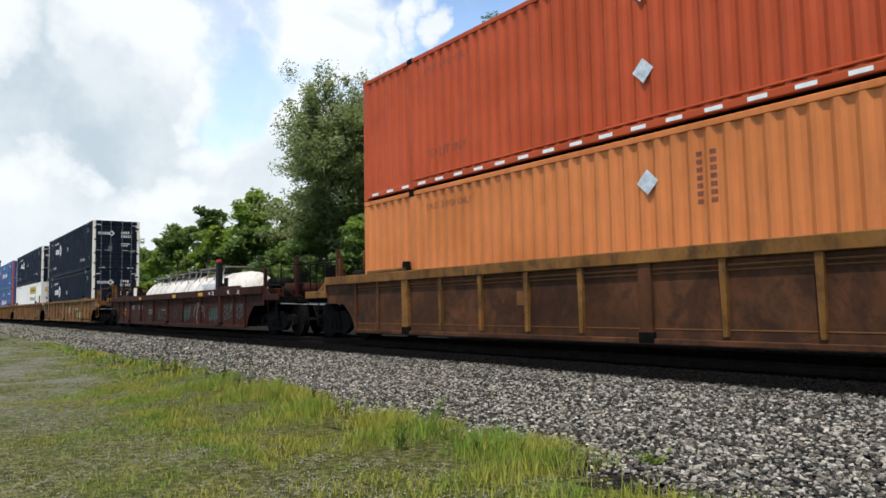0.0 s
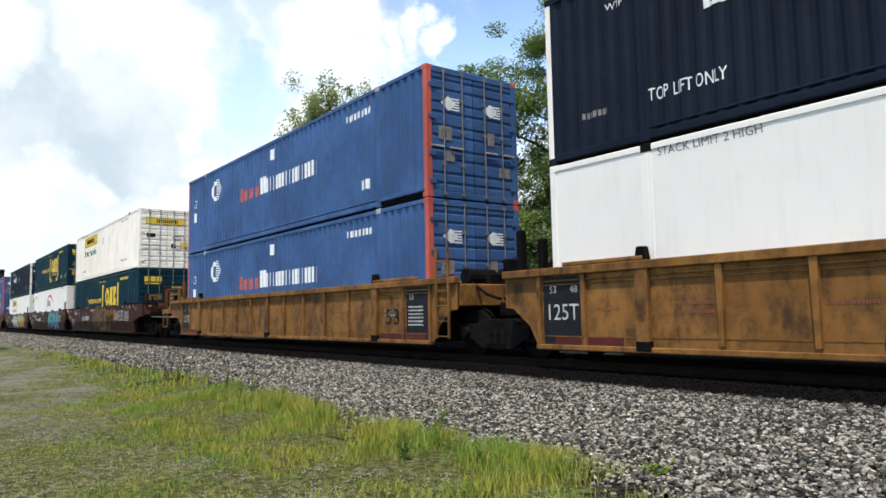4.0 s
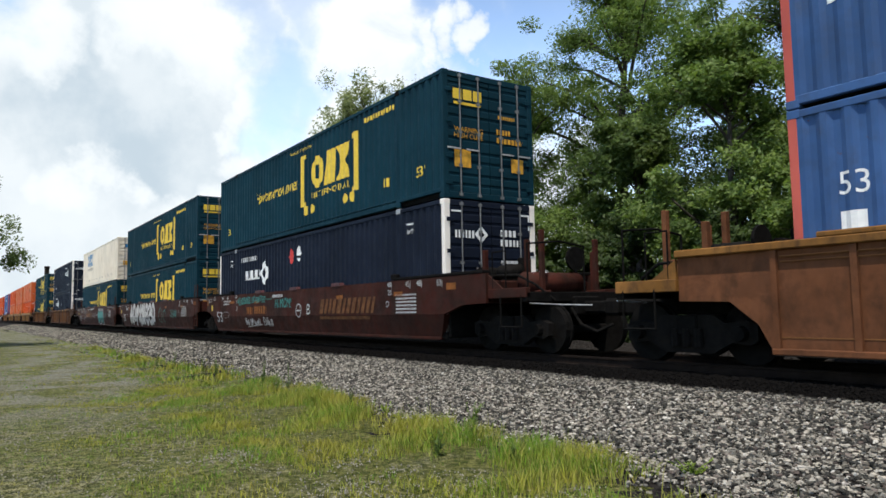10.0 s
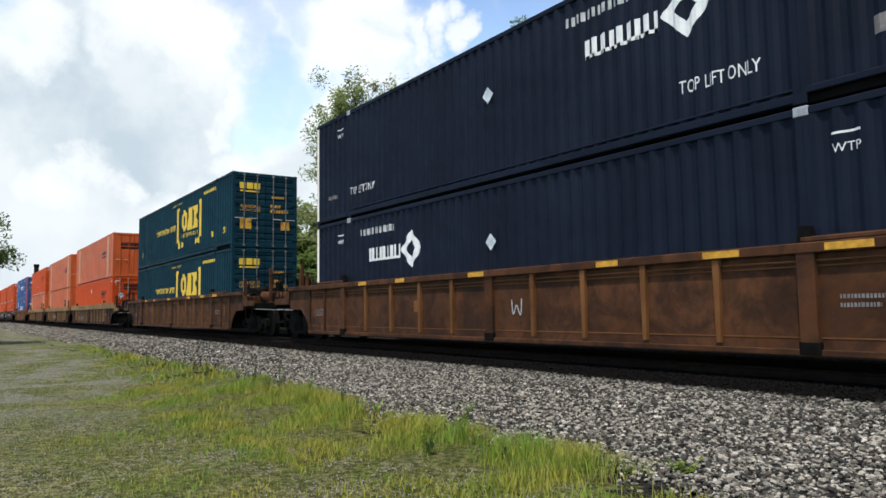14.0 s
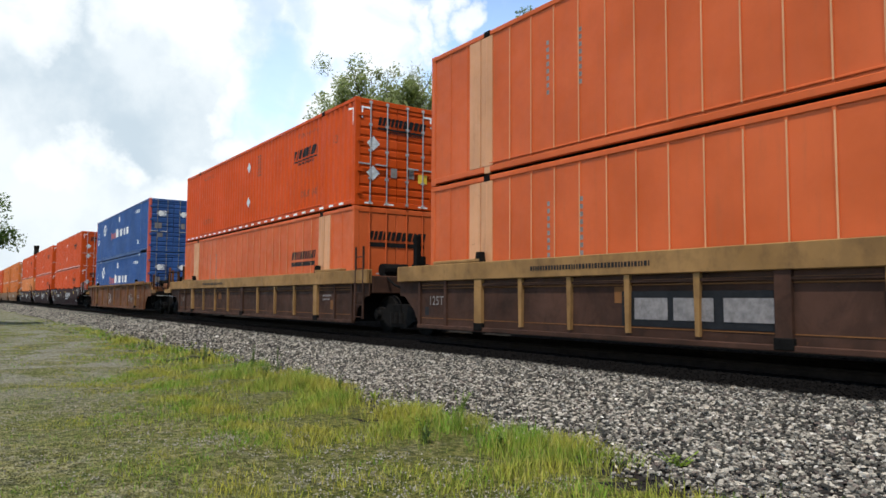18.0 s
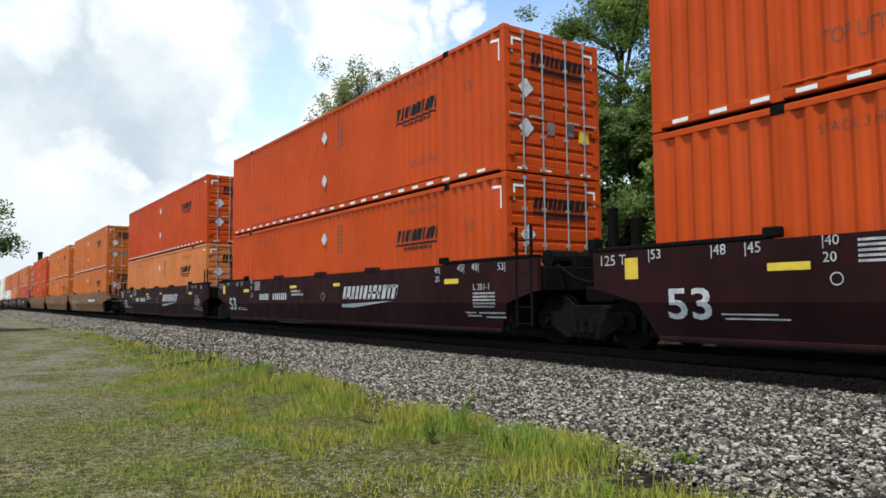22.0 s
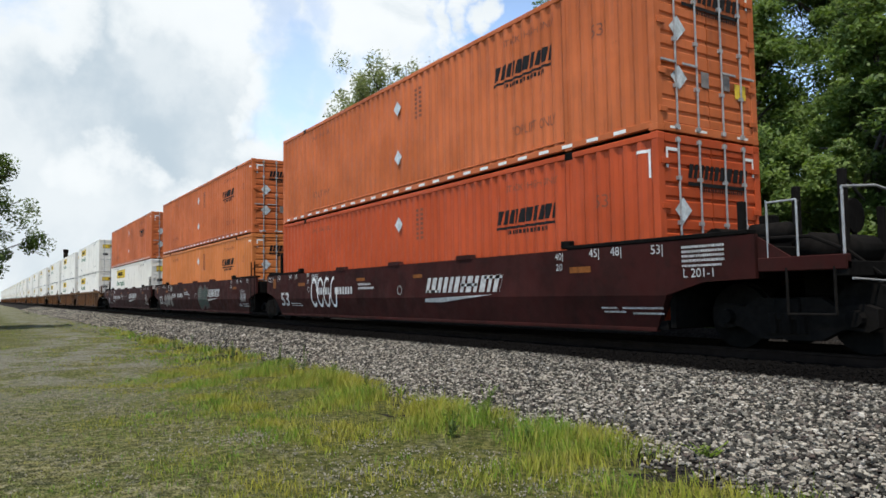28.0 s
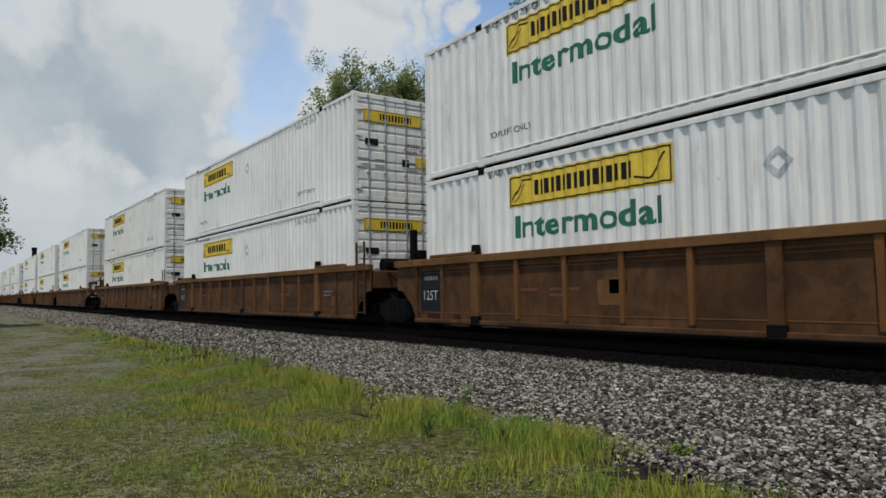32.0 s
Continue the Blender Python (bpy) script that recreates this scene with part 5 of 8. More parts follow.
def dress_navy(side, back, x=-5.05, hazard=False):
    # letters of the maker's name as thin upright bars, then the open diamond
    z = 1.68
    side("logo", both(script_bars(x, z, 1.5, 0.33, 7, 0.22, 0.62), bars((x, x + 1.5, z, z + 0.06))), "ink_white", "white logo bars")
    side("logo_diamond", lozenge(x + 2.0, z + 0.18, 0.44), "ink_white", "open white diamond")
    side("small_lettering", script_bars(x - 0.4, 2.36, 1.6, 0.16, 3, 0.3, 0.8), "ink_worn")
    for a in (4.35, -6.0):
        side("lettering", fitted(words("TOP LIFT ONLY", 0.2), a, 0.60, 1.25, 0.19), "ink_white")
    for a in (6.45, -6.75):
        side("lettering", fitted(words("WTP", 0.18), a, 2.25, 0.34), "ink_white")
        side("lettering_rule", bars((a, a + 0.34, 2.47, 2.50)), "ink_white")
    if hazard:
        side("hazard_placard", diamond(-0.62, 2.25, 0.25), "ink_red", "red diamond placard")
        side("hazard_placard", diamond(-0.02, 2.30, 0.25), "ink_white", "white diamond placard")
        side("hazard_band", bars((-0.16, 0.12, 2.16, 2.24)), "ink_black").location.y = -0.004
    else:
        side("placard", diamond(-0.1, 1.75, 0.17), "placard", "small diamond placard")
    side("small_lettering", both(script_bars(-7.3, 0.62, 0.5, 0.10, 51), script_bars(7.0, 0.62, 0.3, 0.22, 52)), "ink_dull")
    back("logo", both(script_bars(-1.02, 2.05, 0.55, 0.17, 7, 0.22, 0.62), lozenge(-0.3, 2.14, 0.19)), "ink_white")
    back("small_lettering", both(script_bars(0.25, 2.12, 0.45, 0.15, 5, 0.3, 0.8), script_bars(0.25, 1.90, 0.6, 0.15, 6, 0.3, 0.8), script_bars(0.25, 1.5, 0.5, 0.07, 8), script_bars(0.25, 1.38, 0.4, 0.07, 9)), "ink_white")
    back("label_plate", bars((-0.45, -0.25, 1.1, 1.4), (0.75, 1.0, 1.0, 1.15)), "ink_dull")
    back("reflective_tape", bars((-1.12, -0.85, 2.62, 2.66), (0.85, 1.12, 2.62, 2.66), (1.08, 1.12, 2.3, 2.62), (-0.95, -0.6, 0.06, 0.1), (0.6, 0.95, 0.06, 0.1)), "ink_white")


def blocks_logo(lay, x, z, w, h):
    """Bold initials kept as three plain heavy blocks: a ring, a slab and a pinched slab."""
    u = w / 3.0
    c = u * 0.47
    lay(ring(x + c, z + h / 2, c * 0.45, c, 18, 0.0, 2 * math.pi, h / 2 / c))
    lay(shapes([(x + u * 1.05, z), (x + u * 1.80, z), (x + u * 1.95, z + h), (x + u * 1.20, z + h)]))
    lay(shapes([(x + u * 2.0, z), (x + u * 3.0, z), (x + u * 2.68, z + h * 0.5), (x + u * 3.0, z + h), (x + u * 2.0, z + h), (x + u * 2.34, z + h * 0.5)]))


def dress_green(side, back):
    side("bracket", shapes([(0.16, 0.80), (0.52, 0.80), (0.52, 0.92), (0.36, 0.92), (0.36, 2.26), (0.52, 2.26), (0.52, 2.40), (0.16, 2.40)]), "ink_yellow", "yellow square bracket")
    side("bracket", shapes([(3.98, 0.80), (3.98, 2.40), (3.62, 2.40), (3.62, 2.26), (3.78, 2.26), (3.78, 0.92), (3.62, 0.92), (3.62, 0.80)]), "ink_yellow", "yellow square bracket")
    blocks_logo(lambda q: side("logo_block", q, "ink_yellow", "bold yellow logo block"), 0.98, 1.24, 2.55, 0.98)
    side("lettering", fitted(words("INTERMODAL", 0.2), 1.0, 0.96, 2.5, 0.18), "ink_yellow")
    side("logo_dots", both(disc(0.52, 0.66, 0.15), disc(0.98, 0.66, 0.15), disc(3.2, 0.66, 0.15), disc(3.66, 0.66, 0.15)), "ink_yellow")
    side("lettering", fitted(words("How tomorrow moves", 0.3, 0.004, 0.25), -3.86, 1.42, 3.75, 0.40), "ink_yellow")
    side("lettering", fitted(words("WARNING 9'6\" HIGH CUBE", 0.14), -0.7, 2.56, 1.65), "ink_yellow")
    side("lettering", fitted(words("53'", 0.24), 6.9, 0.62), "ink_yellow")
    side("small_lettering", both(script_bars(5.35, 0.62, 0.28, 0.22, 12), script_bars(4.4, 2.5, 1.5, 0.12, 13)), "ink_yellow")
    side("lettering", fitted(words("53'", 0.24), -7.2, 0.62), "ink_yellow")
    back("logo", bars((-1.02, -0.78, 2.26, 2.5), (-0.74, -0.5, 2.26, 2.5), (-0.46, -0.22, 2.26, 2.5), (-1.0, -0.25, 2.14, 2.2)), "ink_yellow", "bold yellow logo blocks")
    back("lettering", (fitted(words("WARNING", 0.1), -1.0, 1.52, 0.8), fitted(words("HIGH CUBE", 0.1), -1.0, 1.38, 0.8)), "ink_gold")
    back("label_plate", bars((-1.0, -0.55, 0.72, 1.12), (0.62, 0.98, 0.72, 1.05)), "ink_gold")
    back("small_lettering", both(script_bars(0.2, 1.58, 0.4, 0.12, 4), script_bars(0.2, 1.38, 0.75, 0.12, 5), script_bars(0.25, 1.95, 0.5, 0.08, 6)), "ink_gold")


def dress_blue(side, back, torn=False):
    if torn:
        # unlit inside of a missing panel, painted as a flat black shape
        side("dark_slot", bars((4.30, 4.80, 0.3, 2.30)), "ink_black", "dark torn slot")
    for dx in (0.0,):
        many = []
        for i in range(9):
            z = 1.75 + i * 0.085
            h = math.sqrt(max(0.0, 0.36 ** 2 - (z - 2.09) ** 2))
            if h > 0.05:
                many.append((-4.9 - h * 0.3, -4.9 + h * 1.15, z, z + 0.045))
        side("globe", both(bars(*many), ring(-5.05, 2.09, 0.2, 0.36, 16, 1.2, 5.1)), "ink_white", "white striped globe")
    side("logo", both(script_bars(-0.9, 1.36, 0.42, 0.52, 20, 0.12, 0.45), script_bars(-0.42, 1.36, 3.3, 0.42, 21, 0.24, 0.5)), "ink_white", "white logo bars")
    side("logo", both(script_bars(-2.75, 1.34, 0.4, 0.44, 19, 0.12, 0.45), script_bars(-2.28, 1.34, 1.2, 0.34, 22, 0.24, 0.5)), "ink_coral", "faded red logo bars")
    side("label_plate", bars((-0.2, 0.18, 2.3, 2.62)), "ink_white")
    side("small_lettering", both(script_bars(4.6, 2.36, 1.2, 0.16, 23, 0.3, 0.7), script_bars(5.3, 0.55, 0.4, 0.24, 24)), "ink_white")
    side("lettering", fitted(words("53", 0.3), -7.5, 1.75, 0.35), "ink_white")
    side("label_plate", bars((-7.5, -7.2, 1.2, 1.55)), "ink_white")
    for y in (-0.7, 0.5):
        back("globe", both(shapes([(y - 0.22, 2.1), (y, 1.94), (y + 0.22, 2.1), (y, 2.26)]), bars(*[(y, y + 0.3, 1.96 + i * 0.06, 1.99 + i * 0.06) for i in range(5)])), "ink_white", "white globe mark")
    back("label_plate", bars((-0.98, -0.62, 1.28, 1.58), (-0.85, -0.55, 0.82, 1.05), (0.72, 1.05, 0.6, 0.82), (0.4, 0.6, 1.3, 1.6)), "ink_dull")


def dress_white(side, back, x=-5.3, small_back=False):
    pts = [(x, 2.02), (x + 3.7, 2.02), (x + 3.7, 2.62), (x, 2.62)]
    side("sign_panel", shapes(pts), "ink_yellow", "yellow logo panel with a black border")
    edge = side("sign_border", bars((x + .03, x + 3.67, 2.05, 2.075), (x + .03, x + 3.67, 2.565, 2.59), (x + .03, x + .055, 2.075, 2.565), (x + 3.645, x + 3.67, 2.075, 2.565)), "ink_black")
    edge.location.y = -0.004
    t = side("logo", both(script_bars(x + 0.75, 2.19, 2.2, 0.27, 31, 0.2, 0.62), stroke([(x + 0.12, 2.15), (x + 0.4, 2.5), (x + 0.66, 2.5)], 0.03), stroke([(x + 0.2, 2.12), (x + 0.48, 2.42)], 0.02), stroke([(x + 3.0, 2.2), (x + 3.3, 2.14), (x + 3.58, 2.5)], 0.03)), "ink_black", "black logo bars and scrolls")
    t.location.y = -0.004
    side("lettering", fitted(words("Intermodal", 0.36, 0.012), x + 0.2, 1.44, 3.3, 0.42), "ink_green", "green lettering")
    side("placard_frame", lozenge(0.0, 2.06, 0.22), "ink_worn", "pale diamond frame")
    side("lettering", fitted(words("TOP LIFT ONLY", 0.16), -5.85, 0.52, 1.22), "ink_black")
    side("lettering", fitted(words("TOP LIFT ONLY", 0.16), 4.4, 0.52, 1.22), "ink_black")
    for a in (-5.9, 4.2):
        side("lettering", fitted(words("STACK LIMIT 2 HIGH", 0.14), a, 2.68 if a < 0 else 2.56, 1.6, 0.12), "ink_dull")
    back("sign_panel", bars((-1.0, 0.85, 2.12, 2.46)), "ink_yellow", "yellow logo panel")
    back("sign_border", bars((-0.98, 0.83, 2.13, 2.145), (-0.98, 0.83, 2.435, 2.45), (-0.98, -0.965, 2.145, 2.435), (0.815, 0.83, 2.145, 2.435)), "ink_black").location.x = 0.004
    back("small_lettering", both(script_bars(0.3, 1.55, 0.5, 0.1, 37), script_bars(0.3, 1.38, 0.4, 0.08, 38)), "ink_dull")
    back("label_plate", bars((-0.95, -0.55, 1.5, 1.68), (0.2, 0.42, 1.0, 1.2)), "ink_black")
    back("label_plate", bars((0.62, 0.98, 1.0, 1.3)), "ink_yellow")
    end_mark("logo", script_bars(-0.5, 2.20, 1.0, 0.18, 39, 0.2, 0.62), M["ink_black"], t.parent, BOX_L / 2 + 0.005)


def dress_nfi(side, back):
    side("logo", slanted(script_bars(-0.68, 1.62, 1.15, 0.44, 41, 0.14, 0.6), 1.62, 0.1), "ink_navy", "navy logo bars")
    side("logo_star", shapes([(0.62, 1.95), (0.74, 2.02), (0.80, 1.80), (1.02, 1.86), (0.90, 1.68), (0.98, 1.50), (0.80, 1.60), (0.66, 1.46), (0.68, 1.70), (0.54, 1.76)]), "ink_red", "small red star")
    arc = [(0.55 + 1.5 * math.cos(t), 1.72 + 0.78 * math.sin(t)) for t in np.linspace(0.35, 2.75, 20)]
    arc += [(0.50 + 1.42 * math.cos(t), 1.66 + 0.66 * math.sin(t)) for t in np.linspace(2.7, 0.45, 20)]
    side("logo_swoosh", shapes(*[[arc[k], arc[k + 1], arc[38 - k], arc[39 - k]] for k in range(19)]), "ink_red", "red curved stroke")
    side("logo_swoosh", ring(0.48, 1.70, 1.40, 1.47, 26, 2.85, 5.9, 0.52), "ink_navy", "thin navy curved stroke")
    side("lettering", fitted(words("INTERMODAL", 0.18), -0.62, 0.72, 1.8, 0.17), "ink_navy")
    side("small_lettering", script_bars(-7.3, 2.4, 0.9, 0.18, 43), "ink_dull")
    side("reflective_tape", bars(*[(-7.9, -7.75, 0.2 + 0.3 * i, 0.4 + 0.3 * i) for i in range(8)]), "ink_dull")


def dress_cream(side, back):
    blocks_logo(lambda q: side("logo_block", q, "ink_blue", "bold blue logo block"), -5.6, 1.62, 2.55, 0.94)
    side("lettering", fitted(words("INTERMODAL", 0.26), -5.55, 1.24, 2.6, 0.24), "ink_black")
    side("small_lettering", both(*[script_bars(-6 + i * 1.3, 0.42, 0.2, 0.1, i) for i in range(10)]), "ink_dull")
    back("logo", bars((-0.85, -0.65, 2.2, 2.44), (-0.6, -0.4, 2.2, 2.44), (-0.35, -0.15, 2.2, 2.44)), "ink_blue")
    back("label_plate", bars((-0.95, -0.5, 1.0, 1.3), (0.3, 0.7, 1.5, 1.7), (0.55, 0.95, 0.6, 1.0)), "ink_gold")


STYLES = {
    "orange": ("bright orange corrugated steel container with silver placards", "orange", "orange", "corrugated", dress_orange),
    "orange_end": ("bright orange corrugated container with a ribbed blank end", "orange", "orange", "corrugated", dress_orange),
    "orange_red": ("faded red-orange corrugated steel container", "orange_red", "orange_red", "corrugated", dress_orange),
    "orange_pale": ("sun-faded light orange corrugated container", "orange_pale", "orange_pale", "corrugated", dress_orange),
    "orange_old": ("weathered orange corrugated container with stains", "orange_old", "orange_old", "corrugated", dress_orange),
    "panel": ("weathered orange flat-panel container with pale joints", "coral", "coral", "panel", lambda s, b: dress_orange(s, b, True)),
    "navy": ("dark navy corrugated container with white corner posts", "navy", "white", "corrugated", dress_navy),
    "navy_hazard": ("dark navy corrugated container with red and white placards", "navy", "white", "corrugated", lambda s, b: dress_navy(s, b, hazard=True)),
    "navy_fore": ("dark navy corrugated container with its logo near the doors", "navy", "white", "corrugated", lambda s, b: dress_navy(s, b, 2.5)),
    "orange_warm": ("warm orange corrugated container with rust specks", "orange_warm", "orange_warm", "corrugated", dress_orange),
    "blue_old": ("faded blue corrugated container with coral corner posts", "blue_old", "post_red", "corrugated", dress_blue),
    "white_worn": ("weathered white corrugated container with a yellow logo panel", "white_worn", "white_worn", "corrugated", dress_white),
    "green": ("dark green corrugated container with yellow logo blocks", "green", "green", "corrugated", dress_green),
    "blue": ("blue corrugated container with red corner posts", "blue", "post_red", "corrugated", dress_blue),
    "white": ("white corrugated container with a yellow logo panel", "white", "white", "corrugated", dress_white),
    "white_smooth": ("smooth white container with a yellow logo panel", "white_clean", "white_clean", "smooth", dress_white),
    "white_fore": ("smooth white container with its yellow logo panel amidships", "white_clean", "white_clean", "smooth", lambda s, b: dress_white(s, b, 1.5)),
    "blue_torn": ("faded blue corrugated container with a dark torn slot", "blue_old", "post_red", "corrugated", lambda s, b: dress_blue(s, b, True)),
    "white_plain": ("smooth white container with a red and navy logo", "white_clean", "white_clean", "smooth", dress_nfi),
    "cream": ("stained cream corrugated container with blue logo blocks", "cream", "cream", "corrugated", dress_cream),
}
BUILT = {}
MOVERS = []


def gather(root):
    """Join the parts of a thing that stays far off: those of one material become one mesh."""
    heaps = {}
    for ob in list(root.children_recursive):
        if ob.type != "MESH":
            continue
        m = ob.matrix_basis if ob.parent == root else ob.parent.matrix_basis @ ob.matrix_basis
        name = ob.data.materials[0].name
        g, _, _ = heaps.setdefault(name, (Geo(), ob.data.materials[0], ob.name.split(".")[0]))
        g.add([tuple(m @ v.co) for v in ob.data.vertices], [tuple(q.vertices) for q in ob.data.polygons])
    for ob in list(root.children_recursive):
        bpy.data.objects.remove(ob)
    for g, material, name in heaps.values():
        part("body" if name == "side_panel" or name == "side_wall" else name, g, material, root)


def container(style, m, far=False):
    key = style
    style = (style, far)
    if style not in BUILT:
        label, col, post, kind, dress = STYLES[key]
        root, side, back = make_container(key, label, col, post, kind, "blank" if key == "orange_end" else "doors")
        dress(side, back)
        if far:
            gather(root)
        BUILT[style] = root
        root.matrix_basis = m
        return root
    return copy_thing(BUILT[style], m)


# ---- well wagons (origin: middle of the wagon, on top of the rails) ----
WAGONS = {
    # name: label, wall paint, chord paint, rib spacing (0: smooth side), chord depth, top
    "ochre": ("dirty ochre yellow well wagon with ribbed sides", "ochre", "ochre", 1.03, 0.13, 1.56),
    "brown": ("rust-brown well wagon with ribbed sides", "brown", "brown", 1.03, 0.13, 1.58),
    "russet": ("dull russet well wagon with ribbed sides", "russet", "russet_chord", 1.03, 0.15, 1.58),
    "brown_gold": ("rust-brown ribbed well wagon with an ochre top beam", "brown", "ochre", 1.03, 0.20, 1.57),
    "brown_deep": ("rust-brown well wagon under an ochre top beam", "soot_brown", "chord_tan", 1.03, 0.34, 1.57),
    "brown_stout": ("rust-brown well wagon with a deep ochre top beam", "soot_brown", "chord_tan", 1.54, 0.34, 1.57),
    "brown_wide": ("rust-brown well wagon with widely spaced ribs", "rust_red", "ochre", 2.06, 0.10, 1.64),
    "oxide": ("oxide maroon well wagon with ribbed graffitied sides", "maroon", "maroon", 1.55, 0.24, 1.50),
    "maroon": ("smooth oxide maroon well wagon with sprayed graffiti", "maroon", "maroon", 0, 0.0, 1.58),
    "wine": ("smooth dark wine well wagon with white lettering", "wine", "wine", 0, 0.0, 1.58),
    "plum": ("smooth dull plum well wagon with white lettering", "plum", "plum", 0, 0.0, 1.58),
    "sand": ("smooth dusty tan well wagon", "sand", "sand", 0, 0.0, 1.56),
}
LOW, BEND = 0.25, 0.77


def smooth_surf(x, z):
    return -1.5 if z >= BEND else -1.5 + 0.13 * (BEND - z) / (BEND - LOW)


def make_bogie(parent, x):
    bogie = new("bogie")
    bogie.parent = parent
    bogie.location = (x, 0, 0)
    for s in (-1, 1):
        y = s * 0.99
        o = [(-1.12, 0.36), (-1.0, 0.30), (-0.72, 0.33), (-0.42, 0.17), (0.42, 0.17), (0.72, 0.33), (1.0, 0.30), (1.12, 0.36), (1.12, 0.58), (0.95, 0.64), (0.62, 0.60), (0.45, 0.72), (-0.45, 0.72), (-0.62, 0.60), (-0.95, 0.64), (-1.12, 0.58)]
        g = Geo().prism(o, "y", y - 0.07, y + 0.07)
        for k in (-0.2, 0.0, 0.2):
            g.tube((k, y + s * 0.08, 0.26), (k, y + s * 0.08, 0.52), 0.07, n=8)
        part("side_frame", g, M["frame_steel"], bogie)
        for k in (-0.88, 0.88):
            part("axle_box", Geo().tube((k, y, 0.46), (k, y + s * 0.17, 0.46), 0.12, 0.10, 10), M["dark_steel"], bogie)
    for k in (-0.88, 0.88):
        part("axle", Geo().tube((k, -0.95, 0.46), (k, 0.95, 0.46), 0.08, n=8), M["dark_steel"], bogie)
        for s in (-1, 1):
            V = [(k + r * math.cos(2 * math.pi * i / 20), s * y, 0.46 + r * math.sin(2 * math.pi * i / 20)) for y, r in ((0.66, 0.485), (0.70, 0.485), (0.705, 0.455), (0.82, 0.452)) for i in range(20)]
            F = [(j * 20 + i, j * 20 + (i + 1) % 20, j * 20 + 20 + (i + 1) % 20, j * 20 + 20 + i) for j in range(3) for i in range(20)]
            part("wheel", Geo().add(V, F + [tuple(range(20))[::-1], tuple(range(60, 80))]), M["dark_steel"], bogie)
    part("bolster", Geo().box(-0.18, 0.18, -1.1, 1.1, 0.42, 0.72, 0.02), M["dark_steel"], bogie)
    return bogie


def make_ladder(root, x, s, col, z0=0.35, z1=2.15):
    g = Geo()
    for dx in (-0.2, 0.2):
        g.box(x + dx - 0.022, x + dx + 0.022, *sorted((s * 1.47, s * 1.51)), z0, z1)
    for i in range(6):
        z = z0 + 0.04 + i * 0.30
        g.tube((x - 0.2, s * 1.49, z), (x + 0.2, s * 1.49, z), 0.013, n=6)
    part("ladder", g, col, root)


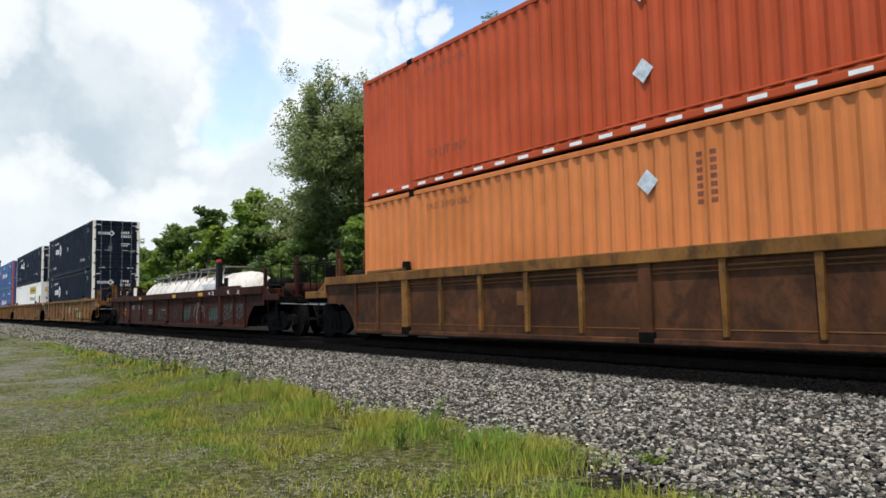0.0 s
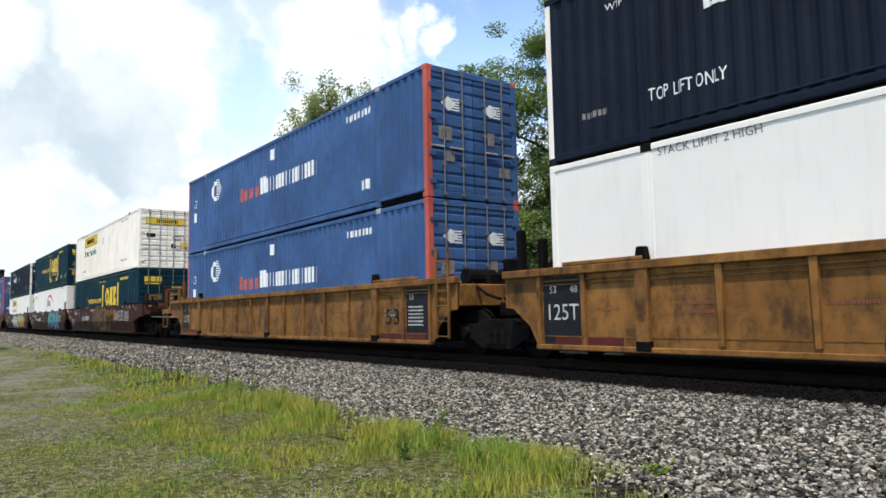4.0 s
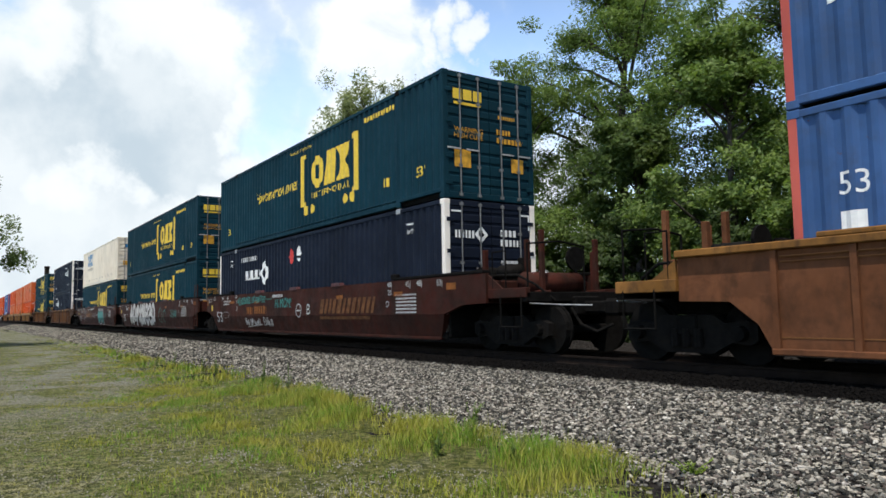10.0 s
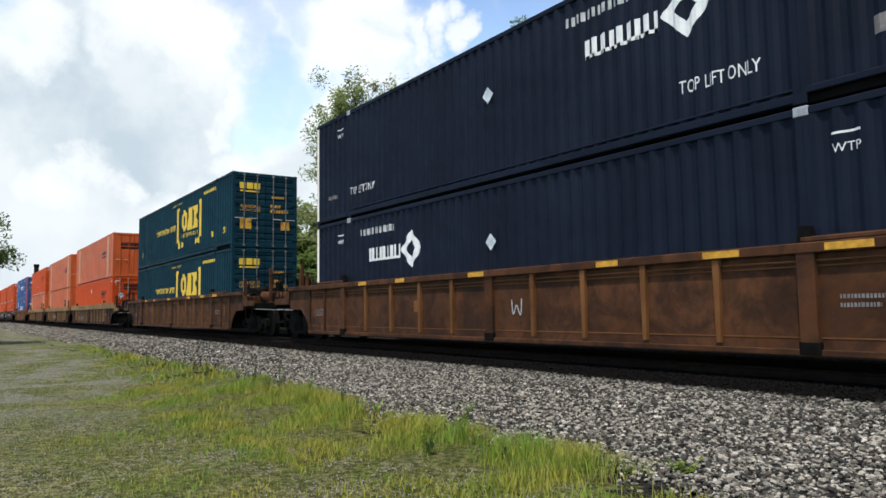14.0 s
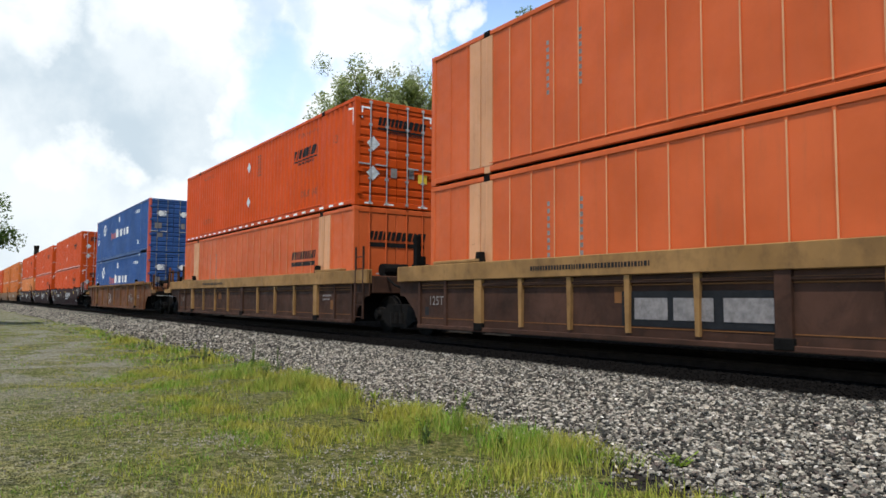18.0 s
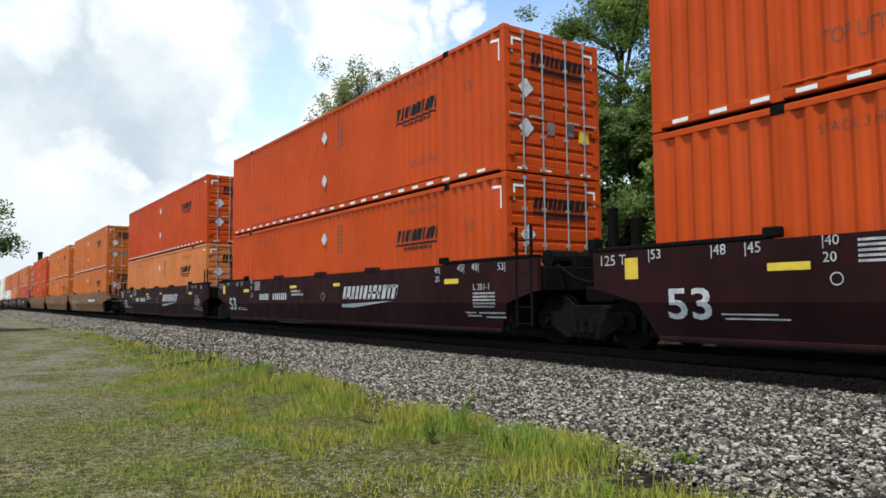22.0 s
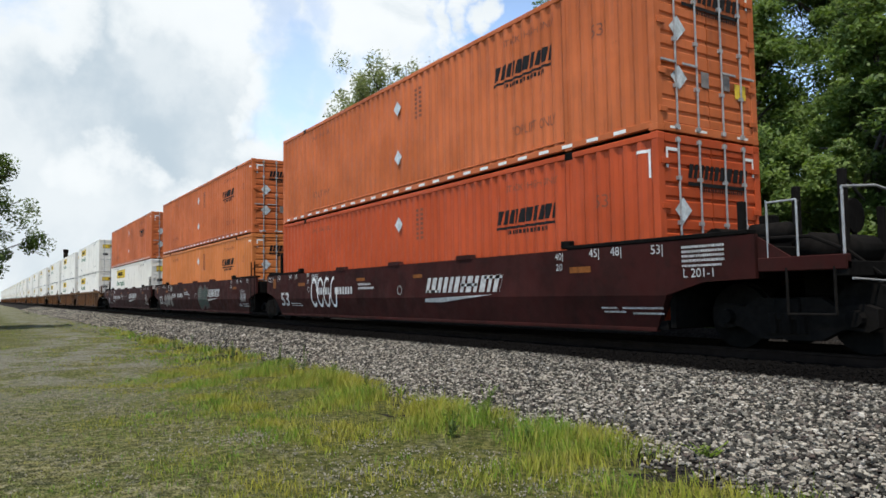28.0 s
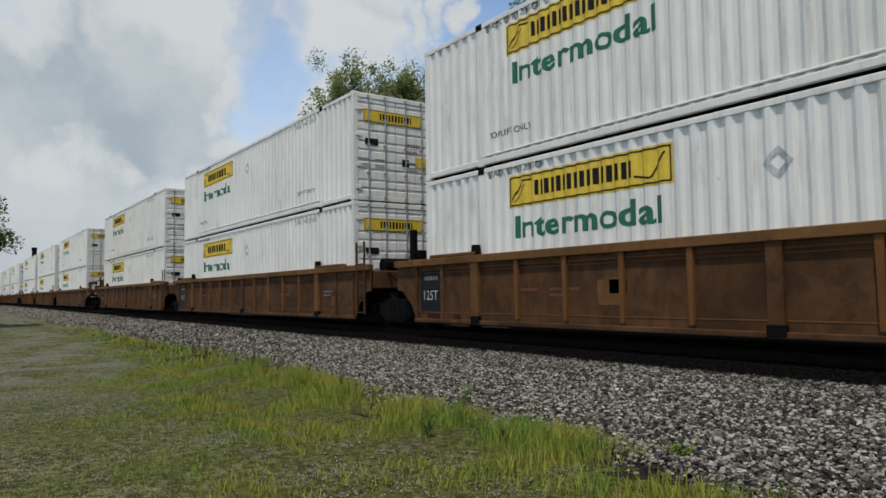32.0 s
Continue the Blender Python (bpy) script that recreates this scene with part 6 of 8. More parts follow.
def make_wagon(style, rear, front):
    """rear, front: 'joint' (shared bogie) or 'coupler'."""
    label, wall, chord, gap, deep, top = WAGONS[style]
    col, cc = M[wall], M[chord]
    # ribs on the brown wagons get a lighter tone than the wall
    ribs = M["rust_light"] if wall in ("brown", "rust_red", "soot_brown", "russet") else col
    root = tagged(new("well_wagon"), label, "rail wagon", "wagons of the train")
    reach = {"joint": 9.15, "coupler": 9.75}
    for s in (-1, 1):
        if gap:
            a, b = -reach[rear], reach[front]
            o = [(-8.35, LOW), (8.35, LOW), (8.55, 0.60), (8.95, 0.90), (b, 0.92), (b, top - 0.04), (a, top - 0.04), (a, 0.92), (-8.95, 0.90), (-8.55, 0.60)]
            part("side_wall", Geo().prism(o, "y", *sorted((s * 1.38, s * 1.41))), col, root)
            part("top_chord", Geo().box(a, b, *sorted((s * 1.33, s * 1.5)), top - deep, top, 0.012), cc, root)
            if style in ("brown_deep", "brown_stout"):
                part("inner_chord", Geo().box(-6.2, 6.2, *sorted((s * 1.34, s * 1.46)), top - deep - 0.12, top - deep - 0.085), col, root)
            part("bottom_sill", Geo().box(-8.35, 8.35, *sorted((s * 1.36, s * 1.47)), LOW - 0.03, LOW + 0.05, 0.01), col, root)
            # a pipe under the top beam, a weld seam low on the wall
            part("conduit", Geo().tube((-8.2, s * 1.432, top - deep - 0.09), (8.2, s * 1.432, top - deep - 0.09), 0.013, n=6).tube((-8.2, s * 1.428, top - deep - 0.155), (8.2, s * 1.428, top - deep - 0.155), 0.010, n=6), ribs, root)
            part("weld_seam", Geo().box(-8.3, 8.3, *sorted((s * 1.405, s * 1.416)), 0.43, 0.445), ribs, root)
            part("sill_lip", Geo().box(-8.3, 8.3, *sorted((s * 1.44, s * 1.482)), LOW - 0.042, LOW - 0.032), M["frame_steel"], root)
            n = int(6.15 / gap + 0.02)
            for i in range(-n, n + 1):
                x = i * 6.15 / n
                end, mid = abs(i) == n, i == 0 and style != "brown_wide"
                w = 0.11 if end or mid else (0.052 if gap < 2 else 0.066)
                foot = w if end or mid else w * 0.62
                z = 0.05 if end or mid else 0.10
                tone = cc if end or chord in ("chord_tan", "ochre") and not mid and style != "brown_wide" else (col if mid else ribs)
                part("rib", Geo().prism([(x - foot, LOW + z), (x + foot, LOW + z), (x + w, top - deep), (x - w, top - deep)], "y", *sorted((s * 1.41, s * (1.475 if not end else 1.487)))), tone, root)
                if end or mid:
                    part("rib_foot", Geo().box(x - w - 0.02, x + w + 0.02, *sorted((s * 1.41, s * 1.492)), LOW - 0.01, LOW + 0.14, 0.01), M["dark_steel"], root)
            for x in (-7.3, 7.3, -8.28, 8.28):
                part("rib", Geo().box(x - 0.04, x + 0.04, *sorted((s * 1.41, s * 1.46)), LOW + 0.04, top - deep), col, root)
            for x in (-6.9, 6.9):
                part("guide_rail", Geo().box(min(x - 0.8, x + 0.8), max(x - 0.8, x + 0.8), *sorted((s * 1.31, s * 1.49)), top + 0.002, top + 0.07, 0.015), cc, root)
            for x in (-6.15, 6.15):
                part("guide_block", Geo().prism([(x - .1, top), (x + .1, top), (x + .06, top + .2), (x - .06, top + .2)], "y", *sorted((s * 1.36, s * 1.48))), M["dark_steel"], root)
        else:
            a, b = -reach[rear], reach[front]
            o = [(-8.3, BEND), (8.3, BEND), (8.95, 0.95), (b, 0.98), (b, top - 0.02), (a, top - 0.02), (a, 0.98), (-8.95, 0.95)]
            g = Geo().prism(o, "y", *sorted((s * 1.42, s * 1.5)))
            q = [(-8.3, s * 1.5, BEND), (8.3, s * 1.5, BEND), (8.0, s * 1.37, LOW), (-8.0, s * 1.37, LOW)]
            g.add(q, [(0, 3, 2, 1) if s < 0 else (0, 1, 2, 3)])
            g.add([(-8.3, s * 1.5, BEND), (-8.0, s * 1.37, LOW), (-8.0, s * 1.31, LOW), (-8.3, s * 1.3, BEND)], [(0, 1, 2, 3)])
            g.add([(8.3, s * 1.5, BEND), (8.0, s * 1.37, LOW), (8.0, s * 1.31, LOW), (8.3, s * 1.3, BEND)], [(0, 3, 2, 1)])
            part("side_wall", g, col, root)
            part("bottom_sill", Geo().box(-8.0, 8.0, *sorted((s * 1.28, s * 1.385)), LOW - 0.03, LOW + 0.035, 0.01), col, root)
            part("sill_lip", Geo().box(-7.9, 7.9, *sorted((s * 1.36, s * 1.405)), LOW - 0.046, LOW - 0.032), M["frame_steel"], root, "thin bare steel edge")
            for x0, x1 in ((a + 0.1, -6.2), (6.2, b - 0.1)):
                part("guide_rail", Geo().box(x0, x1, *sorted((s * 1.30, s * 1.51)), top - 0.015, top + 0.05, 0.012), M["dark_steel"] if style in ("wine", "plum", "maroon") else col, root)
            for x in (-6.15, 6.15):
                part("guide_block", Geo().box(x - .12, x + .12, *sorted((s * 1.36, s * 1.49)), top, top + 0.14, 0.02), M["dark_steel"], root)
            for x in (-3.0, 0.1, 3.1) if style != "sand" else (-4.6, -1.0, 4.2):
                part("rub_pad", Geo().prism([(x - 0.30, top - 0.03), (x + 0.30, top - 0.03), (x + 0.26, top + 0.06), (x - 0.26, top + 0.06)], "y", *sorted((s * 1.40, s * 1.525))), M["ink_plum"] if style == "maroon" else col, root)
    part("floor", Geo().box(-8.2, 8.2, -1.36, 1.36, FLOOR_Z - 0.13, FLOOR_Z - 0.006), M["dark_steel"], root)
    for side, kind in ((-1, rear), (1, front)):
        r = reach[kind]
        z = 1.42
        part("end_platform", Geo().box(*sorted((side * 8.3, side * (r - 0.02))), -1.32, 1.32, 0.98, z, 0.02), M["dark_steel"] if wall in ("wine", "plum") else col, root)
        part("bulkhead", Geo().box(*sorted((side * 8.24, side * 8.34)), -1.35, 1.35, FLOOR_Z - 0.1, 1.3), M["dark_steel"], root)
        mast = Geo().box(*sorted((side * 8.75, side * 8.95)), 0.15, 0.4, z, z + 0.55, 0.02).box(*sorted((side * 8.95, side * 9.08)), -0.5, 0.5, z, z + 0.22, 0.02)
        mast.tube((side * 8.6, -0.75, z + 0.17), (side * 8.6, 0.0, z + 0.17), 0.17, n=12)
        part("brake_gear", mast, M["dark_steel"], root)
        if kind == "joint":
            part("air_tank", Geo().tube((side * 8.65, 0.2, 1.62), (side * 8.65, 1.1, 1.62), 0.16, n=12), M["frame_steel"], root, "", True)
            part("air_hose", Geo().pipe([(side * 9.0, -0.9, 1.45), (side * 9.4, -0.85, 1.2), (side * 9.8, -0.85, 1.1)], 0.03), M["dark_steel"], root)
            if side > 0:
                make_ladder(root, 8.78, -1, M["dark_steel"] if wall in ("wine", "plum") else col)
                part("link_arm", Geo().box(9.1, 9.75, -0.3, 0.3, 0.75, 1.05, 0.04), M["dark_steel"], root)
            else:
                make_bogie(root, -9.825)
                part("link_arm", Geo().box(-9.85, -9.1, -0.3, 0.3, 0.78, 1.1, 0.04), M["dark_steel"], root)
                hooks = Geo().box(-9.35, -9.2, -0.95, -0.8, 1.3, 2.35, 0.02).box(-9.2, -9.05, -0.55, -0.4, 1.3, 2.2, 0.02)
                part("stanchion", hooks, M["dark_steel"], root)
        else:
            make_bogie(root, side * 9.9)
            sill = Geo().box(*sorted((side * 9.7, side * 11.0)), -0.32, 0.32, 0.72, 1.08, 0.03).box(*sorted((side * 10.75, side * 10.9)), -1.45, 1.45, 0.98, 1.16, 0.01)
            part("draft_sill", sill, M["dark_steel"], root)
            part("end_beam", Geo().box(*sorted((side * 9.76, side * 10.9)), -1.47, -1.36, 1.06, 1.24, 0.01), cc if gap else col, root)
            part("end_beam", Geo().box(*sorted((side * 9.76, side * 10.9)), 1.36, 1.47, 1.06, 1.24, 0.01), cc if gap else col, root)
            part("walkway", Geo().box(*sorted((side * 9.72, side * 10.75)), -1.3, 1.3, 1.06, 1.12), M["dark_steel"], root)
            part("coupler", Geo().box(*sorted((side * 10.98, side * 11.7)), -0.11, 0.11, 0.76, 0.98, 0.03).box(*sorted((side * 11.55, side * 11.88)), -0.2, 0.2, 0.70, 1.02, 0.06), M["dark_steel"], root)
            part("air_tank", Geo().tube((side * 10.2, -0.9, 1.36), (side * 10.2, 0.5, 1.36), 0.21, n=14), M["frame_steel"] if wall in ("sand", "wine", "plum") else col, root, "", True)
            rail = M["galv"] if wall in ("wine", "plum") else (M["ochre"] if wall == "ochre" else M["dark_steel"])
            x = side * 10.82
            part("handrail", Geo().pipe([(x, -1.35, 1.1), (x, -1.35, 2.05), (x, -0.55, 2.12), (x, 0.1, 2.05), (x, 0.1, 1.1)], 0.018), rail, root)
            part("grab_iron", Geo().pipe([(side * 9.9, -1.44, 1.2), (side * 9.9, -1.44, 1.95), (side * 10.3, -1.44, 1.95), (side * 10.3, -1.44, 1.2)], 0.014), rail, root)
            step = Geo().pipe([(side * 10.15, -1.46, 1.1), (side * 10.15, -1.46, 0.52), (side * 10.75, -1.46, 0.52), (side * 10.75, -1.46, 1.1)], 0.018)
            part("step", step, M["frame_steel"] if wall in ("wine", "plum") else rail, root)
            for k, y, h in ((9.35, -1.22, 0.62), (9.62, -0.35, 0.85), (10.45, -0.7, 0.95), (10.6, 0.6, 0.8), (10.05, 1.1, 0.6)):
                part("post", Geo().box(*sorted((side * k, side * (k + 0.09))), y - 0.05, y + 0.05, 1.1, 1.42 + h, 0.01).box(*sorted((side * (k - 0.12), side * (k + 0.2))), y - 0.09, y + 0.09, 1.1, 1.2, 0.01), M["frame_steel"] if wall in ("wine", "plum", "sand") else col, root)
            part("bracket", Geo().prism([(side * 9.76, 1.24), (side * 10.2, 1.24), (side * 9.76, 1.52)], "y", -1.45, -1.41), cc if gap else col, root)
            part("pipe", Geo().pipe([(side * 9.2, -1.15, 1.52), (side * 10.3, -1.15, 1.50), (side * 10.7, -1.05, 1.3), (side * 10.95, -0.8, 1.0)], 0.025), M["frame_steel"], root)
            part("air_hose", Geo().pipe([(side * 10.9, -0.35, 0.85), (side * 11.2, -0.4, 0.55), (side * 11.55, -0.35, 0.42), (side * 11.8, -0.2, 0.55)], 0.03), M["dark_steel"], root)
            part("uncoupling_lever", Geo().pipe([(side * 10.93, -1.4, 0.95), (side * 10.95, -0.7, 0.92), (side * 11.3, -0.2, 0.9)], 0.014), M["galv"], root)
            part("brake_cylinder", Geo().tube((side * 9.15, -0.6, 1.62), (side * 9.7, -0.6, 1.62), 0.15, n=12), M["frame_steel"], root, "", True)
            part("brake_wheel", Geo().tube((side * 9.8, 0.85, 1.9), (side * 9.86, 0.85, 1.9), 0.26, n=14).tube((side * 9.83, 0.85, 1.1), (side * 9.83, 0.85, 1.9), 0.04, n=6), M["dark_steel"], root)

    def on(name, shape, ink, text=""):
        if isinstance(shape[0], tuple):
            return [on(name, one, ink, text) for one in shape][-1]
        if name in APART and len(shape[1]) < 9:
            return [mark(name, one, M[ink], root, (lambda x, z: -1.41) if gap else smooth_surf, (), () if gap else (BEND,), text) for one in singles(shape)][-1]
        if gap:
            return mark(name, shape, M[ink], root, lambda x, z: -1.41, (), (), text)
        return mark(name, shape, M[ink], root, smooth_surf, (), (BEND,), text)
    xb = 8.6 if front == "coupler" else 7.25
    if style in ("wine", "plum"):
        on("logo", both(slanted(script_bars(1.55, 0.87, 2.75, 0.33, 301, 0.26, 0.75), 0.87, 0.35), slanted(bars((1.6, 2.1, 0.87, 0.93), (2.9, 3.5, 0.99, 1.05), (3.7, 4.3, 1.13, 1.19)), 0.87, 0.35), shapes([(1.5, 0.74), (4.1, 0.82), (2.2, 0.66), (1.5, 0.66)])), "ink_worn", "white logo bars over a wedge")
        on("lettering", fitted(words("53", 0.42, 0.01), -7.75, 0.53, 0.72, 0.44), "ink_worn")
        on("lettering", (fitted(words("125 T", 0.14), -8.98, 1.34, 0.5), fitted(words("|53", 0.14), -8.05, 1.36), fitted(words("|48", 0.14), -7.0, 1.36), fitted(words("|45", 0.14), -6.5, 1.36), fitted(words("|40", 0.12), -5.5, 1.40), fitted(words("20", 0.12), -5.5, 1.24)), "ink_worn")
        on("lettering", (fitted(words("53|", 0.14), 8.04, 1.34), fitted(words("48|", 0.14), 7.22, 1.36), fitted(words("45|", 0.14), 6.74, 1.36), fitted(words("40|", 0.12), 5.91, 1.36), fitted(words("20", 0.12), 5.93, 1.21), fitted(words("L 201-1", 0.1), xb + 0.02, 1.02, 0.5)), "ink_worn")
        on("small_lettering", both(*[script_bars(xb, (1.24 if front == "coupler" else 0.74) + 0.065 * i, 0.7, 0.035, 170 + i) for i in range(4)], script_bars(6.95, 0.56, 0.35, 0.03, 175), script_bars(7.4, 0.56, 0.8, 0.03, 176), script_bars(7.0, 0.50, 0.45, 0.03, 177), script_bars(7.6, 0.48, 0.6, 0.03, 178), script_bars(xb, 1.17 if front == "coupler" else 0.68, 0.65, 0.03, 179)), "ink_worn")
        on("small_lettering", both(script_bars(-4.6, 0.88, 0.85, 0.2, 64, 0.3, 0.95), script_bars(-3.4, 0.88, 1.15, 0.2, 65, 0.3, 0.95), script_bars(-1.9, 1.1, 0.7, 0.06, 66), script_bars(-1.9, 1.0, 0.9, 0.06, 67), *[script_bars(-5.1, 1.22 + 0.06 * i, 0.5, 0.03, 80 + i, 0.12, 2.0) for i in range(5)]), "ink_worn")
        on("label_plate", bars((-8.5, -8.25, 1.12, 1.44), (-6.2, -5.65, 1.16, 1.26), (-2.0, -1.5, 1.22, 1.3), (1.0, 1.4, 1.22, 1.3), (6.27, 6.77, 1.16, 1.26)), "ink_yellow" if style == "wine" else "ink_rust", "yellow reflective plates" if style == "wine" else "dull orange reflective plates")
        on("small_lettering", both(ring(0.35, 0.95, 0.10, 0.115, 14), ring(-5.35, 1.04, 0.065, 0.08, 12), bars((-6.9, -6.1, 0.60, 0.62), (-6.85, -5.95, 0.54, 0.56))), "ink_worn")
    elif style == "maroon":
        on("lettering", fitted(words("53", 0.34), -7.75, 0.55, 0.66, 0.40), "ink_worn")
        on("small_lettering", both(script_bars(-6.9, 1.3, 0.9, 0.06, 93), script_bars(-6.9, 1.2, 0.7, 0.06, 94), script_bars(-1.7, 1.36, 0.9, 0.09, 95), *[script_bars(6.3, 0.8 + 0.08 * i, 0.9, 0.04, 96 + i) for i in range(6)]), "ink_worn")
        on("lettering", (fitted(words("125 T", 0.14), -8.98, 1.32, 0.5), fitted(words("|53", 0.13), -8.2, 1.36), fitted(words("|48", 0.13), -7.1, 1.36), fitted(words("|45", 0.13), -6.5, 1.36), fitted(words("|40", 0.12), -5.5, 1.40), fitted(words("20", 0.12), -5.42, 1.24)), "ink_worn")
        on("lettering", (fitted(words("53|", 0.13), 8.04, 1.34), fitted(words("48|", 0.13), 7.22, 1.36), fitted(words("45|", 0.13), 6.74, 1.36), fitted(words("40|", 0.12), 5.91, 1.38), fitted(words("20", 0.12), 5.93, 1.23)), "ink_worn")
        on("label_plate", bars((-6.15, -5.62, 1.24, 1.33), (6.2, 6.6, 1.2, 1.3), (-9.1, -8.95, 1.2, 1.42), (8.4, 8.75, 1.28, 1.42), (-3.4, -3.0, 1.2, 1.3), (3.1, 3.5, 1.2, 1.3)), "ink_rust", "dull orange reflective plates")
        on("label_plate", bars((-8.5, -8.33, 1.0, 1.2)), "ink_yellow", "yellow sticker")
        on("small_lettering", both(ring(-5.3, 1.05, 0.07, 0.085, 12), ring(5.9, 1.02, 0.06, 0.075, 12), bars((-6.95, -6.3, 0.7, 0.71), (-6.95, -6.3, 0.92, 0.93), (-6.95, -6.94, 0.71, 0.92), (-6.31, -6.3, 0.71, 0.92))), "ink_worn")
    elif style == "sand":
        on("lettering", (fitted(words("53", 0.1), -8.2, 1.36), fitted(words("48", 0.1), -7.3, 1.36), fitted(words("45", 0.1), -6.9, 1.36)), "ink_black")
        on("lettering", fitted(words("53", 0.34), -8.0, 0.60, 0.6, 0.36), "ink_black")
        on("small_lettering", both(script_bars(-4.6, 0.86, 1.6, 0.17, 101), script_bars(-1.6, 1.02, 1.1, 0.05, 102), script_bars(-1.6, 0.94, 0.9, 0.05, 103)), "ink_dull")
        on("label_plate", bars((-6.9, -6.6, 0.8, 1.2), (-5.4, -5.2, 1.4, 1.48)), "ink_dull")
        on("lettering", fitted(words("125 T", 0.12), -8.95, 1.36, 0.5), "ink_white")
    elif style in ("ochre", "brown", "brown_deep", "brown_wide", "brown_gold", "brown_stout", "russet"):
        r = 111
        if style == "russet":
            on("stencil_panel", bars((-8.16, -7.36, LOW + 0.16, 1.34)), "black", "sooty black stencil panel")
            on("lettering", fitted(words("125T", 0.2), -8.02, 0.70, 0.52, 0.2), "ink_worn").location.y = -0.004
            on("small_lettering", both(script_bars(-8.0, 1.12, 0.5, 0.09, 192)), "ink_dull").location.y = -0.004
            on("label_plate", bars((-3.0, -2.4, 0.62, 1.02)), "russet_chord", "paler repainted patch")
            on("small_lettering", both(*[script_bars(a, z, w, 0.05, 210 + k) for k, (a, z, w) in enumerate(((-5.0, 0.86, 0.6), (-4.1, 0.86, 0.7), (-4.1, 0.76, 0.5), (3.4, 0.84, 0.7)))]), "ink_brown")
            for p, q in ((-7.9, -7.45), (-6.95, -6.7)):
                on("primer_patch", bars((p, q, 0.30, 0.40)), "maroon", "dark red primer patch")
        elif style == "ochre":
            on("stencil_panel", bars((-8.20, -7.38, LOW + 0.06, top - deep - 0.02)), "black", "sooty black stencil panel")
            if front == "joint":
                on("stencil_panel", bars((7.38, 8.20, LOW + 0.06, top - deep - 0.02)), "black", "sooty black stencil panel")
                on("lettering", fitted(words("53", 0.12), 7.5, 1.14), "ink_worn").location.y = -0.004
                on("small_lettering", both(*[script_bars(7.46, 0.60 + 0.075 * i, 0.55, 0.035, 190 + i) for i in range(6)]), "ink_worn").location.y = -0.004
            else:
                on("label_plate", bars((8.02, 8.16, 0.72, 1.0)), "ink_worn", "small white stencil")
                on("label_plate", bars((7.5, 7.85, 1.18, 1.28)), "black", "small black builder's plate")
            on("lettering", fitted(words("125T", 0.26), -8.08, 0.70, 0.66, 0.26), "ink_worn").location.y = -0.004
            on("lettering", both(fitted(words("53", 0.12), -8.05, 1.14), fitted(words("48", 0.12), -7.6, 1.14)), "ink_worn").location.y = -0.004
            for p, q in ((-7.95, -7.38), (-7.24, -6.55), (6.3, 7.2), (7.4, 8.1)):
                on("primer_patch", bars((p, q, 0.31, 0.43)), "primer", "dark red primer patch").location.y = -0.004
            on("small_lettering", both(*[script_bars(a, z, w, 0.05, 200 + k) for k, (a, z, w) in enumerate(((-5.6, 0.9, 0.8), (-5.6, 0.78, 0.7), (-7.1, 0.84, 0.5), (-3.6, 0.86, 0.6), (4.2, 0.9, 0.7), (4.2, 0.78, 0.5)))]), "ink_brown")
        else:
            on("label_plate", (bars((-7.95, -7.35, 0.62, 1.1)) if style not in ("brown_gold", "brown", "brown_deep", "brown_stout") else bars((-8.1, -7.95, 0.5, 0.68))) if style != "brown_wide" else bars((7.6, 7.8, 0.7, 0.95)), "black" if style != "brown_wide" else "rust_light", "dark stencil panel")
        if style not in ("brown_wide", "brown_gold", "ochre", "russet"):
            on("lettering", fitted(words("125T", 0.18), -7.9, 0.72, 0.5), "ink_dull").location.y = -0.004
        on("small_lettering", both(script_bars(6.5, 0.9, 0.55, 0.05, r + 2), script_bars(6.5, 0.8, 0.45, 0.05, r + 3)), "ink_dull")
        on("label_plate", bars((7.0, 7.25, 0.55, 0.8) if style != "brown" else (7.55, 7.7, 0.75, 1.1), (-2.75, -2.4, 0.8, 1.05)), "rust_light")
        if style == "ochre":
            on("lettering", fitted(words("53", 0.3), 6.55, 0.62, 0.55, 0.34), "ink_black")
        if style in ("brown_deep", "brown_stout"):
            mark("chord_lettering", script_bars(-4.6, top - 0.22, 2.6, 0.08, 118), M["ink_black"], root, lambda x, z: -1.5)
        tips = [(6.4, 6.95), (4.75, 5.3), (2.8, 3.25), (-0.6, -0.1), (-3.4, -3.0), (-5.2, -4.8)]
        if style == "brown":
            mark("yellow_patch", bars(*[(a, b, top - 0.11, top - 0.02) for a, b in tips]), M["ink_gold"], root, lambda x, z: -1.5)
    elif style == "oxide":
        on("lettering", fitted(words("53", 0.34), -7.45, 0.62, 0.5, 0.34), "ink_gold")
        on("small_lettering", both(script_bars(-5.75, 0.88, 0.45, 0.18, 121), script_bars(-4.6, 0.88, 0.7, 0.18, 122), script_bars(-2.9, 0.8, 0.9, 0.07, 123), script_bars(-2.9, 0.68, 0.8, 0.07, 124), script_bars(-0.9, 0.8, 0.7, 0.07, 125)), "ink_dull")
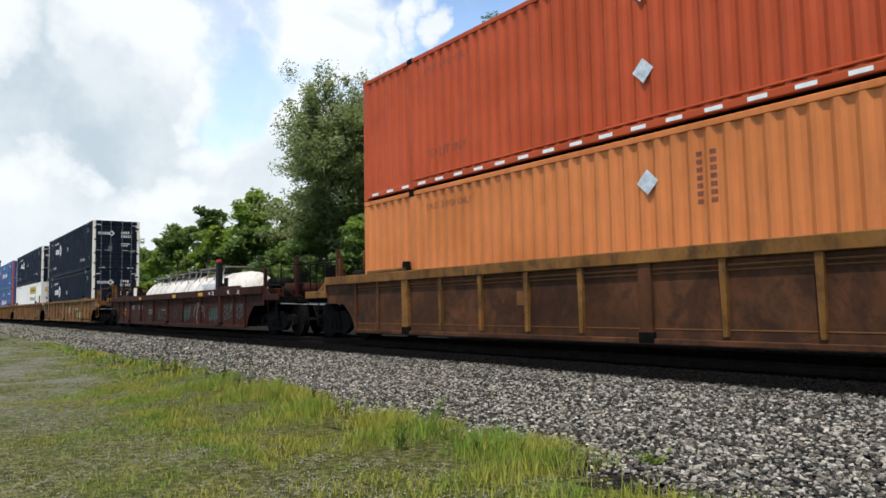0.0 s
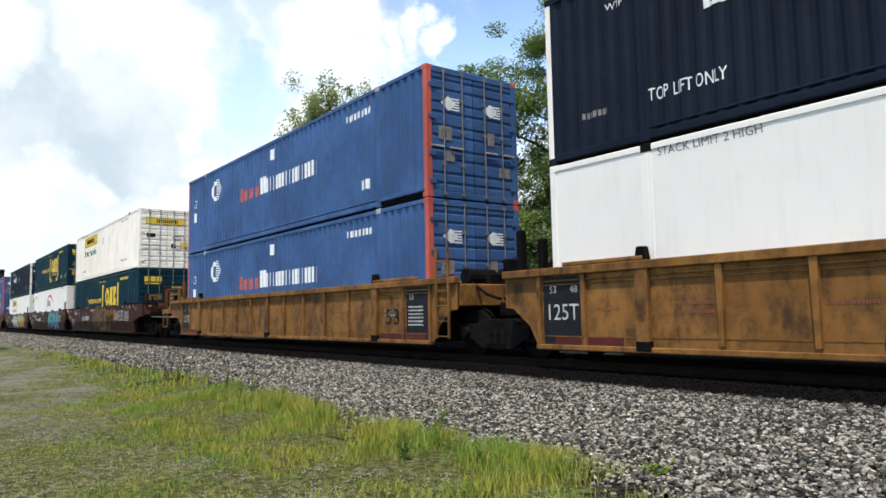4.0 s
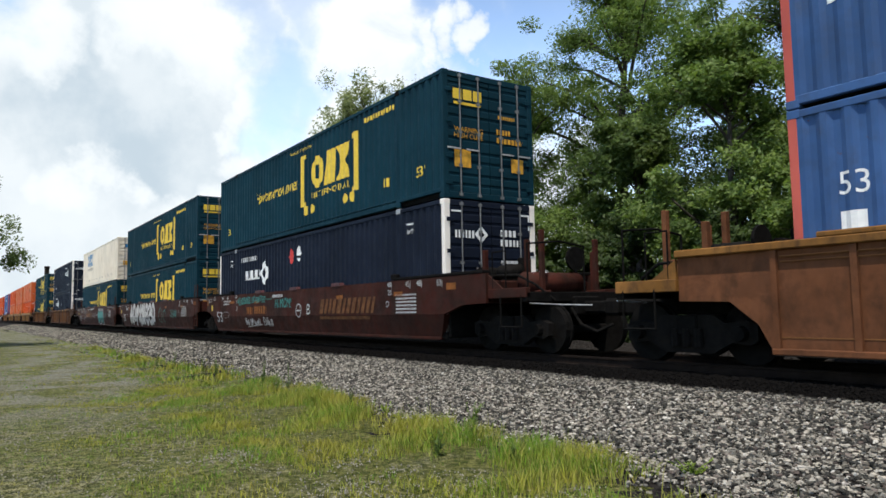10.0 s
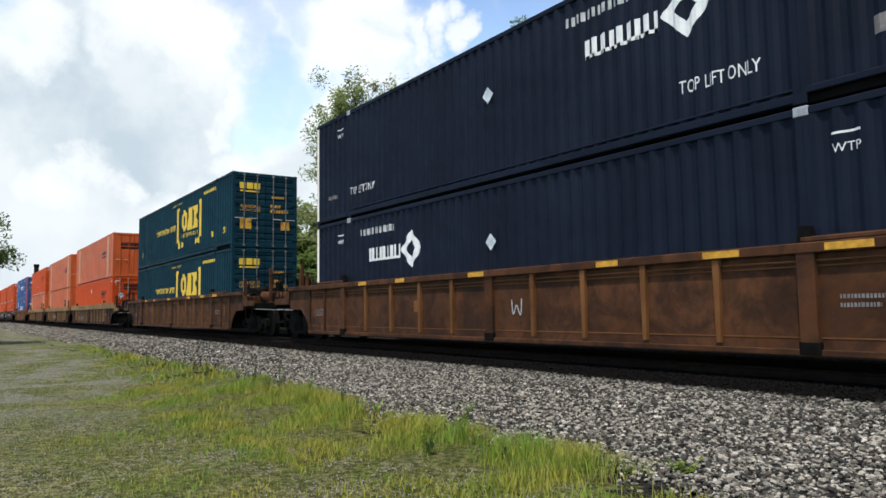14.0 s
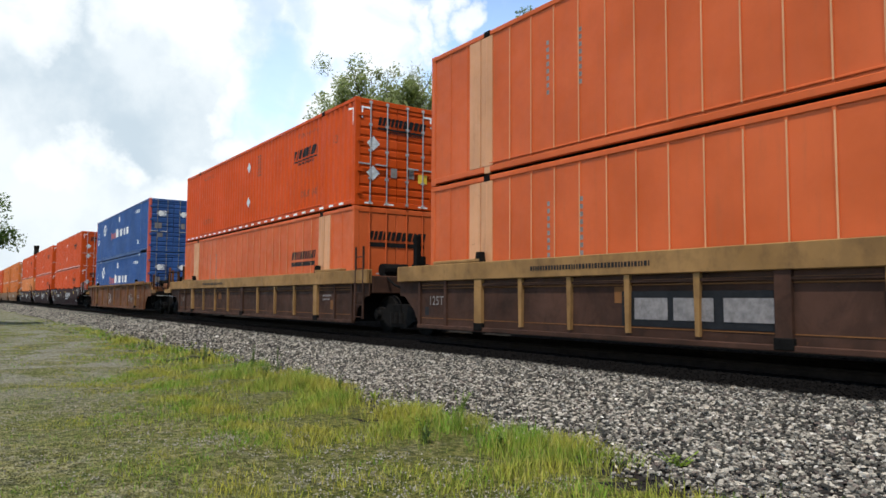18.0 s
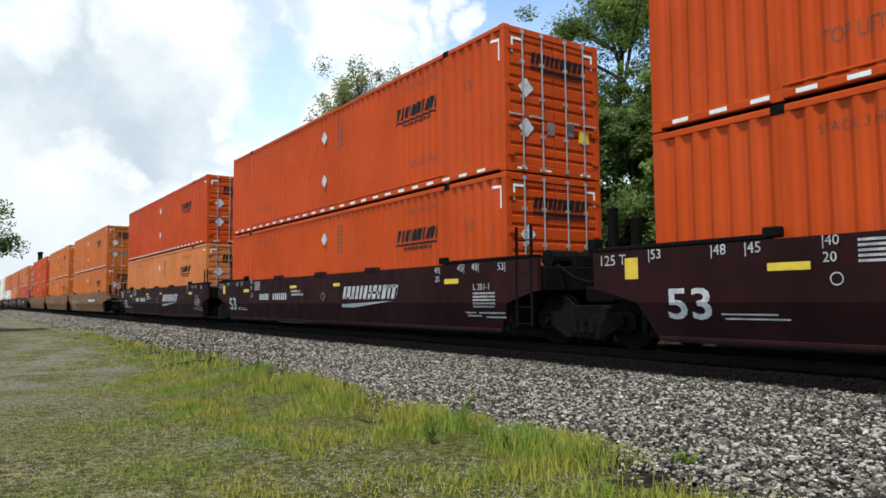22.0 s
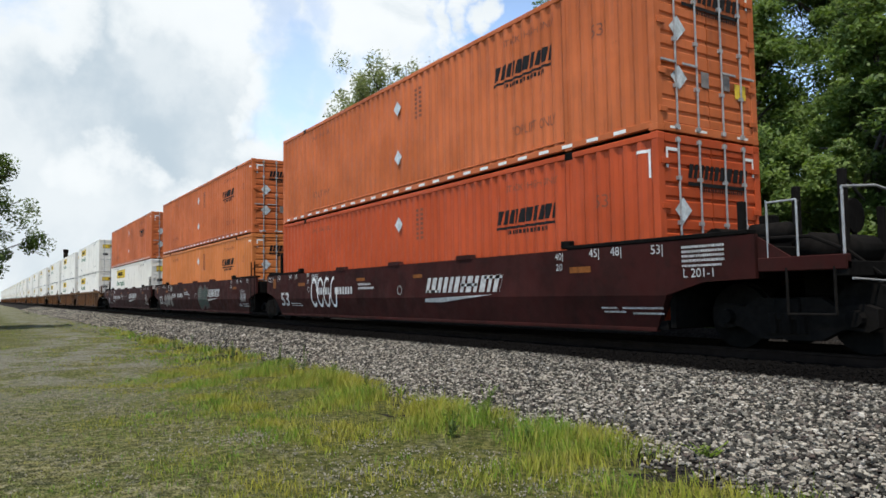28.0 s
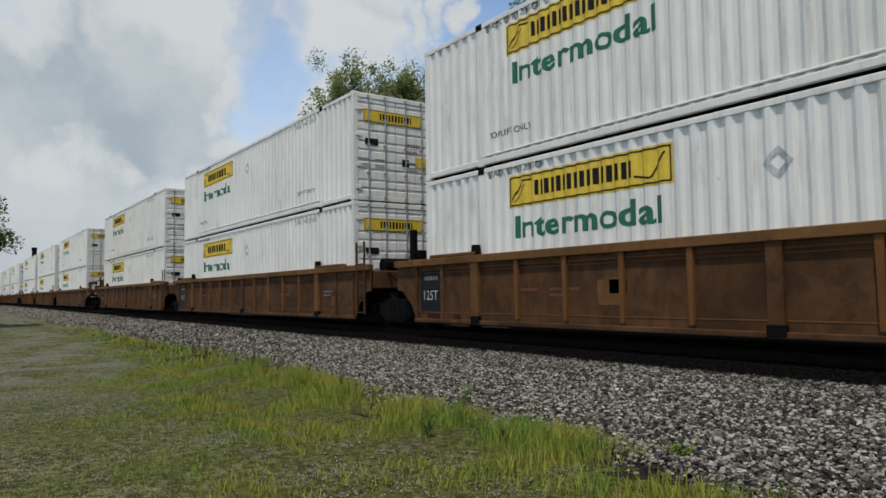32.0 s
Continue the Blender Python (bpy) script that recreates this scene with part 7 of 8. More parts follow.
        for shape, ink, text in ((both(ring(3.85, 0.42, 0.62, 0.65, 14, 0.2, 2.9, 1.0), stroke([(3.6, 0.4), (3.7, 0.95)], 0.03), stroke([(4.05, 0.95), (4.1, 0.42)], 0.03), ring(3.9, 0.6, 0.3, 0.34, 14, 0.3, 4.4, 1.2)), "ink_dull", "thin grey sprayed scrawl"), (both(ring(-3.1, 0.65, 0.45, 0.48, 12, -1.2, 1.2), ring(-2.2, 0.65, 0.45, 0.48, 12, 2.0, 4.2), tag(-1.4, 0.4, 1.1, 0.5, 6, 3, 0.03)), "ink_moss", "thin green sprayed curves"),
                                 (both(tag(1.75, 0.42, 1.1, 0.55, 7, 5, 0.035), tag(1.8, 0.5, 1.0, 0.5, 47, 4, 0.05)), "ink_moss", "dull green sprayed scrawl"), (both(tag(4.9, 0.4, 1.25, 0.5, 8, 7, 0.055), tag(4.95, 0.44, 1.2, 0.45, 48, 6, 0.03), ring(1.0, 0.66, 0.14, 0.17, 14)), "ink_moss", "teal sprayed scrawl"), (both(tag(6.3, 0.5, 0.8, 0.5, 9, 3, 0.05)), "ink_moss", "dull green sprayed scrawl"),
                                 (tag(7.5, 0.45, 0.6, 0.55, 10, 3, 0.045), "ink_moss", "dull green sprayed scrawl")):
            mark("graffiti", shape, M[ink], root, lambda x, z: -1.41, (), (), text, 0.004, 0.0003)
        part("stanchion", Geo().box(5.7, 5.95, -1.47, -1.30, top, top + 0.92, 0.02), M["black"], root)
        part("lamp_cap", Geo().box(5.72, 5.93, -1.45, -1.32, top + 0.92, top + 1.02, 0.02), M["ink_red"], root, "small red cap")
        for body, x in (("40", 5.1), ("20", 5.45), ("48", 6.9), ("53", 7.8)):
            mark("lettering", fitted(words(body, 0.14), x, top - 0.2), M["ink_white"], root, lambda x, z: -1.5)
        mark("yellow_patch", bars((-4.2, -3.8, top - 0.2, top - 0.08), (0.9, 1.3, top - 0.2, top - 0.08), (4.0, 4.5, top - 0.2, top - 0.08)), M["ink_gold"], root, lambda x, z: -1.5)
    return root, on


def graffiti(root, style, shape, ink, text, layer=1, each=0):
    """Spray a shape on a wagon's near side; each: how many faces make one letter."""
    lift = 0.002 + 0.0075 * layer
    if each:
        pts, faces = shape
        for k in range(0, len(faces), each):
            one = graffiti(root, style, both(*[([pts[i] for i in q], [tuple(range(len(q)))]) for q in faces[k:k + each]]), ink, text, layer + (k // each % 3) * 0.1)
            tagged(one, kind="")
        return one
    if WAGONS[style][3]:
        return tagged(mark("graffiti", shape, M[ink], root, lambda x, z: -1.41, (), (), text, lift, 0.0003), kind="stuff")
    return tagged(mark("graffiti", shape, M[ink], root, smooth_surf, (), (BEND,), text, lift, 0.0003), kind="stuff")


def wagon(style, rear, front, m, far=False):
    key = (style, rear, front, far)
    if key not in BUILT:
        BUILT[key] = make_wagon(style, rear, front)[0]
        if far:
            gather(BUILT[key])
        BUILT[key].matrix_basis = m
        return BUILT[key]
    return copy_thing(BUILT[key], m)


def make_tank(m):
    """A forty-foot tank container: white barrel with bands, a walkway on top, end frames."""
    root = tagged(new("tank_container"), "long white tank container with a grey roof walkway", "container", "containers on the train")
    root.matrix_basis = m
    n, R, zc = 28, 0.93, 0.85
    rings = [(-6.1, 0.3), (-6.03, 0.6), (-5.85, 0.8), (-5.6, 0.9), (-5.3, R), (5.3, R), (5.6, 0.9), (5.85, 0.8), (6.03, 0.6), (6.1, 0.3)]
    V = [(x, r * math.cos(2 * math.pi * i / n), zc + r * math.sin(2 * math.pi * i / n)) for x, r in rings for i in range(n)]
    F = [(j * n + i, j * n + (i + 1) % n, (j + 1) * n + (i + 1) % n, (j + 1) * n + i) for j in range(len(rings) - 1) for i in range(n)]
    F += [tuple(range(n))[::-1], tuple(range((len(rings) - 1) * n, len(rings) * n))]
    part("barrel", Geo().add(V, F), M["tank_white"], root, "", True)
    for x in (-4.8, -4.1, -3.2, -2.4, -1.0, 0.3, 0.8, 1.9, 2.9, 3.9, 4.8):
        g = Geo()
        for i in range(n):
            a, b = 2 * math.pi * i / n, 2 * math.pi * (i + 1) / n
            g.add([(x + d, (R + 0.012) * math.cos(t), zc + (R + 0.012) * math.sin(t)) for d, t in ((-.035, a), (.035, a), (.035, b), (-.035, b))], [(0, 1, 2, 3)])
        part("band", g, M["ink_dull"], root)
    for x0, x1, z in ((-4.9, -2.9, 1.86), (-2.8, 0.9, 1.93), (1.2, 4.2, 1.98)):
        g = Geo().box(x0, x1, -0.55, 0.55, z, z + 0.04)
        for x in np.arange(x0 + 0.2, x1, 0.85):
            g.tube((x, -0.5, z), (x + 0.15, -0.66, zc + 0.68), 0.022, n=6)
        part("walkway", g, M["ink_dull"], root)
    for x in (-6.09, 6.0):
        g = Geo().box(x, x + 0.1, -1.28, -1.16, 0, 1.5).box(x, x + 0.1, 1.16, 1.28, 0, 1.5).box(x, x + 0.1, -1.28, 1.28, 0, 0.12)
        part("end_frame", g, M["black"] if x > 0 else M["white"], root)
    for y in (-1.22, 1.22):
        part("brace", Geo().tube((6.05, y, 0.06), (5.15, y * 0.78, 1.15), 0.045, n=6).tube((6.05, y, 1.4), (5.3, y * 0.8, 0.6), 0.04, n=6), M["black"], root)
    part("saddle", Geo().box(-5.9, 5.9, -1.1, -0.95, 0.0, 0.3).box(-5.9, 5.9, 0.95, 1.1, 0.0, 0.3), M["white"], root)
    part("lettering", Geo().add([(2.6 + p[0], -0.90, 1.22 + p[1]) for p in script_bars(0, 0, 1.5, 0.16, 131)[0]], script_bars(0, 0, 1.5, 0.16, 131)[1]), M["placard"], root)
    return root


# middle of each wagon at the start, wagon, lower container, upper container
TRAIN = [
    (285.60, "brown_gold", "orange_pale", "orange_red"), (262.10, "oxide", "tank", None),
    (238.43, "ochre", "navy", "navy"), (218.66, "ochre", "white_fore", "navy"), (198.94, "ochre", "blue_old", "blue_old"),
    (175.21, "maroon", "green", "white"), (155.86, "maroon", "white_plain", "green"), (136.56, "maroon", "white_smooth", "navy"),
    (112.75, "brown_wide", "blue_torn", "blue_old"), (88.83, "maroon", "navy_hazard", "green"), (69.16, "maroon", "green", "green"), (49.56, "maroon", "green", "cream"),
    (25.89, "brown", "navy", "navy_fore"), (2.19, "brown", "green", "green"),
    (-21.62, "brown_deep", "orange", "panel"), (-41.24, "brown_deep", "panel", "panel"), (-61.01, "brown_stout", "panel", "orange"),
    (-84.61, "brown_wide", "blue", "blue"),
    (-108.25, "wine", "orange", "orange"), (-127.87, "wine", "orange", "orange"), (-147.47, "wine", "orange_pale", "orange"),
    (-171.14, "sand", "orange_warm", "orange_warm"), (-190.78, "sand", "orange_warm", "orange_warm"), (-210.42, "sand", "orange", "orange_end"),
    (-234.17, "plum", "orange_red", "orange_old"), (-253.71, "plum", "orange_pale", "orange_old"), (-273.13, "plum", "white_worn", "orange_old"),
    (-296.77, "russet", "white_worn", "white_worn"), (-316.34, "russet", "white_worn", "white_worn"), (-336.09, "russet", "white_worn", "white_worn"),
]
x_next = TRAIN[-1][0]
for i in range(16):
    x_next -= 23.7 if i % 3 == 0 else 19.65
    TRAIN.append((round(x_next, 2), "russet", "white_worn", "white_worn"))


def couple_up():
    """Put the wagons and their containers on the track as they stand at the start."""
    cars = []
    for i, (x, style, lower, upper) in enumerate(TRAIN):
        x -= 292.0
        # close neighbours share a bogie; others are coupled
        front = "joint" if i and TRAIN[i - 1][0] - TRAIN[i][0] < 21.5 else "coupler"
        rear = "joint" if i + 1 < len(TRAIN) and TRAIN[i][0] - TRAIN[i + 1][0] < 21.5 else "coupler"
        car = wagon(style, rear, front, pose(x, TRACK_Y, RAIL_Z), i > 29)
        MOVERS.append(car)
        cars.append(car)
        for style_, z in ((lower, FLOOR_Z), (upper, FLOOR_Z + BOX_H + 0.015)):
            if style_:
                m = pose(x, TRACK_Y, RAIL_Z + z)
                MOVERS.append(make_tank(m) if style_ == "tank" else container(style_, m, i > 29))
    for i, car in enumerate(cars):
        spray(i, car, TRAIN[i][1])


def spray(i, car, style):
    if style == "maroon":
        pale = i < 8
        graffiti(car, style, both(script_bars(-4.2, 0.84, 0.6, 0.24, 91, 0.28, 0.95), script_bars(-3.4, 0.84, 1.15, 0.26, 92, 0.28, 0.95)), "ink_worn" if pale else "ink_rust", "white number bars" if pale else "rusty number bars").name = "number_mark"
    if i == 5:
        throw_up(car, style, -1.08, 0.32, 3.15, 1.16, (0, 1, 2, 3, 6), 0.115, ((0.03, "ink_gold", "gold edge of a sprayed form"), (0.0, "ink_black", "black sprayed form")))
        graffiti(car, style, both(stroke(glide([(-1.2, 0.5), (-0.95, 1.35), (-0.6, 0.7), (-0.2, 1.42)]), 0.03), stroke(glide([(0.3, 0.36), (0.8, 1.25), (1.1, 0.9), (0.9, 0.4), (1.7, 0.42), (2.0, 1.2)]), 0.03)), "ink_gold", "gold sprayed lines", 3)
        graffiti(car, style, both(tag(-1.9, 1.36, 1.0, 0.12, 8, 7, 0.018), tag(2.1, 1.0, 0.9, 0.42, 9, 4, 0.018), tag(3.3, 1.0, 1.1, 0.45, 10, 5, 0.018), tag(4.0, 0.8, 0.8, 0.35, 11, 4, 0.016), ring(2.75, 0.75, 0.28, 0.295, 16, 2.6, 6.6, 1.4)), "ink_gold", "thin gold sprayed tags")
        throw_up(car, style, 4.15, 0.78, 2.0, 0.52, (1, 3, 5, 2), 0.028, ((0.0, "ink_worn", "pale sprayed stroke"),))
    if i == 6:
        throw_up(car, style, 1.5, 0.30, 4.6, 1.22, (0, 1, 2, 6), 0.16, ((0.03, "ink_blue", "large blue sprayed form"),), ("ink_teal", "teal upper half of a sprayed form"), 0.74)
        graffiti(car, style, both(*[stroke(glide([(1.7 + 1.15 * k, 1.15), (1.95 + 1.15 * k, 0.95), (1.8 + 1.15 * k, 0.62)]), 0.02) for k in range(4)]), "ink_lime", "thin pale sprayed lines", 3)
        graffiti(car, style, both(tag(-5.25, 1.0, 0.5, 0.3, 13, 4, 0.02), stroke([(-5.2, 1.38), (-4.7, 1.4)], 0.02), stroke([(-4.7, 1.02), (-4.66, 1.36)], 0.02)), "ink_white", "small white tag")
        graffiti(car, style, fitted(words("C", 0.3), -0.9, 0.84, 0.24, 0.28), "ink_white", "white letter").name = "lettering"
    if i == 7:
        throw_up(car, style, -2.15, 0.32, 3.65, 1.16, (6, 0, 4, 5), 0.115, ((0.078, "ink_silver", "pale rim of a sprayed form"), (0.058, "ink_black", "black outline of a sprayed form"), (0.008, "ink_silver", "silver sprayed form")))
        graffiti(car, style, creases(-2.0, 0.45, 3.3, 0.9, 51, 4, 0.022), "ink_black", "black inner lines", 4)
        graffiti(car, style, blot(1.7, 0.30, 4.6, 1.05, 71), "ink_amber", "dull amber sprayed cloud", 0.6)
        throw_up(car, style, 1.8, 0.32, 4.5, 1.18, (0, 5, 2, 1, 3), 0.125, ((0.04, "ink_red", "red rim of a sprayed form"), (0.0, "ink_gold", "golden sprayed form")), ("ink_lime", "pale lime upper half of a sprayed form"), 0.95)
        graffiti(car, style, both(*[stroke(glide([(2.0 + 0.9 * k, 0.4), (2.3 + 0.9 * k, 0.9), (2.1 + 0.9 * k, 1.3)]), 0.03) for k in range(5)]), "ink_red", "red inner lines", 4.2)
    if i == 9:
        graffiti(car, style, both(tag(-5.2, 1.20, 1.4, 0.24, 17, 7, 0.028), tag(-3.7, 1.22, 1.4, 0.24, 18, 7, 0.028), bars(*[(-2.2 + 0.14 * k, -2.15 + 0.14 * k, 1.3, 1.34) for k in range(4)])), "ink_teal", "teal sprayed tag")
        graffiti(car, style, slanted(fitted(words("Hi MOM!", 0.3), -1.45, 1.02, 1.35, 0.30), 1.02, 0.15), "ink_teal", "teal sprayed greeting").name = "lettering"
        graffiti(car, style, both(tag(-4.4, 0.42, 1.5, 0.26, 19, 7, 0.03), tag(-2.6, 0.42, 0.9, 0.28, 20, 4, 0.03)), "ink_silver", "pale sprayed tag")
        graffiti(car, style, both(ring(0.5, 0.92, 0.18, 0.21, 18), bars((0.36, 0.64, 0.9, 0.94))), "ink_worn", "round white stencil")
        graffiti(car, style, fitted(words("B", 0.3), 1.12, 0.80, 0.24, 0.30), "ink_worn", "white letter").name = "lettering"
        graffiti(car, style, both(slanted(script_bars(2.0, 0.82, 3.2, 0.40, 311, 0.26, 0.8), 0.82, 0.35), slanted(bars((2.0, 5.0, 0.66, 0.74)), 0.66, 0.35)), "ink_bronze", "faded gold logo bars").name = "logo"
    if i == 10:
        throw_up(car, style, -5.6, 0.28, 6.7, 1.24, (4, 1, 0, 3, 6, 5, 2, 1), 0.115, ((0.062, "ink_black", "black outline of a sprayed form"), (0.008, "ink_silver", "white and silver sprayed form")))
        graffiti(car, style, creases(-5.4, 0.40, 6.3, 1.0, 53, 8, 0.022), "ink_black", "black inner lines", 3.4)
        graffiti(car, style, both(ring(2.2, 0.85, 0.35, 0.38, 14), ring(3.1, 0.8, 0.3, 0.33, 14, 0.4, 5.0), tag(4.2, 0.7, 1.3, 0.4, 22, 4)), "ink_teal", "thin teal sprayed outlines")
    if i == 11:
        graffiti(car, style, both(ring(-6.9, 1.05, 0.44, 0.462, 18, 0.3, 5.9, 0.95), ring(-5.35, 1.0, 0.46, 0.50, 18, 0.6, 6.1, 1.1), ring(-5.3, 0.98, 0.16, 0.19, 12, 0.0, 5.0, 1.3), stroke([(-4.85, 1.5), (-4.5, 1.2), (-4.2, 1.2), (-4.3, 0.75), (-3.9, 0.7), (-3.85, 1.5)], 0.03), stroke(glide([(-3.4, 0.8), (-3.4, 1.1), (-3.2, 1.42)]), 0.03), tag(-3.2, 1.28, 1.9, 0.2, 24, 9, 0.018), stroke(glide([(-1.3, 1.36), (-0.9, 1.5), (-0.8, 1.38), (-0.4, 1.46), (0.1, 1.40)]), 0.02)), "ink_worn", "thin pale sprayed outlines")
        graffiti(car, style, both(slanted(script_bars(-4.15, 0.80, 2.75, 0.36, 312, 0.26, 0.8), 0.80, 0.35), slanted(bars((-2.4, -1.3, 0.68, 0.72)), 0.68, 0.35)), "ink_bronze", "faded logo bars").name = "logo"
        graffiti(car, style, lay_letter(-0.75, 0.82), "ink_worn", "white letter").name = "lettering"
        graffiti(car, style, both(ring(0.25, 0.95, 0.17, 0.185, 18), script_bars(0.13, 0.92, 0.24, 0.05, 317, 0.3, 0.6), script_bars(0.9, 0.92, 1.5, 0.09, 313, 0.3, 0.7)), "ink_worn", "white stencils").name = "small_lettering"
        throw_up(car, style, 1.9, 0.32, 2.2, 1.0, (3, 0, 2), 0.19, ((0.10, "ink_worn", "white rim of a sprayed form"), (0.04, "ink_black", "black outline of a sprayed form"), (-0.06, "ink_teal", "dark teal sprayed form")))
        graffiti(car, style, both(tag(4.3, 0.5, 0.9, 0.7, 314, 3, 0.03), tag(4.4, 0.6, 0.8, 0.5, 315, 4, 0.02)), "ink_moss", "dull sprayed scrawl")
    if i == 24:
        graffiti(car, style, both(*[ring(-4.9 + 0.48 * k, 0.95, 0.19, 0.235, 14, 0.5 * k, 5.4 + 0.4 * k, 1.9) for k in range(4)]), "ink_white", "white sprayed bubble outlines")
    if i == 25:
        throw_up(car, style, -6.4, 0.40, 1.9, 0.66, (5, 1, 0, 3), 0.085, ((0.03, "ink_black", "black outline of a sprayed form"), (0.0, "ink_dull", "grey sprayed form")))
        throw_up(car, style, 0.8, 0.34, 1.75, 1.08, (2, 3), 0.17, ((0.04, "ink_plum", "dark red rim of a sprayed form"), (-0.02, "ink_moss", "dull green sprayed form")))
        graffiti(car, style, both(*[bars((0.95 + 0.02 * k, 1.5, 0.9 + 0.09 * k, 0.93 + 0.09 * k)) for k in range(5)], creases(0.9, 0.4, 1.6, 1.0, 31, 2, 0.02)), "ink_dull", "grey strokes", 3.4)
        graffiti(car, style, fitted(words("C", 0.22), -0.98, 0.78, 0.18, 0.24), "ink_worn", "white letter").name = "lettering"
    if i == 26:
        graffiti(car, style, both(tag(-5.4, 0.82, 1.0, 0.34, 330, 4, 0.028), stroke(glide([(-5.6, 0.86), (-5.2, 0.74), (-4.2, 0.84)]), 0.025), tag(-5.1, 0.62, 0.5, 0.12, 331, 3, 0.015)), "ink_silver", "pale sprayed tag")
        graffiti(car, style, both(tag(-7.6, 1.12, 0.7, 0.24, 332, 6, 0.012), tag(-6.7, 1.10, 0.4, 0.18, 333, 4, 0.012)), "ink_dull", "faint sprayed tag")
        graffiti(car, style, fitted(words("B", 0.22), -0.98, 0.78, 0.18, 0.24), "ink_worn", "white letter").name = "lettering"
    if i == 21:
        for p, q in ((-6.6, -6.2), (-5.5, -5.1)):
            graffiti(car, style, bars((p, q, 0.34, 0.98)), "tan", "pale bare patch").name = "label_plate"
        graffiti(car, style, bars((1.95, 5.15, 0.86, 1.14)), "ink_black", "black number panel").name = "number_panel"
        graffiti(car, style, script_bars(2.1, 0.91, 2.9, 0.18, 161), "ink_white", "white bars in the panel", 2).name = "number_mark"
        graffiti(car, style, fitted(words("B", 0.22), 1.15, 0.94, 0.2, 0.26), "ink_black", "black letter").name = "lettering"
    if i == 22:
        graffiti(car, style, both(bars((0.65, 1.14, 0.74, 1.17), (1.23, 1.72, 0.74, 1.17)), shapes([(1.85, 1.17), (2.0, 1.17), (2.2, 0.95), (2.0, 0.74), (1.85, 0.74), (2.05, 0.95)], [(2.2, 1.17), (2.6, 1.17), (2.42, 0.95), (2.6, 0.74), (2.2, 0.74), (2.36, 0.95)])), "ink_plum", "dull plum logo bars").name = "logo"
        graffiti(car, style, fitted(words("C", 0.22), -1.28, 0.94, 0.2, 0.26), "ink_black", "black letter").name = "lettering"
        graffiti(car, style, script_bars(-3.6, 0.86, 1.4, 0.05, 162), "ink_brown", "faded small lettering").name = "small_lettering"
    if i == 23:
        graffiti(car, style, bars((-5.0, -1.7, 0.84, 0.87), (-5.0, -1.7, 1.11, 1.14), (-5.0, -4.97, 0.87, 1.11), (-1.73, -1.7, 0.87, 1.11)), "ink_black", "black frame round the number").name = "number_frame"
        graffiti(car, style, script_bars(-4.85, 0.91, 3.0, 0.16, 163), "ink_black", "black number bars").name = "number_mark"
        graffiti(car, style, fitted(words("A", 0.22), 0.0, 0.94, 0.2, 0.26), "ink_black", "black letter").name = "lettering"
    if i == 14:
        graffiti(car, style, bars((-5.4, -2.5, 0.42, 0.82)), "black", "sooty number panel").name = "number_panel"
        graffiti(car, style, both(script_bars(-5.2, 0.5, 0.8, 0.22, 119), script_bars(-4.1, 0.5, 1.2, 0.22, 120)), "ink_dull", "pale number bars", 2).name = "number_mark"
    if i == 15:
        graffiti(car, style, bars((-2.6, 0.1, 0.46, 0.98)), "black", "sooty logo panel").name = "logo_panel"
        for a, b in ((-2.35, -1.75), (-1.65, -1.0), (-0.85, -0.1)):
            graffiti(car, style, bars((a, b, 0.56, 0.88)), "ink_dull", "pale logo bar", 2)
    if i == 8:
        graffiti(car, style, both(bars((2.5, 2.92, 0.74, 1.04), (3.0, 3.42, 0.74, 1.04)), shapes([(3.48, 1.04), (3.62, 1.04), (3.86, 0.89), (3.62, 0.74), (3.48, 0.74), (3.70, 0.89)])), "tan", "faded tan logo blocks").name = "logo"
    if i == 17:
        graffiti(car, style, both(tag(-2.2, 0.40, 1.1, 0.75, 340, 3, 0.03), tag(-2.0, 0.5, 0.9, 0.5, 341, 4, 0.02)), "ink_worn", "white looping sprayed tag")
        graffiti(car, style, both(*[tag(3.8 + 0.3 * k, 0.55 + 0.1 * (k % 3), 0.5, 0.3, 342 + k, 3, 0.02) for k in range(5)]), "ink_dull", "faint grey sprayed scrawl")
    if i == 12:
        graffiti(car, style, both(stroke(glide([(0.62, 1.0), (0.66, 0.74), (0.76, 0.9), (0.86, 0.72), (0.9, 1.02)]), 0.025)), "ink_worn", "small white chalk scrawl")
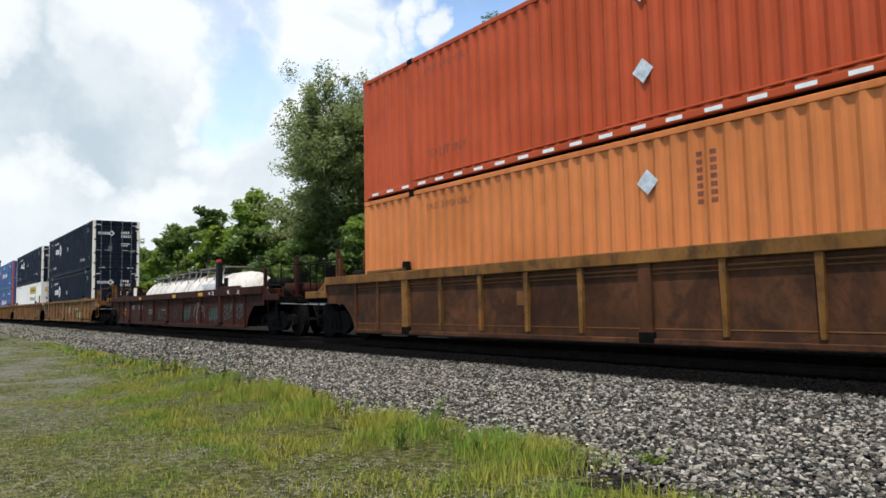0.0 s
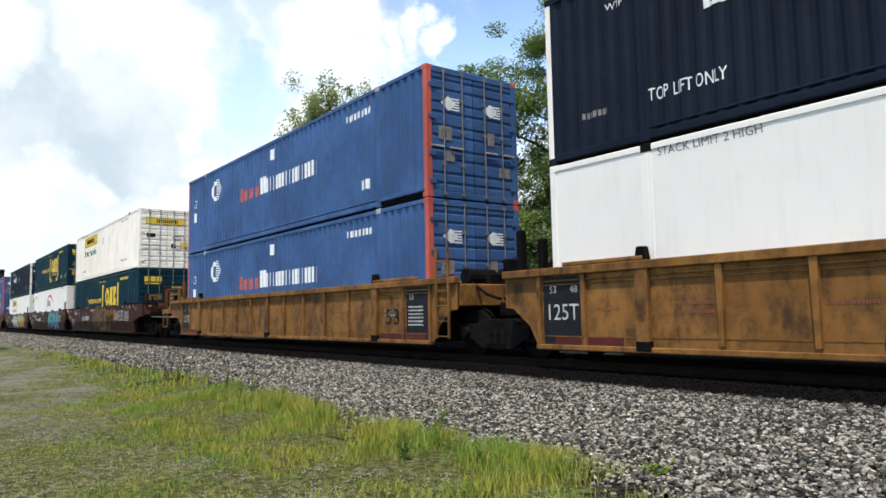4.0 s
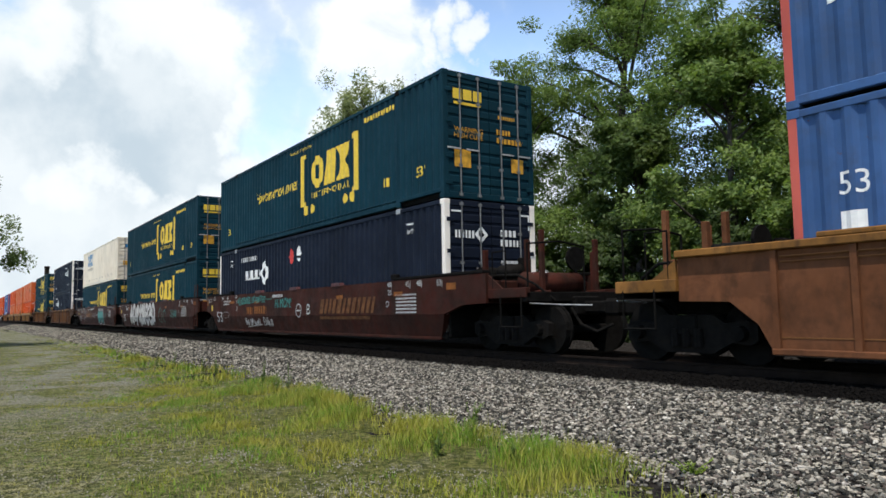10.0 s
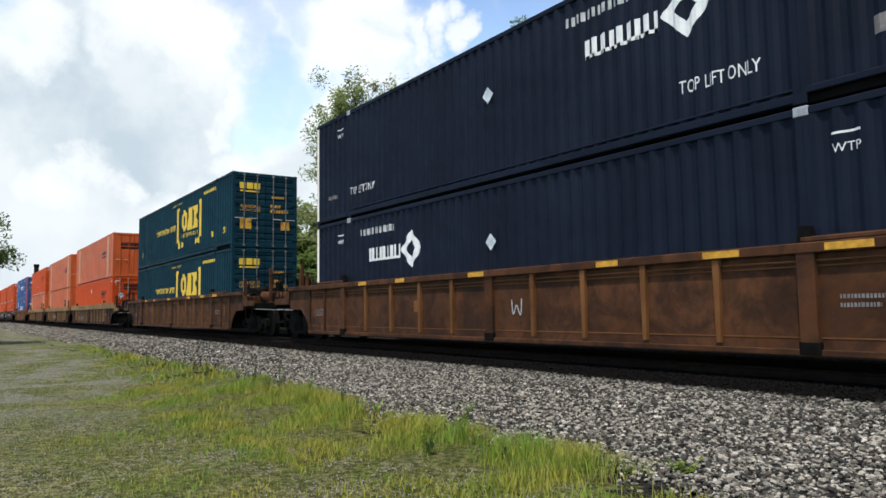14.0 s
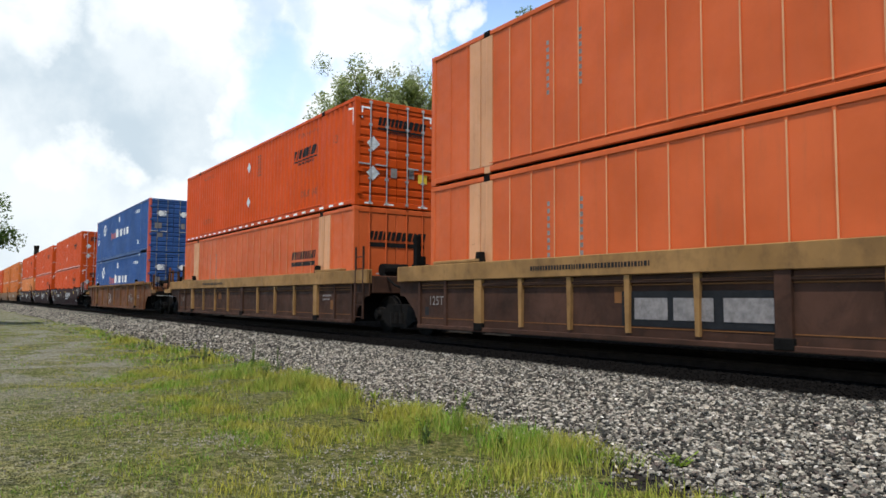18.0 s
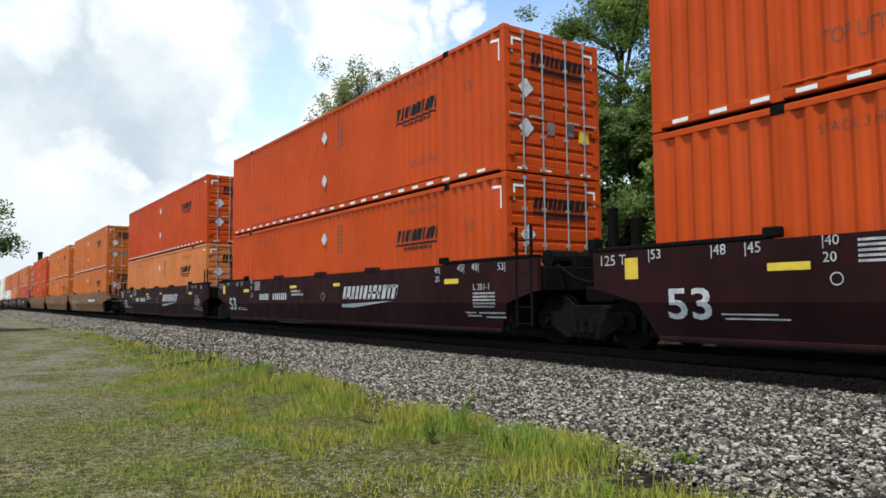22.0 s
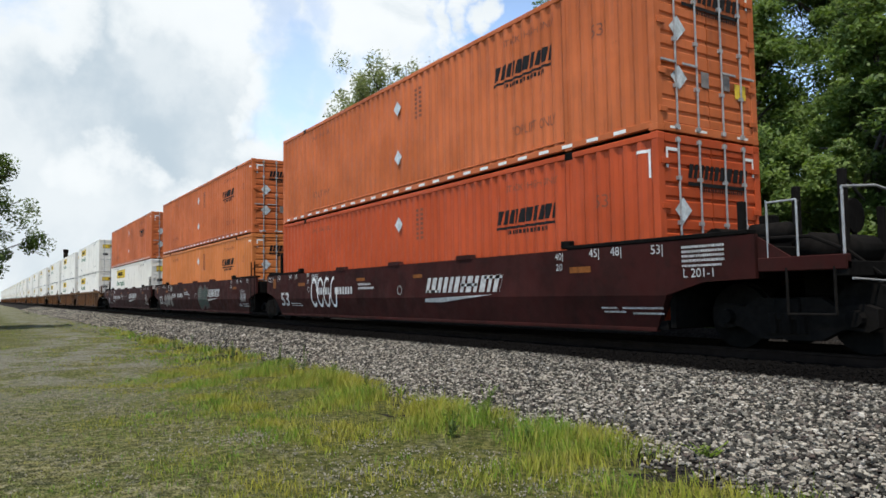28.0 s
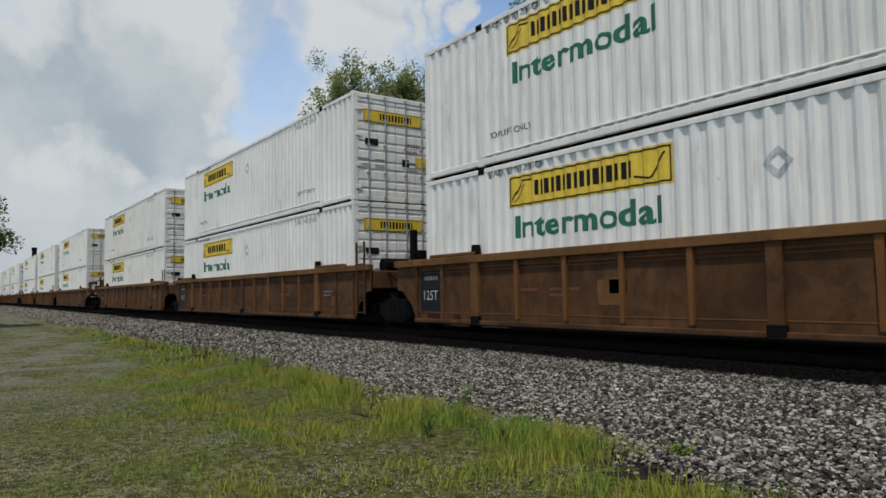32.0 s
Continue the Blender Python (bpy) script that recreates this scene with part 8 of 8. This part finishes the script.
    if i == 2:
        graffiti(car, style, bars((3.46, 5.17, 0.86, 1.06)), "ink_black", "black number panel").name = "number_panel"
        graffiti(car, style, both(script_bars(3.55, 0.9, 0.5, 0.13, 181), script_bars(4.3, 0.9, 0.8, 0.13, 182)), "ink_worn", "white bars in the panel", 2).name = "number_mark"
        graffiti(car, style, tag(1.2, 0.80, 1.35, 0.33, 183, 5, 0.03), "ink_worn", "white sprayed tag")
        graffiti(car, style, both(tag(4.31, 0.42, 1.05, 0.36, 184, 5, 0.045), tag(4.35, 0.44, 1.0, 0.3, 185, 4, 0.03)), "ink_lime", "pale lime sprayed tag")
        for p, q in ((6.0, 6.45), (6.55, 8.2)):
            graffiti(car, style, bars((p, q, 0.29, 0.42)), "maroon", "dark red primer patch").name = "primer_patch"
        graffiti(car, style, bars((5.6, 5.95, 0.72, 0.735), (5.6, 5.95, 1.0, 1.015), (5.6, 5.615, 0.735, 1.0), (5.935, 5.95, 0.735, 1.0)), "ink_brown", "thin stencilled frame").name = "stencil_frame"
    if i == 3:
        graffiti(car, style, both(tag(-3.0, 0.35, 0.8, 0.4, 31 + i, 4, 0.03), tag(4.9, 0.7, 0.6, 0.25, 33 + i, 4, 0.02)), "ink_black", "thin black tag")
        graffiti(car, style, tag(-1.6, 0.65, 1.2, 0.3, 35 + i, 5, 0.025), "ink_dull", "pale tag")


def lay_letter(x, z):
    return fitted(words("A", 0.3), x, z, 0.28, 0.32)


def make_chimney():
    root = tagged(new("chimney"), "tall dark brick chimney far beyond the track", "chimney")
    root.matrix_basis = pose(-186, 16.0, 0)
    part("shaft", Geo().tube((0, 0, 0), (0, 0, 12.6), 0.62, 0.5, 14), M["wood"], root, "", True)
    part("rim", Geo().tube((0, 0, 12.6), (0, 0, 13.2), 0.58, 0.58, 14), M["wood"], root)


lay_ground()
lay_track()
plant_trees()
make_chimney()
couple_up()
sow_grass()
lay_stones()
scatter_gravel()
grow_undergrowth()
plant_weeds()


def motions():
    """The whole train runs past at a steady pace."""
    for thing in MOVERS:
        at = thing.matrix_basis.translation.copy()
        walk(thing, [(t, pose(at.x + SPEED * t, at.y, at.z)) for t in (0, 8, 16, 24, 32)])


motions()
